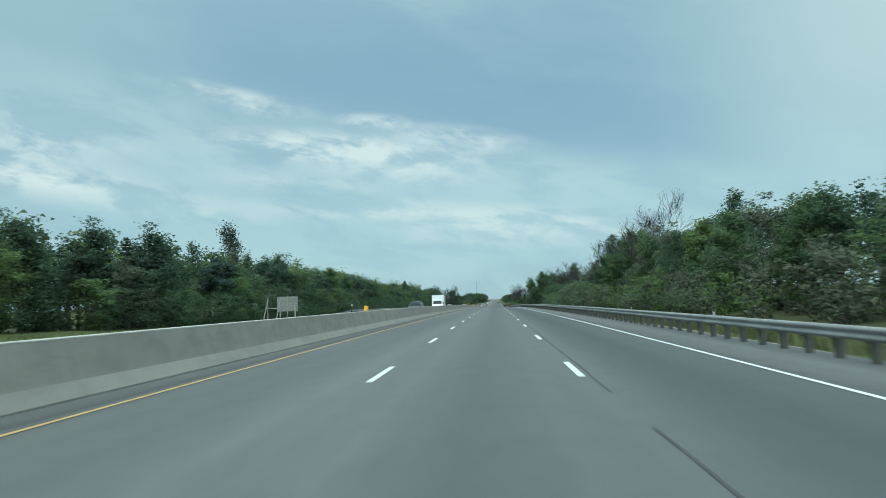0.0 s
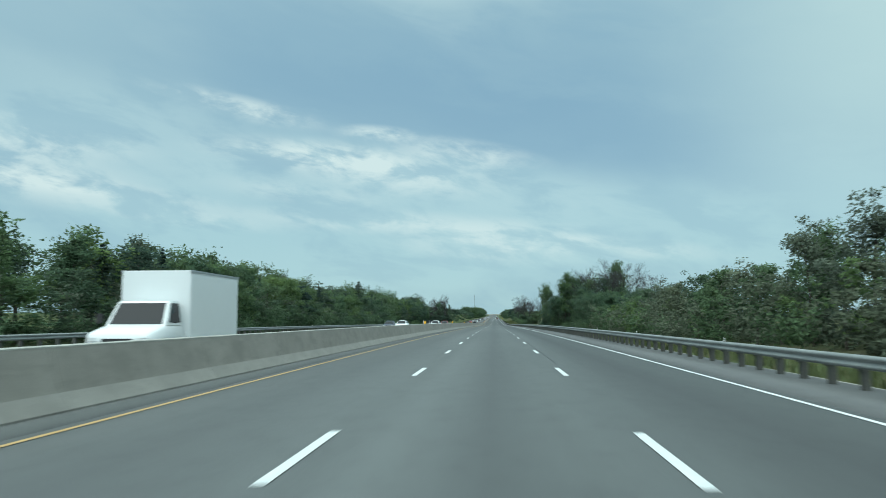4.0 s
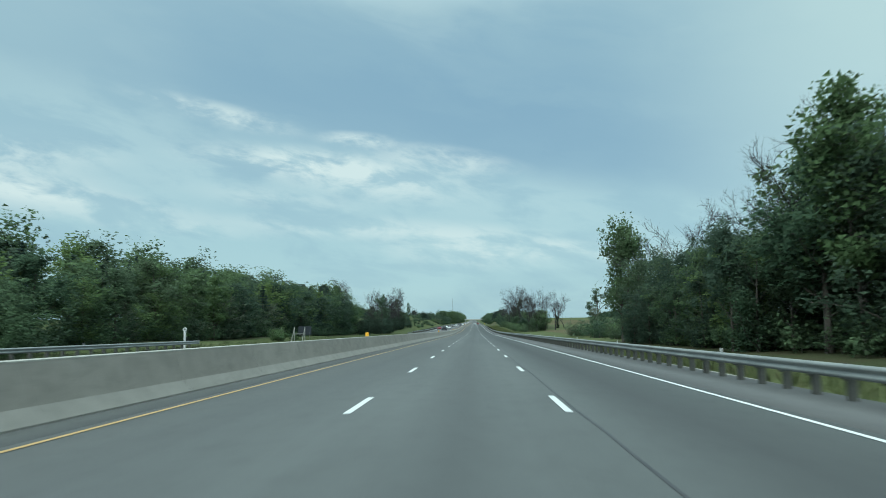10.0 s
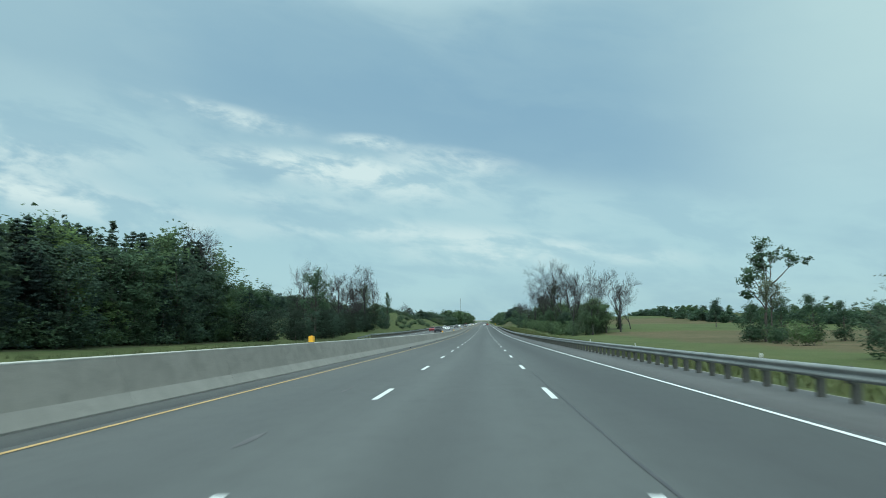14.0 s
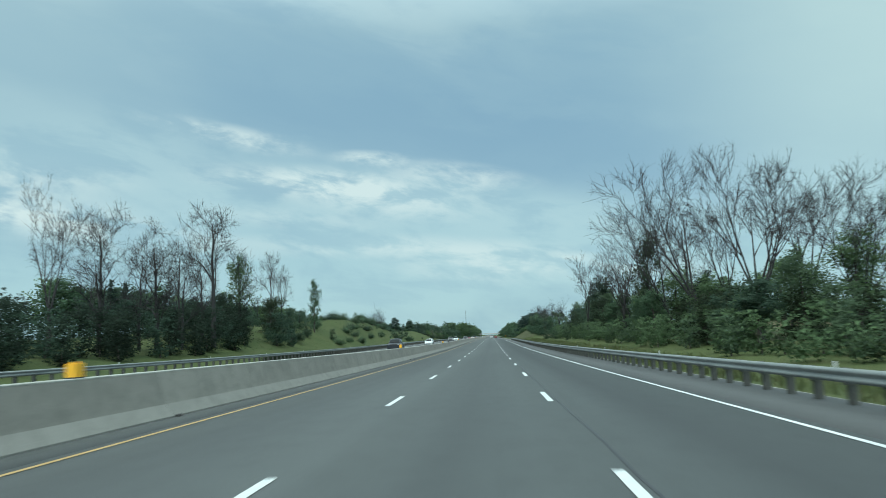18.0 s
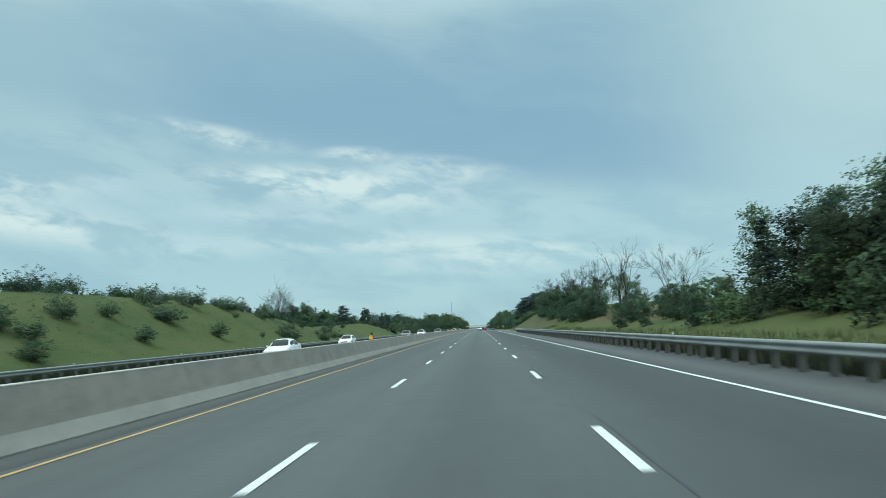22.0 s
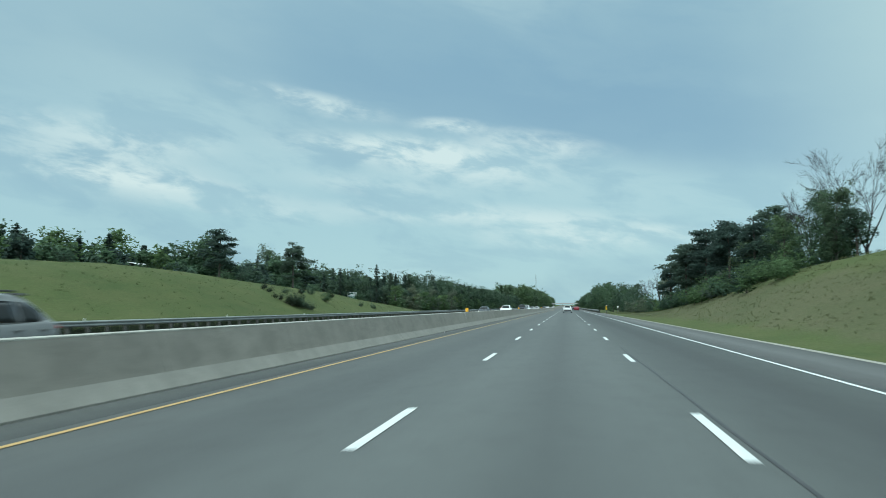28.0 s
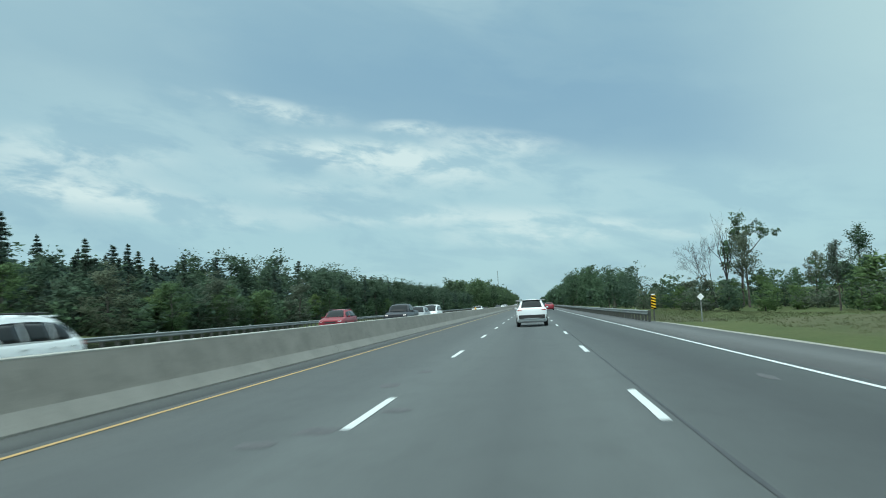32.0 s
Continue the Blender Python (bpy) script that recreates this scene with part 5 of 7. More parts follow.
def right_second_woods():
    # bare trees over dense shrubs
    for x, s, h, v in ((21.5, 583.5, 16.4, 6), (28.2, 590, 17.0, 7), (33.7, 591.5, 15.0, 6), (21, 597, 17.6, 8), (20.2, 606, 14.6, 8), (24.5, 601, 15.5, 7), (17.6, 621, 13.2, 9), (18.6, 627, 12.8, 7), (18.6, 619, 10.5, 10), (23.5, 611, 13.5, 2), (17.2, 654, 15.2, 11), (24, 640, 12.0, 10), (31, 575, 10.5, 1), (22.5, 560, 7.5, 3), (23.5, 660, 12.0, 10), (26, 577, 12.0, 10), (36, 589, 8.0, 8)):
        plant("dead", v, x, s, h, "bare leafless tree above green scrub", turn=0 if v == 8 else None)
    plant("bush", 4, 19.8, 615, 12.0, "tall dark leafy tree standing over the scrub", wide=0.6)
    plant("dead", 7, 20.0, 616.5, 16.5, "bare leafless tree above green scrub")
    for x, s, h in ((17.9, 621.5, 5.6), (18.9, 627.5, 5.4), (21.2, 598, 6.0), (28.4, 590, 5.4), (33.6, 591, 5.0)):
        plant("bush", 4, x, s, h, "dark ivy mass about the foot of a bare tree", wide=0.75, group="roadside shrubs")
    stand(belt(576, 640, 4.6, 18, 22, 3.4, 5.4, [("broadleaf", 1), ("broadleaf", 0), ("airy", 1)], (1.3, 1.8)))
    for x, s, h, k, v, wd in ((20.5, 656, 9.4, "bush", 4, 0.9), (22, 662, 10.5, "spruce", 1, 1.5), (20, 667, 9.6, "spruce", 0, 1.5), (21.5, 672, 9.0, "pine", 0, 1.3), (20.5, 677, 7.8, "spruce", 1, 1.7), (22.5, 681, 8.0, "spruce", 0, 1.7), (21, 686, 6.6, "bush", 2, 1.1), (23, 691, 6.4, "spruce", 1, 1.6), (19.5, 681, 5.6, "bush", 2, 1.1)):
        plant(k, v, x, s, h, "tall dark tree in the roadside thicket", wide=wd)
    stand(belt(640, 692, 4.2, 18, 21, 4.6, 6.4, [("bush", 4), ("spruce", 0), ("spruce", 1), ("bush", 2)], (1.1, 1.5)))
    thicket("undergrowth", belt(556, 694, 1.9, 15.0, 19, 1.6, 3.0, LOWBUSH, (1.0, 1.6)) + belt(560, 700, 2.4, 18, 27, 3.4, 5.0, DEEPBUSH, (1.1, 1.6)) + belt(560, 688, 5.0, 20, 30, 5.5, 7.5, BROAD, (1.1, 1.5)),
            "dense dark green scrub on the roadside bank", "undergrowth", leaf_size=0.17, cover=0.55)
    plant("airy", 1, 20.0, 694.5, 7.4, "pale airy tree beside dark scrub", wide=0.85)
    stand(belt(694, 730, 2.0, 14.5, 20.0, 1.8, 3.2, [("bush", 2), ("bush", 2), ("bush", 0)], (1.1, 1.4)), "dark dense scrub behind the guard rail")
    plant("dead", 10, 20.0, 717.0, 7.2, "bare tree over dark scrub behind the rail")
    stand(belt(697, 740, 2.6, 17.5, 25, 1.3, 2.4, [("bush", 2), ("bush", 0)], (1.1, 1.5)))


def right_hill():
    plant("dead", 9, 21.3, 752.7, 11.6, "tall bare forked tree beside a dry slope", wide=0.95)
    plant("dead", 9, 20.4, 743.5, 9.8, "bare dead tree with a leaning fork", wide=0.85, turn=70)
    for x, s, h in ((21.0, 751, 7.4), (23.0, 755, 7.6), (20, 764, 7.0), (22, 775, 8.6), (22.5, 748, 6.0)):
        plant("bush", 0, x, s, h - ground_z(x, s) + road_z(s), "round leafy tree on the roadside slope", wide=1.1)
    for x, s, h, v in ((19, 778, 12.0, 10), (21, 771, 11.5, 6), (18.5, 792, 11.8, 7), (21, 800, 10, 1), (24, 850, 13.2, 6), (23, 867.5, 15.0, 6), (23, 883.5, 14.9, 10), (23.2, 897, 13.6, 6), (26, 905, 12.5, 7)):
        plant("dead", v, x, s, h - ground_z(x, s) + road_z(s), "bare leafless tree on the grassy bank")
    stand(belt(762, 830, 4.0, 17, 21, 3.8, 6.0, [("broadleaf", 1), ("broadleaf", 0), ("shrub", 2)], (1.2, 1.6)))
    for x, s, h, v in ((19.0, 842.5, 4.8, 2), (20.6, 846, 5.2, 0), (21.5, 839, 5.0, 2), (18.2, 836.5, 3.4, 2)):
        plant("bush", v, x, s, h, "full dark green bush on the grassy bank", wide=1.1, group="roadside shrubs")
    stand(belt(835, 905, 6.0, 21, 26, 2.2, 4.0, [("broadleaf", 1), ("shrub", 0)], (1.1, 1.5)))
    for x, s, h, v in ((17.2, 933.7, 9.0, 0), (18.5, 925, 9.5, 1), (20, 918, 9.0, 0), (19, 941, 9.5, 1), (22, 930, 11.0, 1), (17, 948, 7.5, 0), (23, 945, 11.0, 0), (21, 955, 9.0, 1), (24, 912, 9.5, 1), (20.5, 907, 7.5, 0)):
        plant("pine", v, x, s, h, "dark pine leaning over the grassy bank", wide=1.3)
    thicket("undergrowth", belt(760, 832, 2.2, 15.5, 20, 1.8, 3.2, LOWBUSH, (1.0, 1.5)) + belt(895, 962, 2.2, 15.5, 19, 1.4, 2.6, LOWBUSH, (1.0, 1.5)) + belt(884, 925, 1.3, 15.2, 20, 1.2, 2.5, [("shrub", 1), ("shrub", 3), ("shrub", 1), ("shrub", 0)], (1.1, 1.6)) + belt(890, 958, 3.0, 20, 28, 3.5, 6.0, LOWBUSH, (1.1, 1.5)), "low green scrub on the bank", "undergrowth", leaf_size=0.17, cover=0.55)
    thicket("undergrowth", belt(962, 1100, 2.2, 20, 34, 2.2, 3.9, BUSH, (1.1, 1.6)) + belt(965, 1120, 4.0, 26, 42, 3.6, 5.2, TALL, (0.9, 1.3)), "grey-green scrub beyond the grass verge", "undergrowth", leaf_size=0.2, cover=0.85)
    for i in range(8):
        plant("bush", (2, 0)[i % 2], 21.0 + 1.2 * (i % 3), 884 + 4.6 * i, 5.6 + 0.5 * (i % 3), "dense dark bush below the pines", group="roadside shrubs")
    plant("dead", 9, 26.6, 1044.0, 13.4, "half-dead tree over roadside scrub", wide=0.8)
    plant("dead", 8, 25.6, 1046.0, 9.5, "half-dead tree over roadside scrub", turn=0)
    plant("forked", 0, 28.8, 1045.0, 12.4, "young tree with open leafy limbs over scrub", turn=0, wide=0.9)
    plant("airy", 0, 28.2, 1040.0, 10.0, wide=0.9)
    plant("airy", 1, 25.4, 1000.5, 6.6, wide=0.8)
    plant("airy", 0, 24.2, 1001.5, 5.6, wide=0.8)
    plant("airy", 0, 30.0, 1022.0, 6.0)


def left_open():
    plant("airy", 1, -33.0, 549.0, 13.4, "leafy tree at the corner of the wood", wide=1.0)
    for x, s, h in ((-32.4, 900.5, 0.6), (-32.0, 900.9, 0.7), (-31.2, 900.8, 1.0), (-30.6, 900.9, 1.3), (-30.4, 901.7, 1.6), (-30.2, 902.5, 1.5), (-30.0, 903.3, 0.9), (-29.6, 903.8, 1.0), (-29.6, 904.8, 0.7), (-34.8, 902.7, 0.8), (-34.0, 902.6, 0.7), (-34.2, 907.8, 0.7), (-34.6, 914.5, 1.0), (-35.0, 916.3, 0.8), (-34.8, 919.0, 1.0), (-34.0, 924.7, 1.2)):
        plant("shrub", (4, 2)[int(s) % 2], x, s, h, "low dark bramble clump on the grassy hillside", wide=1.05, group="hillside brambles")
    plant("dead", 1, -40.0, 508.0, 15.5, "bare tree rising from the wood edge")
    for x, s, h, v, wd in ((-38.0, 585.7, 17.5, 7, 0.9), (-33.5, 612.0, 18.6, 1, 0.9), (-36.0, 608.0, 13.5, 3, 0.8), (-36.0, 598.0, 12.5, 2, 0.8), (-34.0, 604.0, 10.5, 0, 0.9), (-36.0, 629.0, 14.8, 4, 0.8), (-36.0, 644.0, 16.6, 1, 0.6), (-36.2, 651.0, 14.4, 0, 0.6), (-40.0, 575.0, 10.0, 2, 0.9), (-37.0, 567.0, 13.0, 2, 0.9), (-46.0, 668.0, 11.0, 1, 0.6), (-48.0, 700.0, 9.0, 2, 0.7), (-38.0, 560.0, 14.0, 4, 0.8), (-37.0, 592.0, 14.0, 4, 1.0), (-35.0, 600.0, 13.5, 2, 1.0), (-36.5, 616.0, 14.0, 2, 0.8)):
        plant("dead", v, x, s, h - max(ground_z(x, s) - road_z(s), 0.0), "bare dead tree on the grassy slope", wide=wd)
    plant("poplar", 1, -34.1, 666.0, 10.6, "ragged ivy-clad stump of a tree on a slope", wide=0.75)
    plant("airy", 1, -36.2, 629.0, 11.5, "ivy-clad tree on the grassy slope", wide=0.75)
    plant("spruce", 0, -50.0, 690.0, 6.0)
    for x, s in ((-37, 622), (-36, 645), (-35, 640), (-39, 630), (-40, 560), (-35, 555)):
        plant("bush", 4, x, s, 5.5, "dense dark thicket at the foot of bare trees", wide=1.3)
    thicket("undergrowth", belt(512, 632, 2.0, -37, -31, 2.6, 5.2, [("shrub", 4), ("shrub", 2), ("shrub", 4)], (1.1, 1.7)) + belt(520, 640, 3.0, -48, -36, 3.0, 5.0, DEEPBUSH, (1.1, 1.7)), "dense dark scrub on the verge", "undergrowth", leaf_size=0.17, cover=0.55)
    stand(belt(630, 800, 1.9, -44, -28, 0.7, 2.2, [("shrub", 0), ("shrub", 2)], (1.0, 1.6)))
    stand(belt(640, 705, 8.0, -56, -42, 1.5, 3.0, [("shrub", 0), ("shrub", 2), ("airy", 1)], (1.0, 1.3)))
    plant("dead", 5, -42.1, 797.2, 13.5, "round bare tree with fanned branches on the hill", wide=0.8)
    for x, s, h in ((-33, 640, 3.4), (-34, 646, 4.2), (-35, 651, 4.4), (-33, 656, 3.2), (-30.5, 636, 2.6), (-36, 662, 3.4), (-31, 668, 2.2)):
        plant("bush", 2, x, s, h, "dark dense bush on the grassy slope", wide=1.1, group="roadside shrubs")
    plant("shrub", 2, -42.5, 796.0, 2.6, "dark bush under a bare tree")
    stand(belt(800, 960, 12.0, -40, -29, 0.7, 1.5, [("shrub", 0), ("shrub", 2)]))
    # pines and oaks behind the hill
    for x, s, h, k, v, wd in ((-46.2, 941.7, 9.0, "pine", 0, 1.2), (-52.4, 927.0, 9.5, "pine", 1, 1.3), (-93.2, 1044.0, 20.0, "broadleaf", 1, 1.0), (-88.6, 1063.6, 18.5, "spruce", 0, 1.0), (-92.0, 1056.0, 19.5, "spruce", 1, 1.0), (-90, 1078, 17, "spruce", 0, 1.0), (-88, 1092, 16.5, "spruce", 1, 1.0), (-86, 1100, 16.5, "spruce", 0, 1.0), (-84, 1108, 16, "spruce", 1, 1.0), (-90, 1034, 17.5, "spruce", 0, 1.0), (-88, 1022, 16.5, "spruce", 1, 1.0), (-60.0, 880.0, 8.0, "broadleaf", 1, 1.1)):
        plant(k, v, x, s, h, wide=wd)
    stand(belt(985, 1120, 7.0, -66, -60, 5.0, 7.5, [("broadleaf", 0), ("broadleaf", 2), ("airy", 1)], (1.1, 1.4)))
    thicket("woodland", belt(720, 1240, 2.2, -125, -104, 13.0, 16.5, MIXED + [("spruce", 0), ("spruce", 1)], (1.3, 1.8)) + belt(800, 1010, 2.6, -82, -66, 5.0, 8.0, MIXED, (1.2, 1.7)) + belt(960, 1180, 2.6, -96, -78, 12.0, 15.0, MIXED + [("spruce", 0), ("spruce", 1), ("spruce", 0)], (1.2, 1.7)),
            "dark mixed woodland beyond the grassy hill", leaf_size=0.6, cover=0.75, top=0.12)
    thicket("woodland", belt(1004, 1060, 2.6, -48, -41, 5.0, 6.8, DARKWOOD, (1.2, 1.7)) + belt(1060, 1420, 3.2, -44, -37, 7.8, 9.8, DARKWOOD, (1.1, 1.6)) + belt(1000, 1060, 3.0, -62, -50, 9.0, 11.5, DARKWOOD, (1.1, 1.5)) + belt(1060, 1420, 3.4, -60, -48, 10.5, 13.2, DARKWOOD, (1.2, 1.6)) + belt(1000, 1420, 2.2, -41, -36, 2.2, 4.2, LOWBUSH, (1.2, 1.8)) + belt(1000, 1250, 2.2, -48, -41, 3.0, 5.0, DEEPBUSH, (1.2, 1.8)), "green woodland beside the opposite carriageway", leaf_size=0.36, cover=0.6)
    for x, s, h, v in ((-40, 992, 5.4, 1), (-38, 1003, 6.0, 3), (-36.5, 1012, 5.2, 1), (-37, 1024, 6.2, 3), (-35.5, 1036, 5.0, 1), (-36, 1052, 6.4, 3), (-35, 1066, 5.4, 0)):
        plant("bush", v, x, s, h, "round pale green bush before the dark wood", wide=1.2, group="roadside shrubs")
    stand(belt(1010, 1130, 6.0, -40, -36, 3.0, 5.6, [("broadleaf", 0), ("broadleaf", 3), ("airy", 1)], (1.2, 1.6)))
    for x, s, h, v in ((-47, 1001, 11.5, 0), (-46, 1012, 10.2, 1), (-47, 1022, 10.6, 0), (-48, 1026, 10.2, 1), (-46, 1034, 10.4, 0)):
        plant("spruce", v, x, s, h, "dark spruce at the edge of the wood", wide=1.05)


def far_woods():
    sp = []
    near = belt(1100, 1200, 4.0, 17, 30, 5.0, 8.0, TALL, (0.9, 1.3)) + belt(1200, 1330, 5.0, 17, 24, 10.0, 13.5, TALL, (0.9, 1.3)) + belt(1200, 1330, 5.0, 24, 40, 10.0, 13.5, TALL, (0.9, 1.3))
    thicket("far_woods", near, "dark woodland far along the right shoulder", leaf_size=0.42, cover=0.55)
    for a, b, st, k in ((1330, 1420, 5.0, 0), (1420, 1900, 9.0, 1), (1900, 2700, 16.0, 2)):
        for x0, x1 in ((17, 24), (24, 40)):
            sp += belt(a, b, st, x0 + 2 * k, x1 + 4 * k, 10.0, 13.5, TALL, (0.9, 1.3))
    thicket("far_woods", sp, "distant woodland along the right shoulder", leaf_size=0.8, cover=0.8)
    sp = []
    for a, b, st in ((1420, 1900, 7.0), (1900, 2700, 14.0)):
        for x0, x1 in ((-42, -30), (-60, -42)):
            sp += belt(a, b, st, x0, x1, 14.0, 20.0, TALL, (0.9, 1.3))
    thicket("far_woods", sp, "distant woodland along the opposite carriageway", leaf_size=0.8, cover=0.8)


def verge_grass():
    """Tall grass along the rails and on the banks."""
    rng = np.random.default_rng(3)

    def tufts(name, n, x0, x1, s0, s1, h, mats, label):
        vs, ms = [], []
        for _ in range(n):
            x, s = rng.uniform(x0, x1), rng.uniform(s0, s1)
            z = ground_z(x, s)
            mi = 1 if rng.random() < 0.12 else 0
            for b in range(5):
                a = rng.uniform(0, 6.28)
                hh = h * rng.uniform(0.5, 1.3)
                bx, bs = x + rng.normal(0, 0.12), s + rng.normal(0, 0.12)
                w = 0.022
                vs += [(bx - w * math.sin(a), bs + w * math.cos(a), z - 0.03), (bx + w * math.sin(a), bs - w * math.cos(a), z - 0.03), (bx + math.cos(a) * hh * 0.35, bs + math.sin(a) * hh * 0.35, z + hh)]
                ms.append(mi)
        ob = new(name, mesh_np(name, vs, None, np.arange(len(vs)).reshape(-1, 3), mats, ms, np.tile((0.0, 0.0, 1.0), (len(vs), 1))))
        tagged(ob, label, "grass", kind="stuff")
    tufts("verge_grass", 9000, 8.2, 14.0, -5, 385, 0.34, ("grass_blade", "dry_blade"), "rough green grass behind the guard rail")
    tufts("verge_grass", 7000, 8.2, 14.0, 385, 780, 0.36, ("grass_blade", "dry_blade"), "rough green grass behind the guard rail")
    tufts("bank_grass", 6000, 10.8, 24.0, 780, 985, 0.09, ("pale_blade", "pale_blade"), "long pale grass on the roadside bank")
    tufts("rail_weeds", 9000, 7.3, 8.3, 590, 780, 0.62, ("weed_blade", "dry_blade"), "tall weeds grown up under the guard rail")
    tufts("rail_weeds", 6000, -24.4, -22.3, 60, 350, 0.5, ("weed_blade", "weed_blade"), "dark weeds behind the far guard rail")
    tufts("rail_weeds", 11000, -22.3, -22.02, 600, 1010, 0.36, ("weed_blade", "weed_blade"), "dark weeds under the far guard rail")
    tufts("rail_weeds", 20000, -23.9, -22.35, 600, 1010, 0.8, ("weed_blade", "weed_blade"), "dark weeds behind the far guard rail")
    tufts("verge_grass", 3000, 9.4, 22.0, 985, 1060, 0.11, ("pale_blade", "dry_blade"), "rough grass and weeds beside the shoulder")
    tufts("verge_grass", 4000, -31.0, -23.0, 20, 560, 0.35, ("grass_blade", "dry_blade"), "grass verge beside the opposite carriageway")
    tufts("hill_grass", 6000, -46.0, -24.5, 600, 1000, 0.16, ("grass_blade", "dry_blade"), "rough grass on the hillside beyond the far rail")


left_woods()
right_woods()
right_field()
right_second_woods()
right_hill()
left_open()
far_woods()
verge_grass()

# ---- vehicles ----
def loft(sections):
    """A closed skin through rings of equal length."""
    bm = bmesh.new()
    rings = [[bm.verts.new(p) for p in ring] for ring in sections]
    n = len(rings[0])
    for a, b in zip(rings, rings[1:]):
        for j in range(n):
            bm.faces.new((a[j], a[(j + 1) % n], b[(j + 1) % n], b[j]))
    bm.faces.new(rings[0][::-1])
    bm.faces.new(rings[-1])
    bmesh.ops.recalc_face_normals(bm, faces=bm.faces)
    for f in bm.faces:
        f.smooth = True
    return bm


def ring(y, w, z0, z1, tuck=0.88, crown=0.03):
    """Cross-section of a car body at y: half width w, from z0 to z1."""
    h = z1 - z0
    half = [(w * 0.80, z0), (w * 0.95, z0 + 0.05), (w, z0 + 0.28 * h), (w * 0.995, z0 + 0.62 * h), (w * 0.96, z1 - 0.10 * h), (w * tuck, z1), (w * 0.45, z1 + crown)]
    return [(x, y, z) for x, z in half] + [(-x, y, z) for x, z in reversed(half)]


def smooth_rows(rows, steps=3):
    """Rows of numbers with smooth rows set between them."""
    out = []
    for i in range(len(rows) - 1):
        p0, p1, p2, p3 = rows[max(i - 1, 0)], rows[i], rows[i + 1], rows[min(i + 2, len(rows) - 1)]
        for k in range(steps):
            t = k / steps
            out.append(tuple(0.5 * (2 * b + (c - a) * t + (2 * a - 5 * b + 4 * c - d) * t * t + (3 * b - a - 3 * c + d) * t ** 3) for a, b, c, d in zip(p0, p1, p2, p3)))
    return out + [rows[-1]]


def panel(quad, inset=(0.06, 0.06, 0.08, 0.08), lift=0.006, mid=None):
    """A thin pane set on a four-cornered face (a, b along the bottom, c, d along the top, going round)."""
    a, b, c, d = [Vector(v) for v in quad]
    l, r, bt, tp = inset

    def at(u, v):
        return (a * (1 - u) + b * u) * (1 - v) + (d * (1 - u) + c * u) * v
    p = [at(l, bt), at(1 - r, bt), at(1 - r, 1 - tp), at(l, 1 - tp)]
    n = (p[1] - p[0]).cross(p[3] - p[0]).normalized()
    bm = bmesh.new()
    lo = [bm.verts.new(q - n * 0.02) for q in p]
    hi = [bm.verts.new(q + n * lift) for q in p]
    bm.faces.new(hi)
    bm.faces.new(lo[::-1])
    for i in range(4):
        bm.faces.new((lo[i], lo[(i + 1) % 4], hi[(i + 1) % 4], hi[i]))
    return bm


KINDS = {
    # length, half width, sections of the lower body (y from the front, half-width share, bottom, top), cabin (A, B, C, D as y, z), roof half width, wheel radius
    "sedan": dict(L=4.65, w=0.9, body=((0.0, .80, .34, .62), (.12, .93, .22, .72), (.9, 1, .18, .86), (1.45, 1, .18, .95), (2.4, 1, .18, .97), (3.6, 1, .18, 1.0), (4.2, .98, .2, 1.04), (4.55, .92, .26, .98), (4.65, .84, .36, .82)),
                  cab=((1.30, .93), (2.15, 1.42), (3.35, 1.43), (4.15, 1.02)), rw=.60, wheel=.325, axles=(.9, 3.6), split=(0.52,)),
    "suv": dict(L=4.62, w=0.95, body=((0.0, .80, .40, .80), (.10, .94, .28, .92), (.9, 1, .24, 1.06), (1.35, 1, .24, 1.10), (2.4, 1, .24, 1.12), (3.6, 1, .24, 1.14), (4.3, .99, .26, 1.16), (4.55, .94, .34, 1.10), (4.62, .88, .44, 1.02)),
                cab=((1.20, 1.08), (1.95, 1.64), (3.85, 1.65), (4.54, 1.10)), rw=.63, wheel=.365, axles=(.9, 3.6), split=(0.42, 0.76)),
    "pickup": dict(L=5.8, w=1.0, body=((0.0, .84, .48, 1.0), (.12, .96, .34, 1.1), (1.0, 1, .3, 1.2), (1.5, 1, .3, 1.24), (2.6, 1, .3, 1.24), (3.75, 1, .3, 1.24), (3.80, 1, .32, 1.30), (5.6, 1, .34, 1.30), (5.8, .97, .42, 1.26)),
                   cab=((1.50, 1.22), (2.15, 1.86), (3.45, 1.88), (3.75, 1.24)), rw=.74, wheel=.40, axles=(1.05, 4.6), split=(0.52,)),
    "van": dict(L=5.0, w=0.98, body=((0.0, .80, .36, .80), (.12, .95, .26, .95), (.8, 1, .22, 1.1), (1.2, 1, .22, 1.14), (2.4, 1, .22, 1.15), (3.8, 1, .22, 1.15), (4.7, .99, .26, 1.15), (4.95, .95, .32, 1.1), (5.0, .9, .42, 1.0)),
                cab=((.75, 1.08), (1.75, 1.78), (4.55, 1.78), (4.92, 1.14)), rw=.74, wheel=.34, axles=(.95, 3.95), split=(0.36, 0.7)),
}


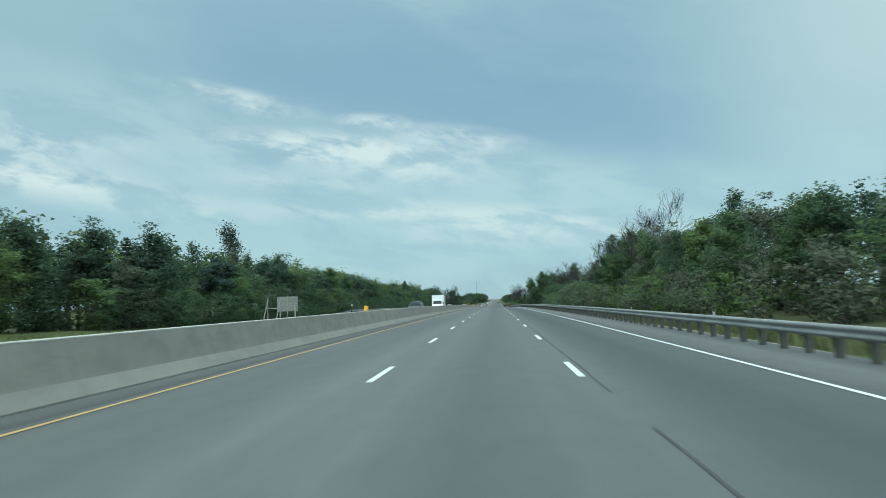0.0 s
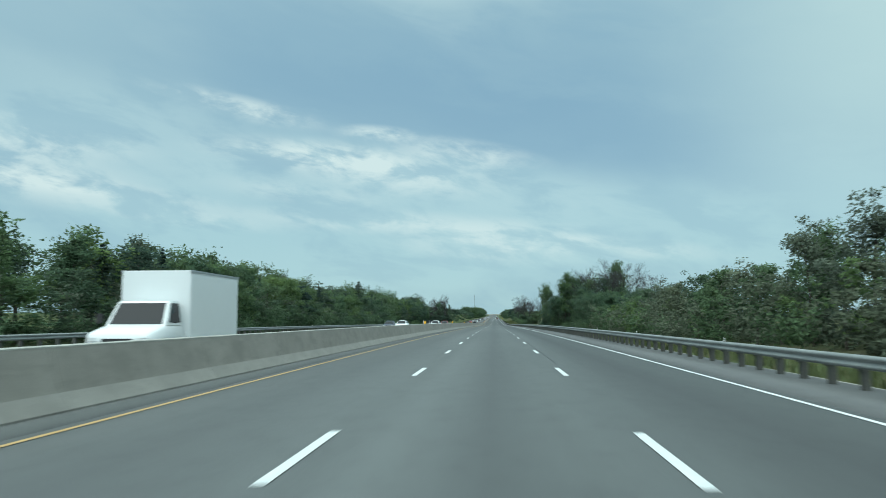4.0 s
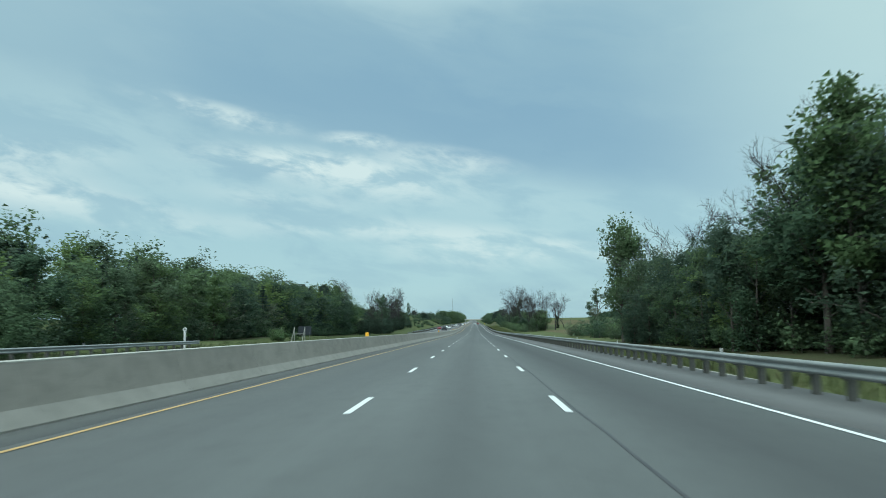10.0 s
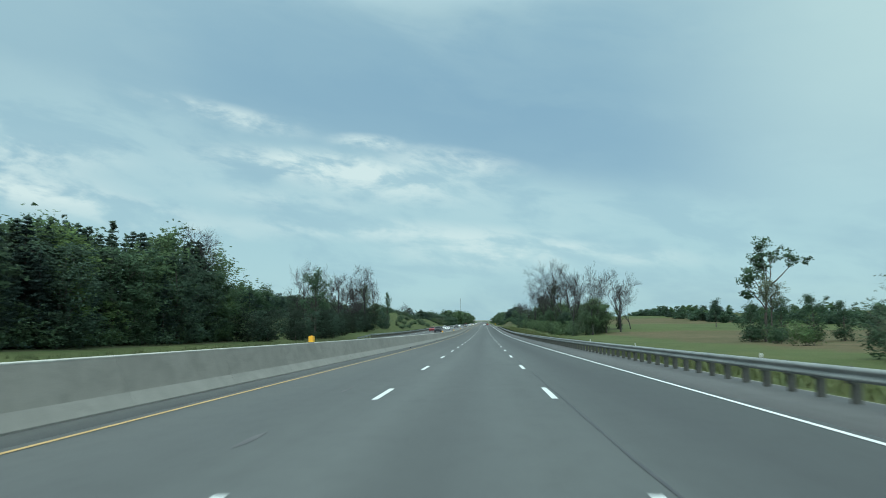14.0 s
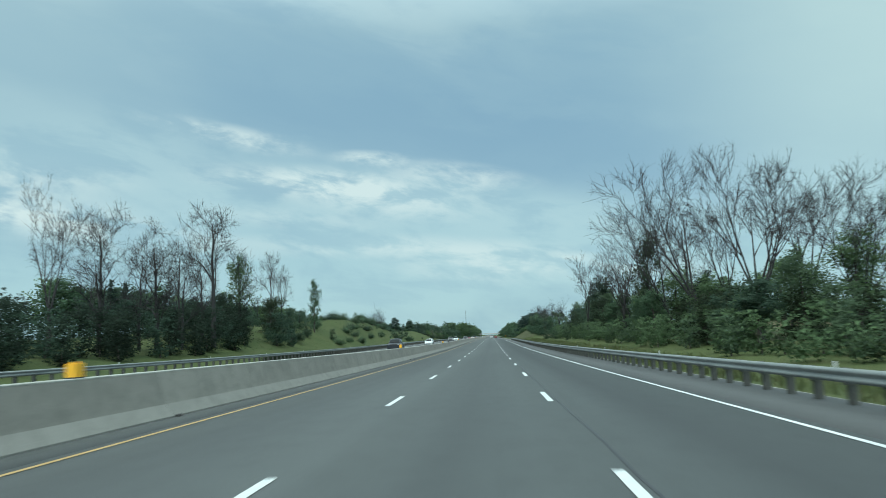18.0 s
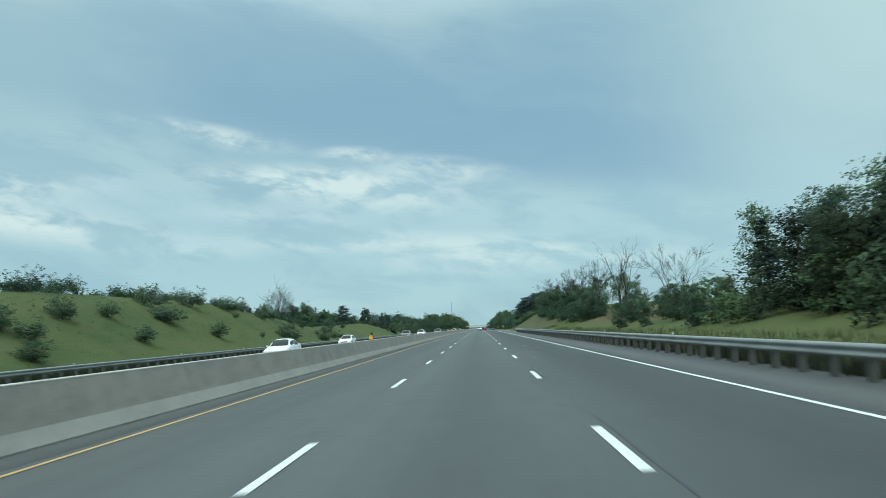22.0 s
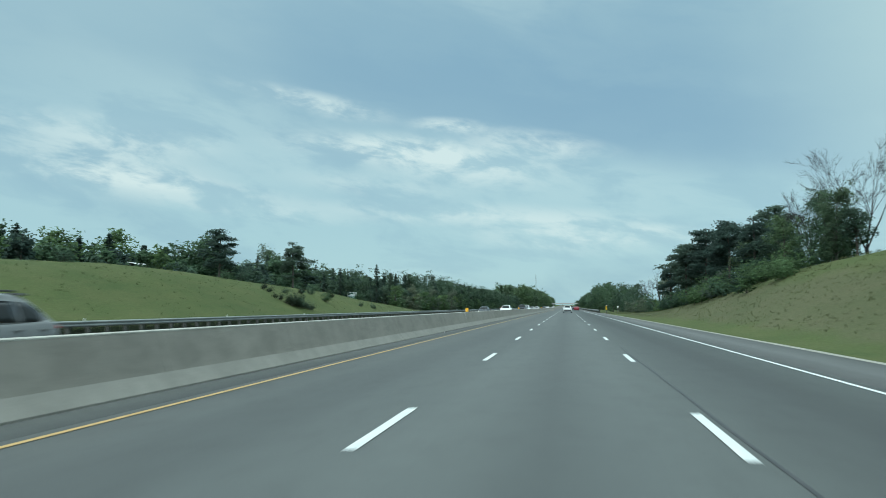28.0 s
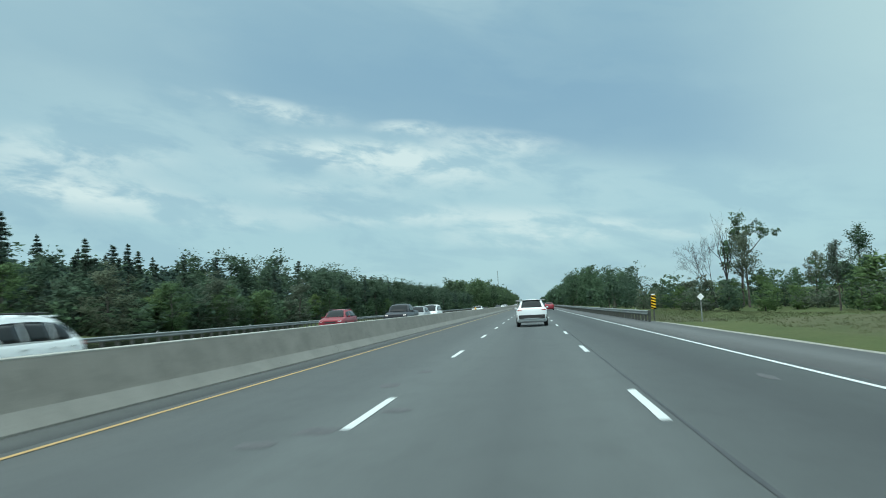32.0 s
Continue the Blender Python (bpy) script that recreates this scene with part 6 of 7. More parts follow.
def wheel_parts(parent, x, y, r, side):
    bm = bmesh.new()
    prof = [(r - 0.10, -0.10), (r - 0.03, -0.11), (r, -0.08), (r, 0.08), (r - 0.03, 0.11), (r - 0.10, 0.10)]
    seg = 20
    vs = [[bm.verts.new((d, rr * math.cos(2 * math.pi * k / seg), rr * math.sin(2 * math.pi * k / seg))) for rr, d in prof] for k in range(seg)]
    for k in range(seg):
        for j in range(len(prof)):
            bm.faces.new((vs[k][j], vs[(k + 1) % seg][j], vs[(k + 1) % seg][(j + 1) % len(prof)], vs[k][(j + 1) % len(prof)]))
    bmesh.ops.recalc_face_normals(bm, faces=bm.faces)
    wh = root_part("wheel", parent, Matrix.Translation((x, y, r)))
    part("tyre", bm, "black_rubber", wh)
    bm = bmesh.new()
    cyl(bm, (side * 0.03, 0, 0), (side * 0.075, 0, 0), r - 0.11, None, 18)
    for k in range(5):
        a = 2 * math.pi * k / 5
        box(bm, side * 0.085, math.cos(a) * (r - 0.1) * 0.5, math.sin(a) * (r - 0.1) * 0.5, 0.02, 0.06, (r - 0.12), 0, Matrix.Rotation(a - math.pi / 2, 4, "X"))
    part("rim", bm, "rim_metal", wh, "grey metal wheel rim")


def root_part(name, parent, m):
    ob = new(name)
    ob.empty_display_size = 0.1
    ob.parent = parent
    ob.matrix_basis = m
    return ob


def vehicle(kind, x, s, paint, label, facing=-1, lights=False, noun="car", rear_light="tail_red"):
    """facing -1: nose toward the start of the road, 1: nose up the road. Built with y from nose to tail."""
    K = KINDS[kind]
    L, w = K["L"], K["w"]
    m = on_road(x, s, 0.008, 180 if facing > 0 else 0) @ Matrix.Translation((0, -L / 2, 0))
    r = root(noun, m, label, "car" if kind != "pickup" else "pickup truck", "vehicles on the road")
    part("body", loft([ring(*v) for v in smooth_rows([(y, w * k, z0, z1) for y, k, z0, z1 in K["body"]])]), paint, r)
    (ay, az), (by, bz), (cy, cz), (dy, dz) = K["cab"]
    wr, top_z = K["rw"], max(bz, cz)

    def skin(y, v):
        """Point on the greenhouse: v runs from one belt line over the roof to the other."""
        if y < by:
            t = (y - ay) / (by - ay)
            zr = az + (bz - az) * (1 - (1 - t) ** 1.35)
        elif y < cy:
            t = (y - by) / (cy - by)
            zr = bz + (cz - bz) * t + 0.045 * math.sin(math.pi * t)
        else:
            t = (y - cy) / (dy - cy)
            zr = cz + (dz - cz) * t ** 1.35
        zb = az + (dz - az) * (y - ay) / (dy - ay) - 0.04
        rise = min(max((zr - zb) / (top_z - az), 0.0), 1.0)
        wb = w * (0.93 - 0.05 * (2 * (y - ay) / (dy - ay) - 1) ** 4)
        we = wb * 0.94 + (wr - wb * 0.94) * rise
        q, sg = abs(v), (1 if v > 0 else -1)
        drop = 0.07 * rise
        if q > 0.55:
            f = (1 - q) / 0.45
            return Vector((sg * (wb + (we - wb) * f ** 1.25), y, zb + (zr - drop - zb) * f))
        g = q / 0.55
        return Vector((sg * we * g, y, zr - drop * g ** 3))

    def patch(ys, vs, lift, back=-0.015):
        """A curved pane that follows the greenhouse."""
        bm = bmesh.new()
        ny, nv = len(ys), len(vs)
        pts = [[skin(y, v) for v in vs] for y in ys]
        layers = []
        for d in (lift, back):
            rows = []
            for i in range(ny):
                row = []
                for j in range(nv):
                    e = pts[min(i + 1, ny - 1)][j] - pts[max(i - 1, 0)][j]
                    g = pts[i][min(j + 1, nv - 1)] - pts[i][max(j - 1, 0)]
                    n = e.cross(g)
                    n = n.normalized() if n.length > 1e-9 else Vector((0, 0, 1))
                    if n.dot(pts[i][j] - Vector((0, (ay + dy) / 2, az - 0.4))) < 0:
                        n = -n
                    row.append(bm.verts.new(pts[i][j] + n * d))
                rows.append(row)
            layers.append(rows)
        for rows in layers:
            for i in range(ny - 1):
                for j in range(nv - 1):
                    bm.faces.new((rows[i][j], rows[i][j + 1], rows[i + 1][j + 1], rows[i + 1][j]))
        o, n2 = layers
        for i in range(ny - 1):
            for j in (0, nv - 1):
                bm.faces.new((o[i][j], o[i + 1][j], n2[i + 1][j], n2[i][j]))
        for j in range(nv - 1):
            for i in (0, ny - 1):
                bm.faces.new((o[i][j], o[i][j + 1], n2[i][j + 1], n2[i][j]))
        bmesh.ops.recalc_face_normals(bm, faces=bm.faces)
        for f in bm.faces:
            f.smooth = True
        return bm

    def span(u, v, n):
        return [u + (v - u) * i / n for i in range(n + 1)]
    ys = span(ay, by, 6) + span(by, cy, 6)[1:] + span(cy, dy, 6)[1:]
    part("cabin", patch(ys, span(-1, 1, 20), 0.0, -0.03), paint, r)
    part("windscreen", patch(span(ay + 0.06 * (by - ay), by - 0.06, 6), span(-0.49, 0.49, 10), 0.008), "glass_dark", r, "dark glass windscreen")
    low = dy - (0.10 if kind in ("pickup", "suv") else 0.22) * (dy - cy)
    part("rear_window", patch(span(cy + 0.05, low, 5), span(-0.46, 0.46, 8), 0.008), "glass_dark", r, "dark glass rear window")
    y0, y1 = ay + 0.42 * (by - ay), dy - (0.45 if kind != "pickup" else 0.6) * (dy - cy)
    cuts = [0.0, *K["split"], 1.0]
    for sx in (-1, 1):
        for u, v in zip(cuts, cuts[1:]):
            part("side_window", patch(span(y0 + (y1 - y0) * u + 0.03, y0 + (y1 - y0) * v - 0.03, 5), span(sx * 0.94, sx * 0.63, 4), 0.008), "glass_dark", r, "dark side window")
            part("door_handle", box(bmesh.new(), sx * (w * 0.985), y0 + (y1 - y0) * v - 0.14, az - 0.10, 0.05, 0.16, 0.03, 0.01), paint, r)
    for sx in (-1, 1):
        for ya in K["axles"]:
            bm = bmesh.new()
            cyl(bm, (sx * (w - 0.06), ya, K["wheel"]), (sx * (w + 0.006), ya, K["wheel"]), K["wheel"] + 0.065, None, 22)
            part("wheel_arch", bm, "black_plastic", r)
            wheel_parts(r, sx * (w - 0.085), ya, K["wheel"], sx)
        bm = box(bmesh.new(), sx * (w + 0.06), ay + 0.4, az + 0.05, 0.17, 0.1, 0.12, 0.03)
        part("wing_mirror", bm, paint, r)
        _, k0, z0, z1 = K["body"][1]
        bm = box(bmesh.new(), sx * w * 0.72, 0.05, z1 - 0.10, 0.28, 0.14, 0.10, 0.03)
        part("headlight", bm, "lamp_glow" if lights else "lamp_clear", r, "lit headlight" if lights else "clear headlight")
        _, k1, z0r, z1r = K["body"][-2]
        bm = box(bmesh.new(), sx * w * 0.76, L - 0.06, z1r - (0.13 if kind != "suv" else 0.09), 0.36 if kind != "suv" else 0.30, 0.14, 0.15 if kind != "suv" else 0.10, 0.03)
        part("tail_light", bm, rear_light, r, "dark red tail light")
    part("grille", box(bmesh.new(), 0, 0.03, K["body"][1][3] - 0.16, w * 0.95, 0.1, 0.16, 0.03), "black_plastic", r)
    part("front_bumper", box(bmesh.new(), 0, 0.05, K["body"][1][2] + 0.17, w * 1.35, 0.12, 0.17, 0.04), "black_plastic", r, "black lower air intake")
    part("number_plate", box(bmesh.new(), 0, L - 0.035, 0.86 if kind in ("suv", "van") else 0.72, 0.32, 0.03, 0.15, 0.005), "plate_white", r)
    if kind in ("suv", "pickup", "van"):
        part("rear_bumper", box(bmesh.new(), 0, L - 0.13, 0.60, w * 1.88, 0.40, 0.44, 0.10), "black_rubber", r, "black lower rear bumper")
        part("skid_plate", box(bmesh.new(), 0, L + 0.055, 0.50, w * 1.0, 0.04, 0.09, 0.015), "rim_metal", r)
    if kind == "suv":
        for sx in (-1, 1):
            bm = bmesh.new()
            cyl(bm, (sx * (wr - 0.02), by + 0.2, bz + 0.05), (sx * (wr - 0.02), cy - 0.2, cz + 0.05), 0.018)
            for yy in (by + 0.25, (by + cy) / 2, cy - 0.25):
                box(bm, sx * (wr - 0.02), yy, bz + 0.02, 0.03, 0.06, 0.06)
            part("roof_rail", bm, "black_plastic", r, "dark roof rail")
        part("spoiler", box(bmesh.new(), 0, cy + 0.05, cz - 0.01, wr * 1.9, 0.24, 0.04, 0.015), paint, r)
        part("tailgate_trim", box(bmesh.new(), 0, L - 0.07, 0.98, w * 0.9, 0.03, 0.03, 0.01), "rim_metal", r)
    if kind == "pickup":
        bm = box(bmesh.new(), 0, 4.75, 1.24, w * 1.72, 1.75, 0.10)
        part("cargo_bed", bm, "black_plastic", r, "dark open cargo bed")
    return r


def box_truck(x, s, label, facing=-1):
    m = on_road(x, s, 0.008, 180 if facing > 0 else 0) @ Matrix.Translation((0, -3.2, 0))
    r = root("box_truck", m, label, "truck", "vehicles on the road")
    secs = [ring(y, 1.0 * k, z0, z1) for y, k, z0, z1 in ((0, .86, .5, .95), (.1, .96, .42, 1.05), (.8, 1, .4, 1.2), (1.1, 1, .4, 1.25), (2.2, 1, .4, 1.25))]
    part("cab_body", loft(secs), "paint_white", r)
    P = {}
    for sx in (-1, 1):
        for nm, y, z, ww in (("a", 1.0, 1.2, .93), ("b", 1.55, 1.98, .80), ("c", 2.2, 1.98, .80), ("d", 2.2, 1.2, .93)):
            P[nm, sx] = Vector((sx * ww, y, z))
    bm = bmesh.new()
    vs = {k: bm.verts.new(v) for k, v in P.items()}
    for sx in (-1, 1):
        bm.faces.new([vs[k, sx] for k in "abcd"])
    for a, b in ("ab", "bc", "cd", "da"):
        bm.faces.new((vs[a, -1], vs[a, 1], vs[b, 1], vs[b, -1]))
    bmesh.ops.recalc_face_normals(bm, faces=bm.faces)
    bmesh.ops.bevel(bm, geom=bm.edges[:], offset=0.04, segments=2, affect="EDGES")
    part("cab", bm, "paint_white", r)
    part("windscreen", panel((P["a", -1], P["a", 1], P["b", 1], P["b", -1]), (0.06, 0.06, 0.1, 0.1), 0.012), "glass_dark", r, "dark glass windscreen")
    for sx in (-1, 1):
        q = [P["a", sx], P["d", sx], P["c", sx], P["b", sx]]
        if sx < 0:
            q = [q[1], q[0], q[3], q[2]]
        part("side_window", panel(q, (0.15, 0.12, 0.16, 0.1), 0.012), "glass_dark", r)
        part("headlight", box(bmesh.new(), sx * 0.72, 0.05, 0.86, 0.3, 0.14, 0.16, 0.03), "lamp_clear", r)
        part("wing_mirror", box(bmesh.new(), sx * 1.16, 1.15, 1.45, 0.22, 0.1, 0.3, 0.03), "black_plastic", r)
        for ya in (0.95, 5.0):
            wheel_parts(r, sx * 0.9, ya, 0.38, sx)
    part("cargo_box", box(bmesh.new(), 0, 4.4, 1.85, 2.25, 4.2, 2.2, 0.03), "paint_white", r, "tall white cargo box")
    bm = bmesh.new()
    for sx in (-1, 1):
        for z in (0.78, 2.92):
            box(bm, sx * 1.12, 4.4, z, 0.05, 4.22, 0.07)
    part("box_edging", bm, "rim_metal", r, "metal edging of the cargo box")
    part("grille", box(bmesh.new(), 0, 0.03, 0.78, 0.95, 0.1, 0.26, 0.03), "black_plastic", r)
    part("chassis", box(bmesh.new(), 0, 3.6, 0.52, 0.9, 5.4, 0.2), "black_plastic", r)
    return r


def traffic():
    A, B, C = -10.7, -14.3, -17.9
    vehicle("suv", 0.1, 988.0, "paint_white", "white compact SUV with black lower bumper on the road", 1, noun="suv")
    vehicle("suv", A, 99.2, "paint_dark", "dark grey SUV on the opposite carriageway", noun="suv")
    box_truck(A, 138.0, "white box truck on the opposite carriageway")
    vehicle("sedan", B, 227.2, "paint_white", "white hatchback sedan behind the barrier")
    vehicle("sedan", C, 239.0, "paint_blue", "dark blue sedan behind the barrier")
    vehicle("sedan", A, 246.0, "paint_white", "white sedan on the opposite carriageway")
    vehicle("sedan", A, 270.0, "paint_red", "red sedan with lit headlights behind the barrier", lights=True)
    vehicle("pickup", B, 636.0, "paint_dark", "dark blue-grey pickup truck behind the barrier", noun="pickup_truck")
    vehicle("suv", C, 661.5, "paint_red", "red SUV behind the barrier", noun="suv")
    vehicle("sedan", B, 695.7, "paint_white", "white compact sedan behind the barrier")
    vehicle("sedan", C, 742.0, "paint_white", "white sedan with lit headlights behind the barrier", lights=True)
    vehicle("suv", B, 787.0, "paint_grey", "grey SUV on the opposite carriageway", noun="suv")
    vehicle("suv", B, 824.3, "paint_white", "white estate car behind the barrier", noun="estate_car")
    vehicle("suv", A, 832.7, "paint_grey", "grey off-road car behind the barrier", noun="suv")
    vehicle("suv", B, 994.2, "paint_red", "dark red SUV behind the barrier", noun="suv")
    vehicle("sedan", B, 950.3, "paint_dark", "dark sedan with lit headlights behind the barrier", lights=True)
    vehicle("suv", A, 953.5, "paint_white", "white hatchback behind the barrier", noun="hatchback")
    vehicle("pickup", A, 1001.0, "paint_dark", "dark pickup truck with lit headlights", lights=True, noun="pickup_truck")
    vehicle("suv", A, 1010.0, "paint_silver", "silver SUV following a dark pickup", noun="suv")
    vehicle("van", A, 1019.0, "paint_white", "white van following a silver SUV", noun="van")
    for x, s, p in ((A, 1090.0, "paint_white"), (B, 1130.0, "paint_silver"), (A, 1175.0, "paint_dark"), (A, 1240.0, "paint_white"), (B, 1310.0, "paint_white"), (A, 1420.0, "paint_white")):
        vehicle("sedan", x, s, p, "small distant car on the opposite carriageway", lights=True)
    vehicle("sedan", 3.3, 1082.0, "paint_red", "red car far ahead on the road", 1)
    vehicle("sedan", 3.3, 1150.0, "paint_dark", "dark car far ahead on the road", 1)
    vehicle("sedan", -0.3, 1210.0, "paint_silver", "silver car far ahead on the road", 1)
    vehicle("suv", 3.2, 1290.0, "paint_dark", "dark SUV far ahead on the road", 1, noun="suv")


traffic()

# ---- signs and roadside furniture ----
def text_mesh(body, size):
    cu = bpy.data.curves.new("words", "FONT")
    cu.body, cu.size, cu.extrude, cu.align_x = body, size, 0.004, "CENTER"
    ob = new("words", cu)
    me = bpy.data.meshes.new_from_object(ob.evaluated_get(bpy.context.evaluated_depsgraph_get()))
    bpy.data.objects.remove(ob)
    bpy.data.curves.remove(cu)
    return me


def sale_sign(x, s):
    r = root("sale_sign", pose(x, s, ground_z(x, s), 0, 0, 24), "tall white and green sale board on posts in grass", "sign")
    for dx in (-1.15, 1.15):
        part("post", box(bmesh.new(), dx, 0.1, 2.3, 0.14, 0.14, 5.2), "grey_wood", r)
    part("brace", box(bmesh.new(), -1.9, 0.7, 1.5, 0.1, 0.1, 3.6, 0, Matrix.Rotation(0.45, 4, "Y")), "grey_wood", r)
    part("board", box(bmesh.new(), 0, 0, 2.75, 2.5, 0.06, 4.3, 0.01), "sign_white", r)
    part("green_field", box(bmesh.new(), 0, -0.036, 2.3, 2.3, 0.012, 3.0), "sign_green", r)
    me = text_mesh("FOR SALE", 0.52)
    me.materials.append(MATS["sign_white"])
    piece("lettering", me, r, Matrix.Translation((0, -0.05, 3.35)) @ Matrix.Rotation(math.pi / 2, 4, "X"), "white letters")
    for i, (wd, z) in enumerate(((1.7, 3.0), (1.3, 2.75), (1.9, 2.4), (1.5, 1.35), (1.8, 1.1))):
        part("text_bar", box(bmesh.new(), -0.1 + 0.05 * i, -0.046, z, wd, 0.008, 0.1), "sign_white", r, "unreadable line of white print")
    part("photo_panel", box(bmesh.new(), 0, -0.046, 1.85, 1.9, 0.008, 0.5), "leaf_grey", r)
    part("heading_bar", box(bmesh.new(), -0.3, -0.036, 4.5, 1.3, 0.01, 0.22), "sign_green", r)


def board_back(x, s):
    """Timber back of a small roadside billboard."""
    r = root("billboard", pose(x, s, ground_z(x, s), 0, 0, 20), "weathered timber back of a roadside billboard", "billboard")
    for i in range(9):
        part("plank", box(bmesh.new(), 0, 0, 1.42 + 0.225 * i, 2.8, 0.03, 0.205, 0.004), "grey_wood", r)
    for dx in (-1.0, 0.0, 1.0):
        part("upright", box(bmesh.new(), dx, -0.08, 1.6, 0.14, 0.12, 3.5), "grey_wood", r)
    for dx in (-1.0, 1.0):
        part("brace", box(bmesh.new(), dx, -0.75, 1.05, 0.1, 0.1, 2.6, 0, Matrix.Rotation(-0.5, 4, "X")), "grey_wood", r)


def frame_posts(x, s, h, dark):
    """Two raked timber frames that held a sign."""
    r = root("timber_stand", pose(x, s, ground_z(x, s), 0, 0, 15), "pair of raked grey timber sign supports in grass", "sign frame", "timber sign frames")
    for dx in (-0.75, 0.75):
        part("upright", box(bmesh.new(), dx, 0.0, h / 2 - 0.1, 0.11, 0.11, h), "grey_wood", r)
        part("strut", box(bmesh.new(), dx - 0.28, -0.5, h * 0.42, 0.09, 0.09, h * 1.0, 0, Matrix.Rotation(-0.32, 4, "X") @ Matrix.Rotation(0.2, 4, "Y")), "grey_wood", r)
    part("crossbar", box(bmesh.new(), 0, 0.0, h * 0.55, 1.6, 0.07, 0.1), "grey_wood", r)
    if dark:
        part("panel", box(bmesh.new(), 0.75, 0.09, h * 0.74, 1.9, 0.05, h * 0.5, 0.01), "paint_dark", r, "dark blank sign panel")
        for dx in (0.75, 1.5):
            part("prop", box(bmesh.new(), dx, 0.5, h * 0.3, 0.07, 0.07, h * 0.72, 0, Matrix.Rotation(0.5, 4, "X")), "grey_wood", r)


def rail_end_post(x, s):
    """White marker post with a round reflector at the end of a rail."""
    r = root("marker_post", pose(x, s, ground_z(x, s)), "white marker post with a round reflector beside the rail end", "road marker")
    part("post", box(bmesh.new(), 0, 0, 0.75, 0.15, 0.08, 1.9, 0.02), "roof_white", r)
    bm = bmesh.new()
    cyl(bm, (0, -0.03, 1.8), (0, 0.01, 1.8), 0.15, None, 16)
    part("disc", bm, "sign_white", r)
    bm = bmesh.new()
    cyl(bm, (0, -0.045, 1.8), (0, -0.028, 1.8), 0.09, None, 12)
    part("reflector", bm, "galvanised_steel", r)


def white_shed(x, s, z, turn, length):
    """A low farm shed of which the pale roof shows among the trees."""
    base = ground_z(x, s)
    r = root("shed", pose(x, s, base, 0, 0, turn), "low farm shed with a white metal roof among trees", "shed", "farm sheds")
    h = z - base
    part("wall", box(bmesh.new(), 0, 0, h / 2 - 0.2, length - 0.5, 4.6, h - 0.1), "grey_wood", r, "dark timber wall")
    for side in (-1, 1):
        part("roof_sheet", box(bmesh.new(), 0, side * 1.35, h + 0.25, length, 2.9, 0.07, 0.01, Matrix.Rotation(-side * 0.22, 4, "X")), "roof_white", r)


def hazard_board(x, s):
    r = root("hazard_board", pose(x, s, ground_z(x, s)), "yellow and black striped hazard board at the rail end", "road sign")
    part("post", box(bmesh.new(), 0, 0.05, 0.85, 0.1, 0.08, 2.2), "post_wood", r)
    part("board", box(bmesh.new(), 0, 0, 1.36, 0.34, 0.02, 1.0, 0.004), "sign_yellow", r)
    for i in range(5):
        z = 0.93 + 0.21 * i
        bm = bmesh.new()
        vs = [bm.verts.new(v) for v in ((-0.17, -0.014, z), (0.17, -0.014, z - 0.12), (0.17, -0.014, z - 0.015), (-0.17, -0.014, z + 0.105))]
        bm.faces.new(vs)
        bmesh.ops.solidify(bm, geom=bm.faces[:], thickness=-0.003)
        part("stripe", bm, "sign_black", r, "black diagonal stripe")
    part("cap", box(bmesh.new(), 0, 0, 1.92, 0.3, 0.03, 0.08, 0.01), "sign_white", r)


def diamond_sign(x, s, size, h, mat, label):
    r = root("marker_sign", pose(x, s, ground_z(x, s)), label, "road sign")
    part("post", box(bmesh.new(), 0, 0.03, h / 2 - 0.1, 0.06, 0.05, h + 0.2), "galvanised_steel", r)
    part("plate", box(bmesh.new(), 0, 0, h, size, 0.012, size, 0, Matrix.Rotation(math.pi / 4, 4, "Y")), mat, r)


def octagon_back(x, s):
    r = root("road_sign", pose(x, s, ground_z(x, s)), "grey metal back of a road sign on a post", "road sign")
    part("post", box(bmesh.new(), 0, 0.04, 1.2, 0.08, 0.06, 3.0), "galvanised_steel", r)
    bm = bmesh.new()
    cyl(bm, (0, -0.01, 2.4), (0, 0.01, 2.4), 0.42, None, 8)
    part("plate", bm, "galvanised_steel", r)


def tower(x, s, h):
    r = root("radio_tower", pose(x, s, road_z(1500) + 2), "thin distant lattice radio mast", "tower")
    for k in range(3):
        a = 2 * math.pi * k / 3
        bm = bmesh.new()
        cyl(bm, (math.cos(a) * 1.1, math.sin(a) * 1.1, 0), (math.cos(a) * 0.5, math.sin(a) * 0.5, h), 0.22, 0.15, 6)
        part("leg", bm, "galvanised_steel", r)
    bm = bmesh.new()
    n = int(h / 4)
    for i in range(n):
        for k in range(3):
            a, b = 2 * math.pi * k / 3, 2 * math.pi * (k + 1) / 3
            cyl(bm, (math.cos(a) * 0.9, math.sin(a) * 0.9, i * 4.0), (math.cos(b) * 0.9, math.sin(b) * 0.9, i * 4.0 + 4.0), 0.09, None, 4)
    part("lattice", bm, "galvanised_steel", r)


def overpass(s):
    z = road_z(s)
    r = root("overpass", pose(0, s, z), "distant concrete overpass across the motorway", "bridge")
    part("deck", box(bmesh.new(), -6, 0, 5.6, 110, 11, 1.1), "bridge_concrete", r)
    for dy in (-5.4, 5.4):
        part("parapet", box(bmesh.new(), -6, dy, 6.6, 110, 0.3, 1.0), "bridge_concrete", r)
    for px in (-7.3, -24.5, 10.5):
        part("pier", box(bmesh.new(), px, 0, 2.4, 1.0, 8, 5.6), "bridge_concrete", r)


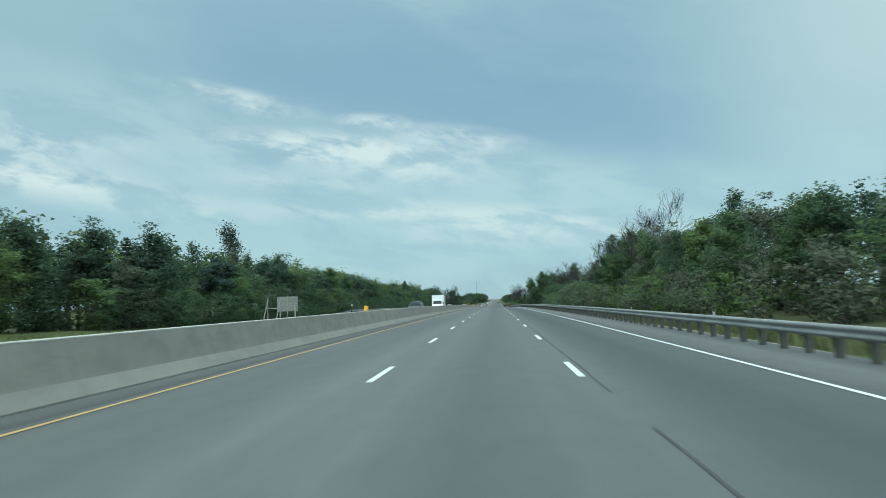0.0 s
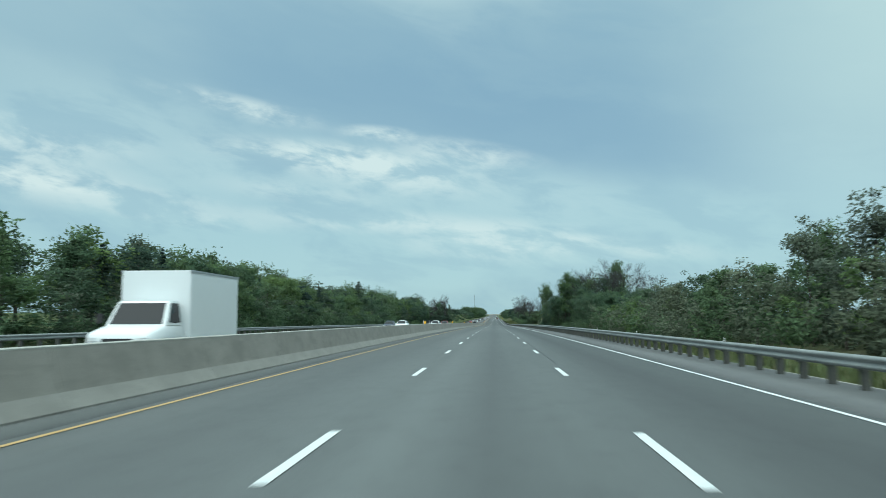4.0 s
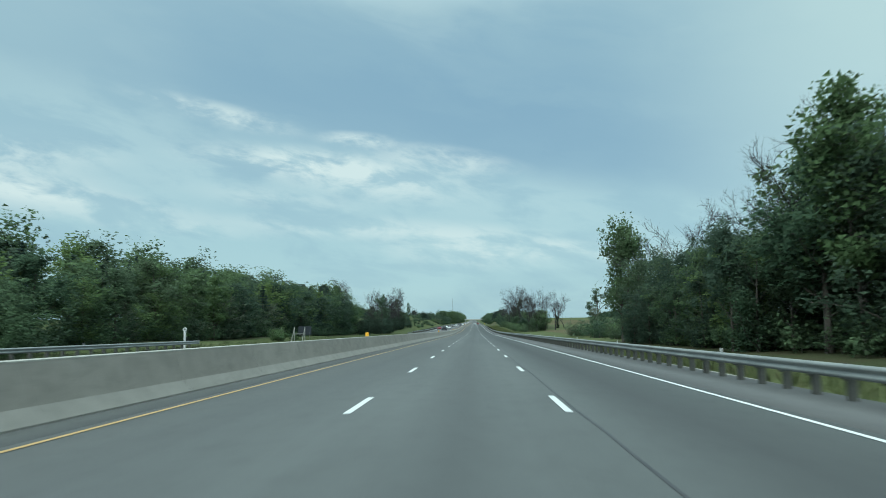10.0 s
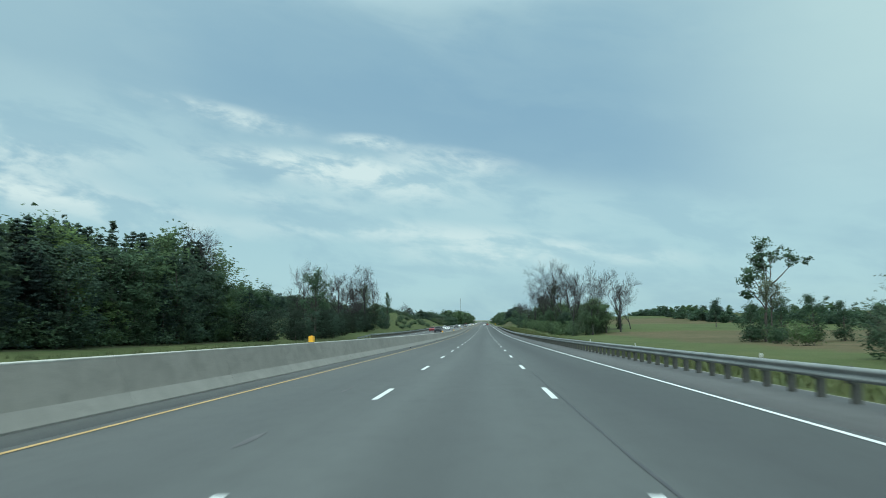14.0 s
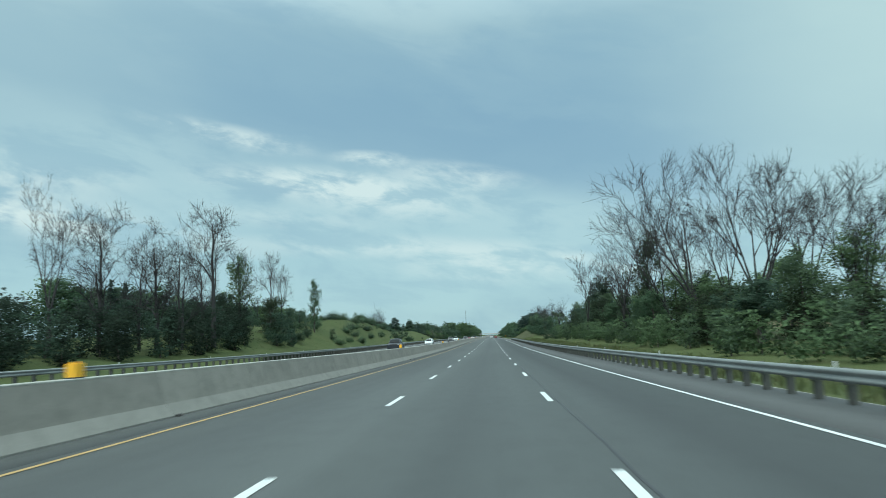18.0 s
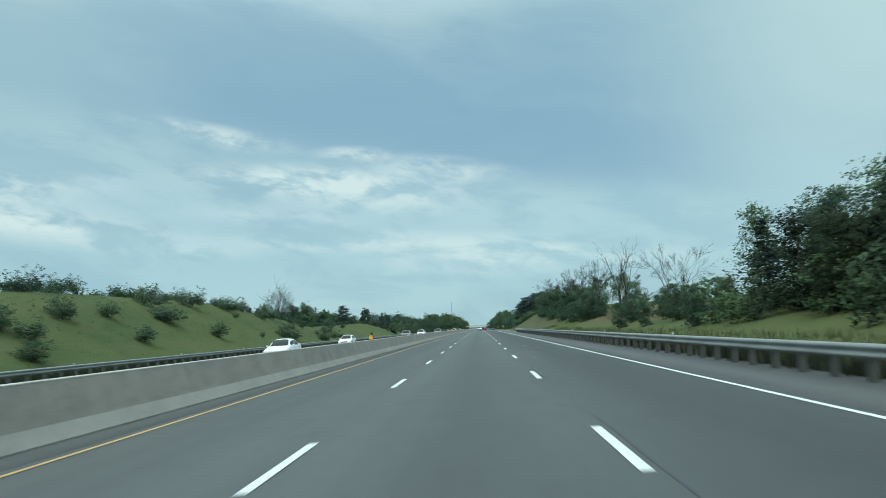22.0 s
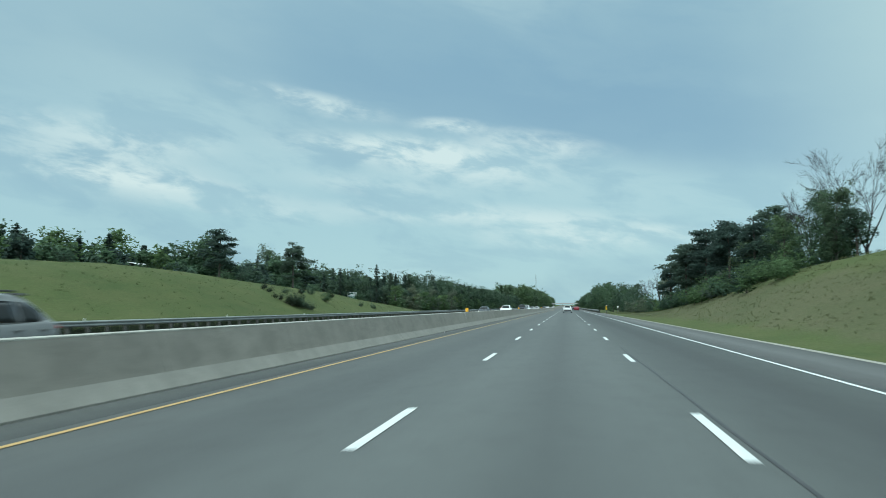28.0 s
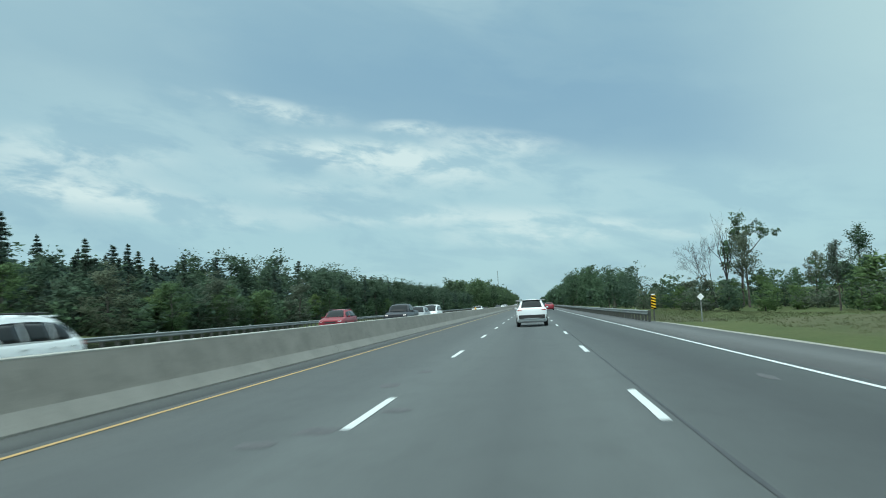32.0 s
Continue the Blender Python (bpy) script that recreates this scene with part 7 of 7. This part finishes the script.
def debris():
    rng = random.Random(8)
    r = root("road_debris", pose(-6.55, 862.0, road_z(862) + 0.012, 0, 0, 4), "torn black tyre strip lying beside the barrier", "debris", "shoulder debris")
    bm = bmesh.new()
    for i in range(7):
        box(bm, 0.04 * noise.noise((i, 0, 0)), -0.62 + i * 0.09, 0.015, 0.07 - 0.005 * i, 0.10, 0.02 + 0.01 * (i % 2))
    part("strip", bm, "black_rubber", r)
    part("scrap", box(bmesh.new(), -0.03, -0.74, 0.02, 0.09, 0.12, 0.03, 0.008), "reflector_white", r, "white torn scrap")
    for i, (x, s) in enumerate(((-6.5, 87.5), (-6.3, 470.0), (-6.45, 585.0), (-6.3, 586.5), (-6.4, 702.0), (-6.5, 730.0), (-6.5, 508.0), (-6.4, 918.0), (-6.6, 540.0))):
        bm = bmesh.new()
        bmesh.ops.create_icosphere(bm, subdivisions=1, radius=0.07)
        for v in bm.verts:
            v.co *= 0.7 + 0.6 * rng.random()
            v.co.z *= 0.6
        me = bpy.data.meshes.new("debris_lump")
        bm.to_mesh(me)
        bm.free()
        me.materials.append(MATS["black_rubber"])
        ob = new("debris_lump", me)
        ob.matrix_basis = pose(x, s, road_z(s) + 0.03, 0, 0, rng.uniform(0, 360))
        tagged(ob, "small dark lump of debris beside the barrier", "debris", "shoulder debris")


sale_sign(-54.5, 1004.8)
board_back(-28.0 - 0.5, 99.5)
frame_posts(-27.0, 88.5, 3.2, False)
frame_posts(-25.7, 396.0, 2.5, True)
rail_end_post(-22.4, 344.8)
white_shed(-77.0, 945.0, road_z(945) + 8.9, 95, 8.5)
for i in range(5):
    plant("bush", (2, 0)[i % 2], -70.0, 930.0 + 3.6 * i, road_z(940) + 7.0 - ground_z(-70.0, 938.0), "dense dark bush before a farm shed", group="roadside shrubs")
white_shed(-77.0, 1003.0, road_z(1003) + 5.8, 95, 9.0)
hazard_board(9.0, 995.8)
diamond_sign(11.2, 990.5, 0.34, 1.75, "sign_white", "small white diamond marker on a thin post")
diamond_sign(-29.5, 150.0, 0.4, 2.0, "sign_white", "small white diamond marker beside woods")
octagon_back(-49.0, 1081.5)
tower(-60.0, 2300.0, 62.0)
overpass(2200.0)

debris()
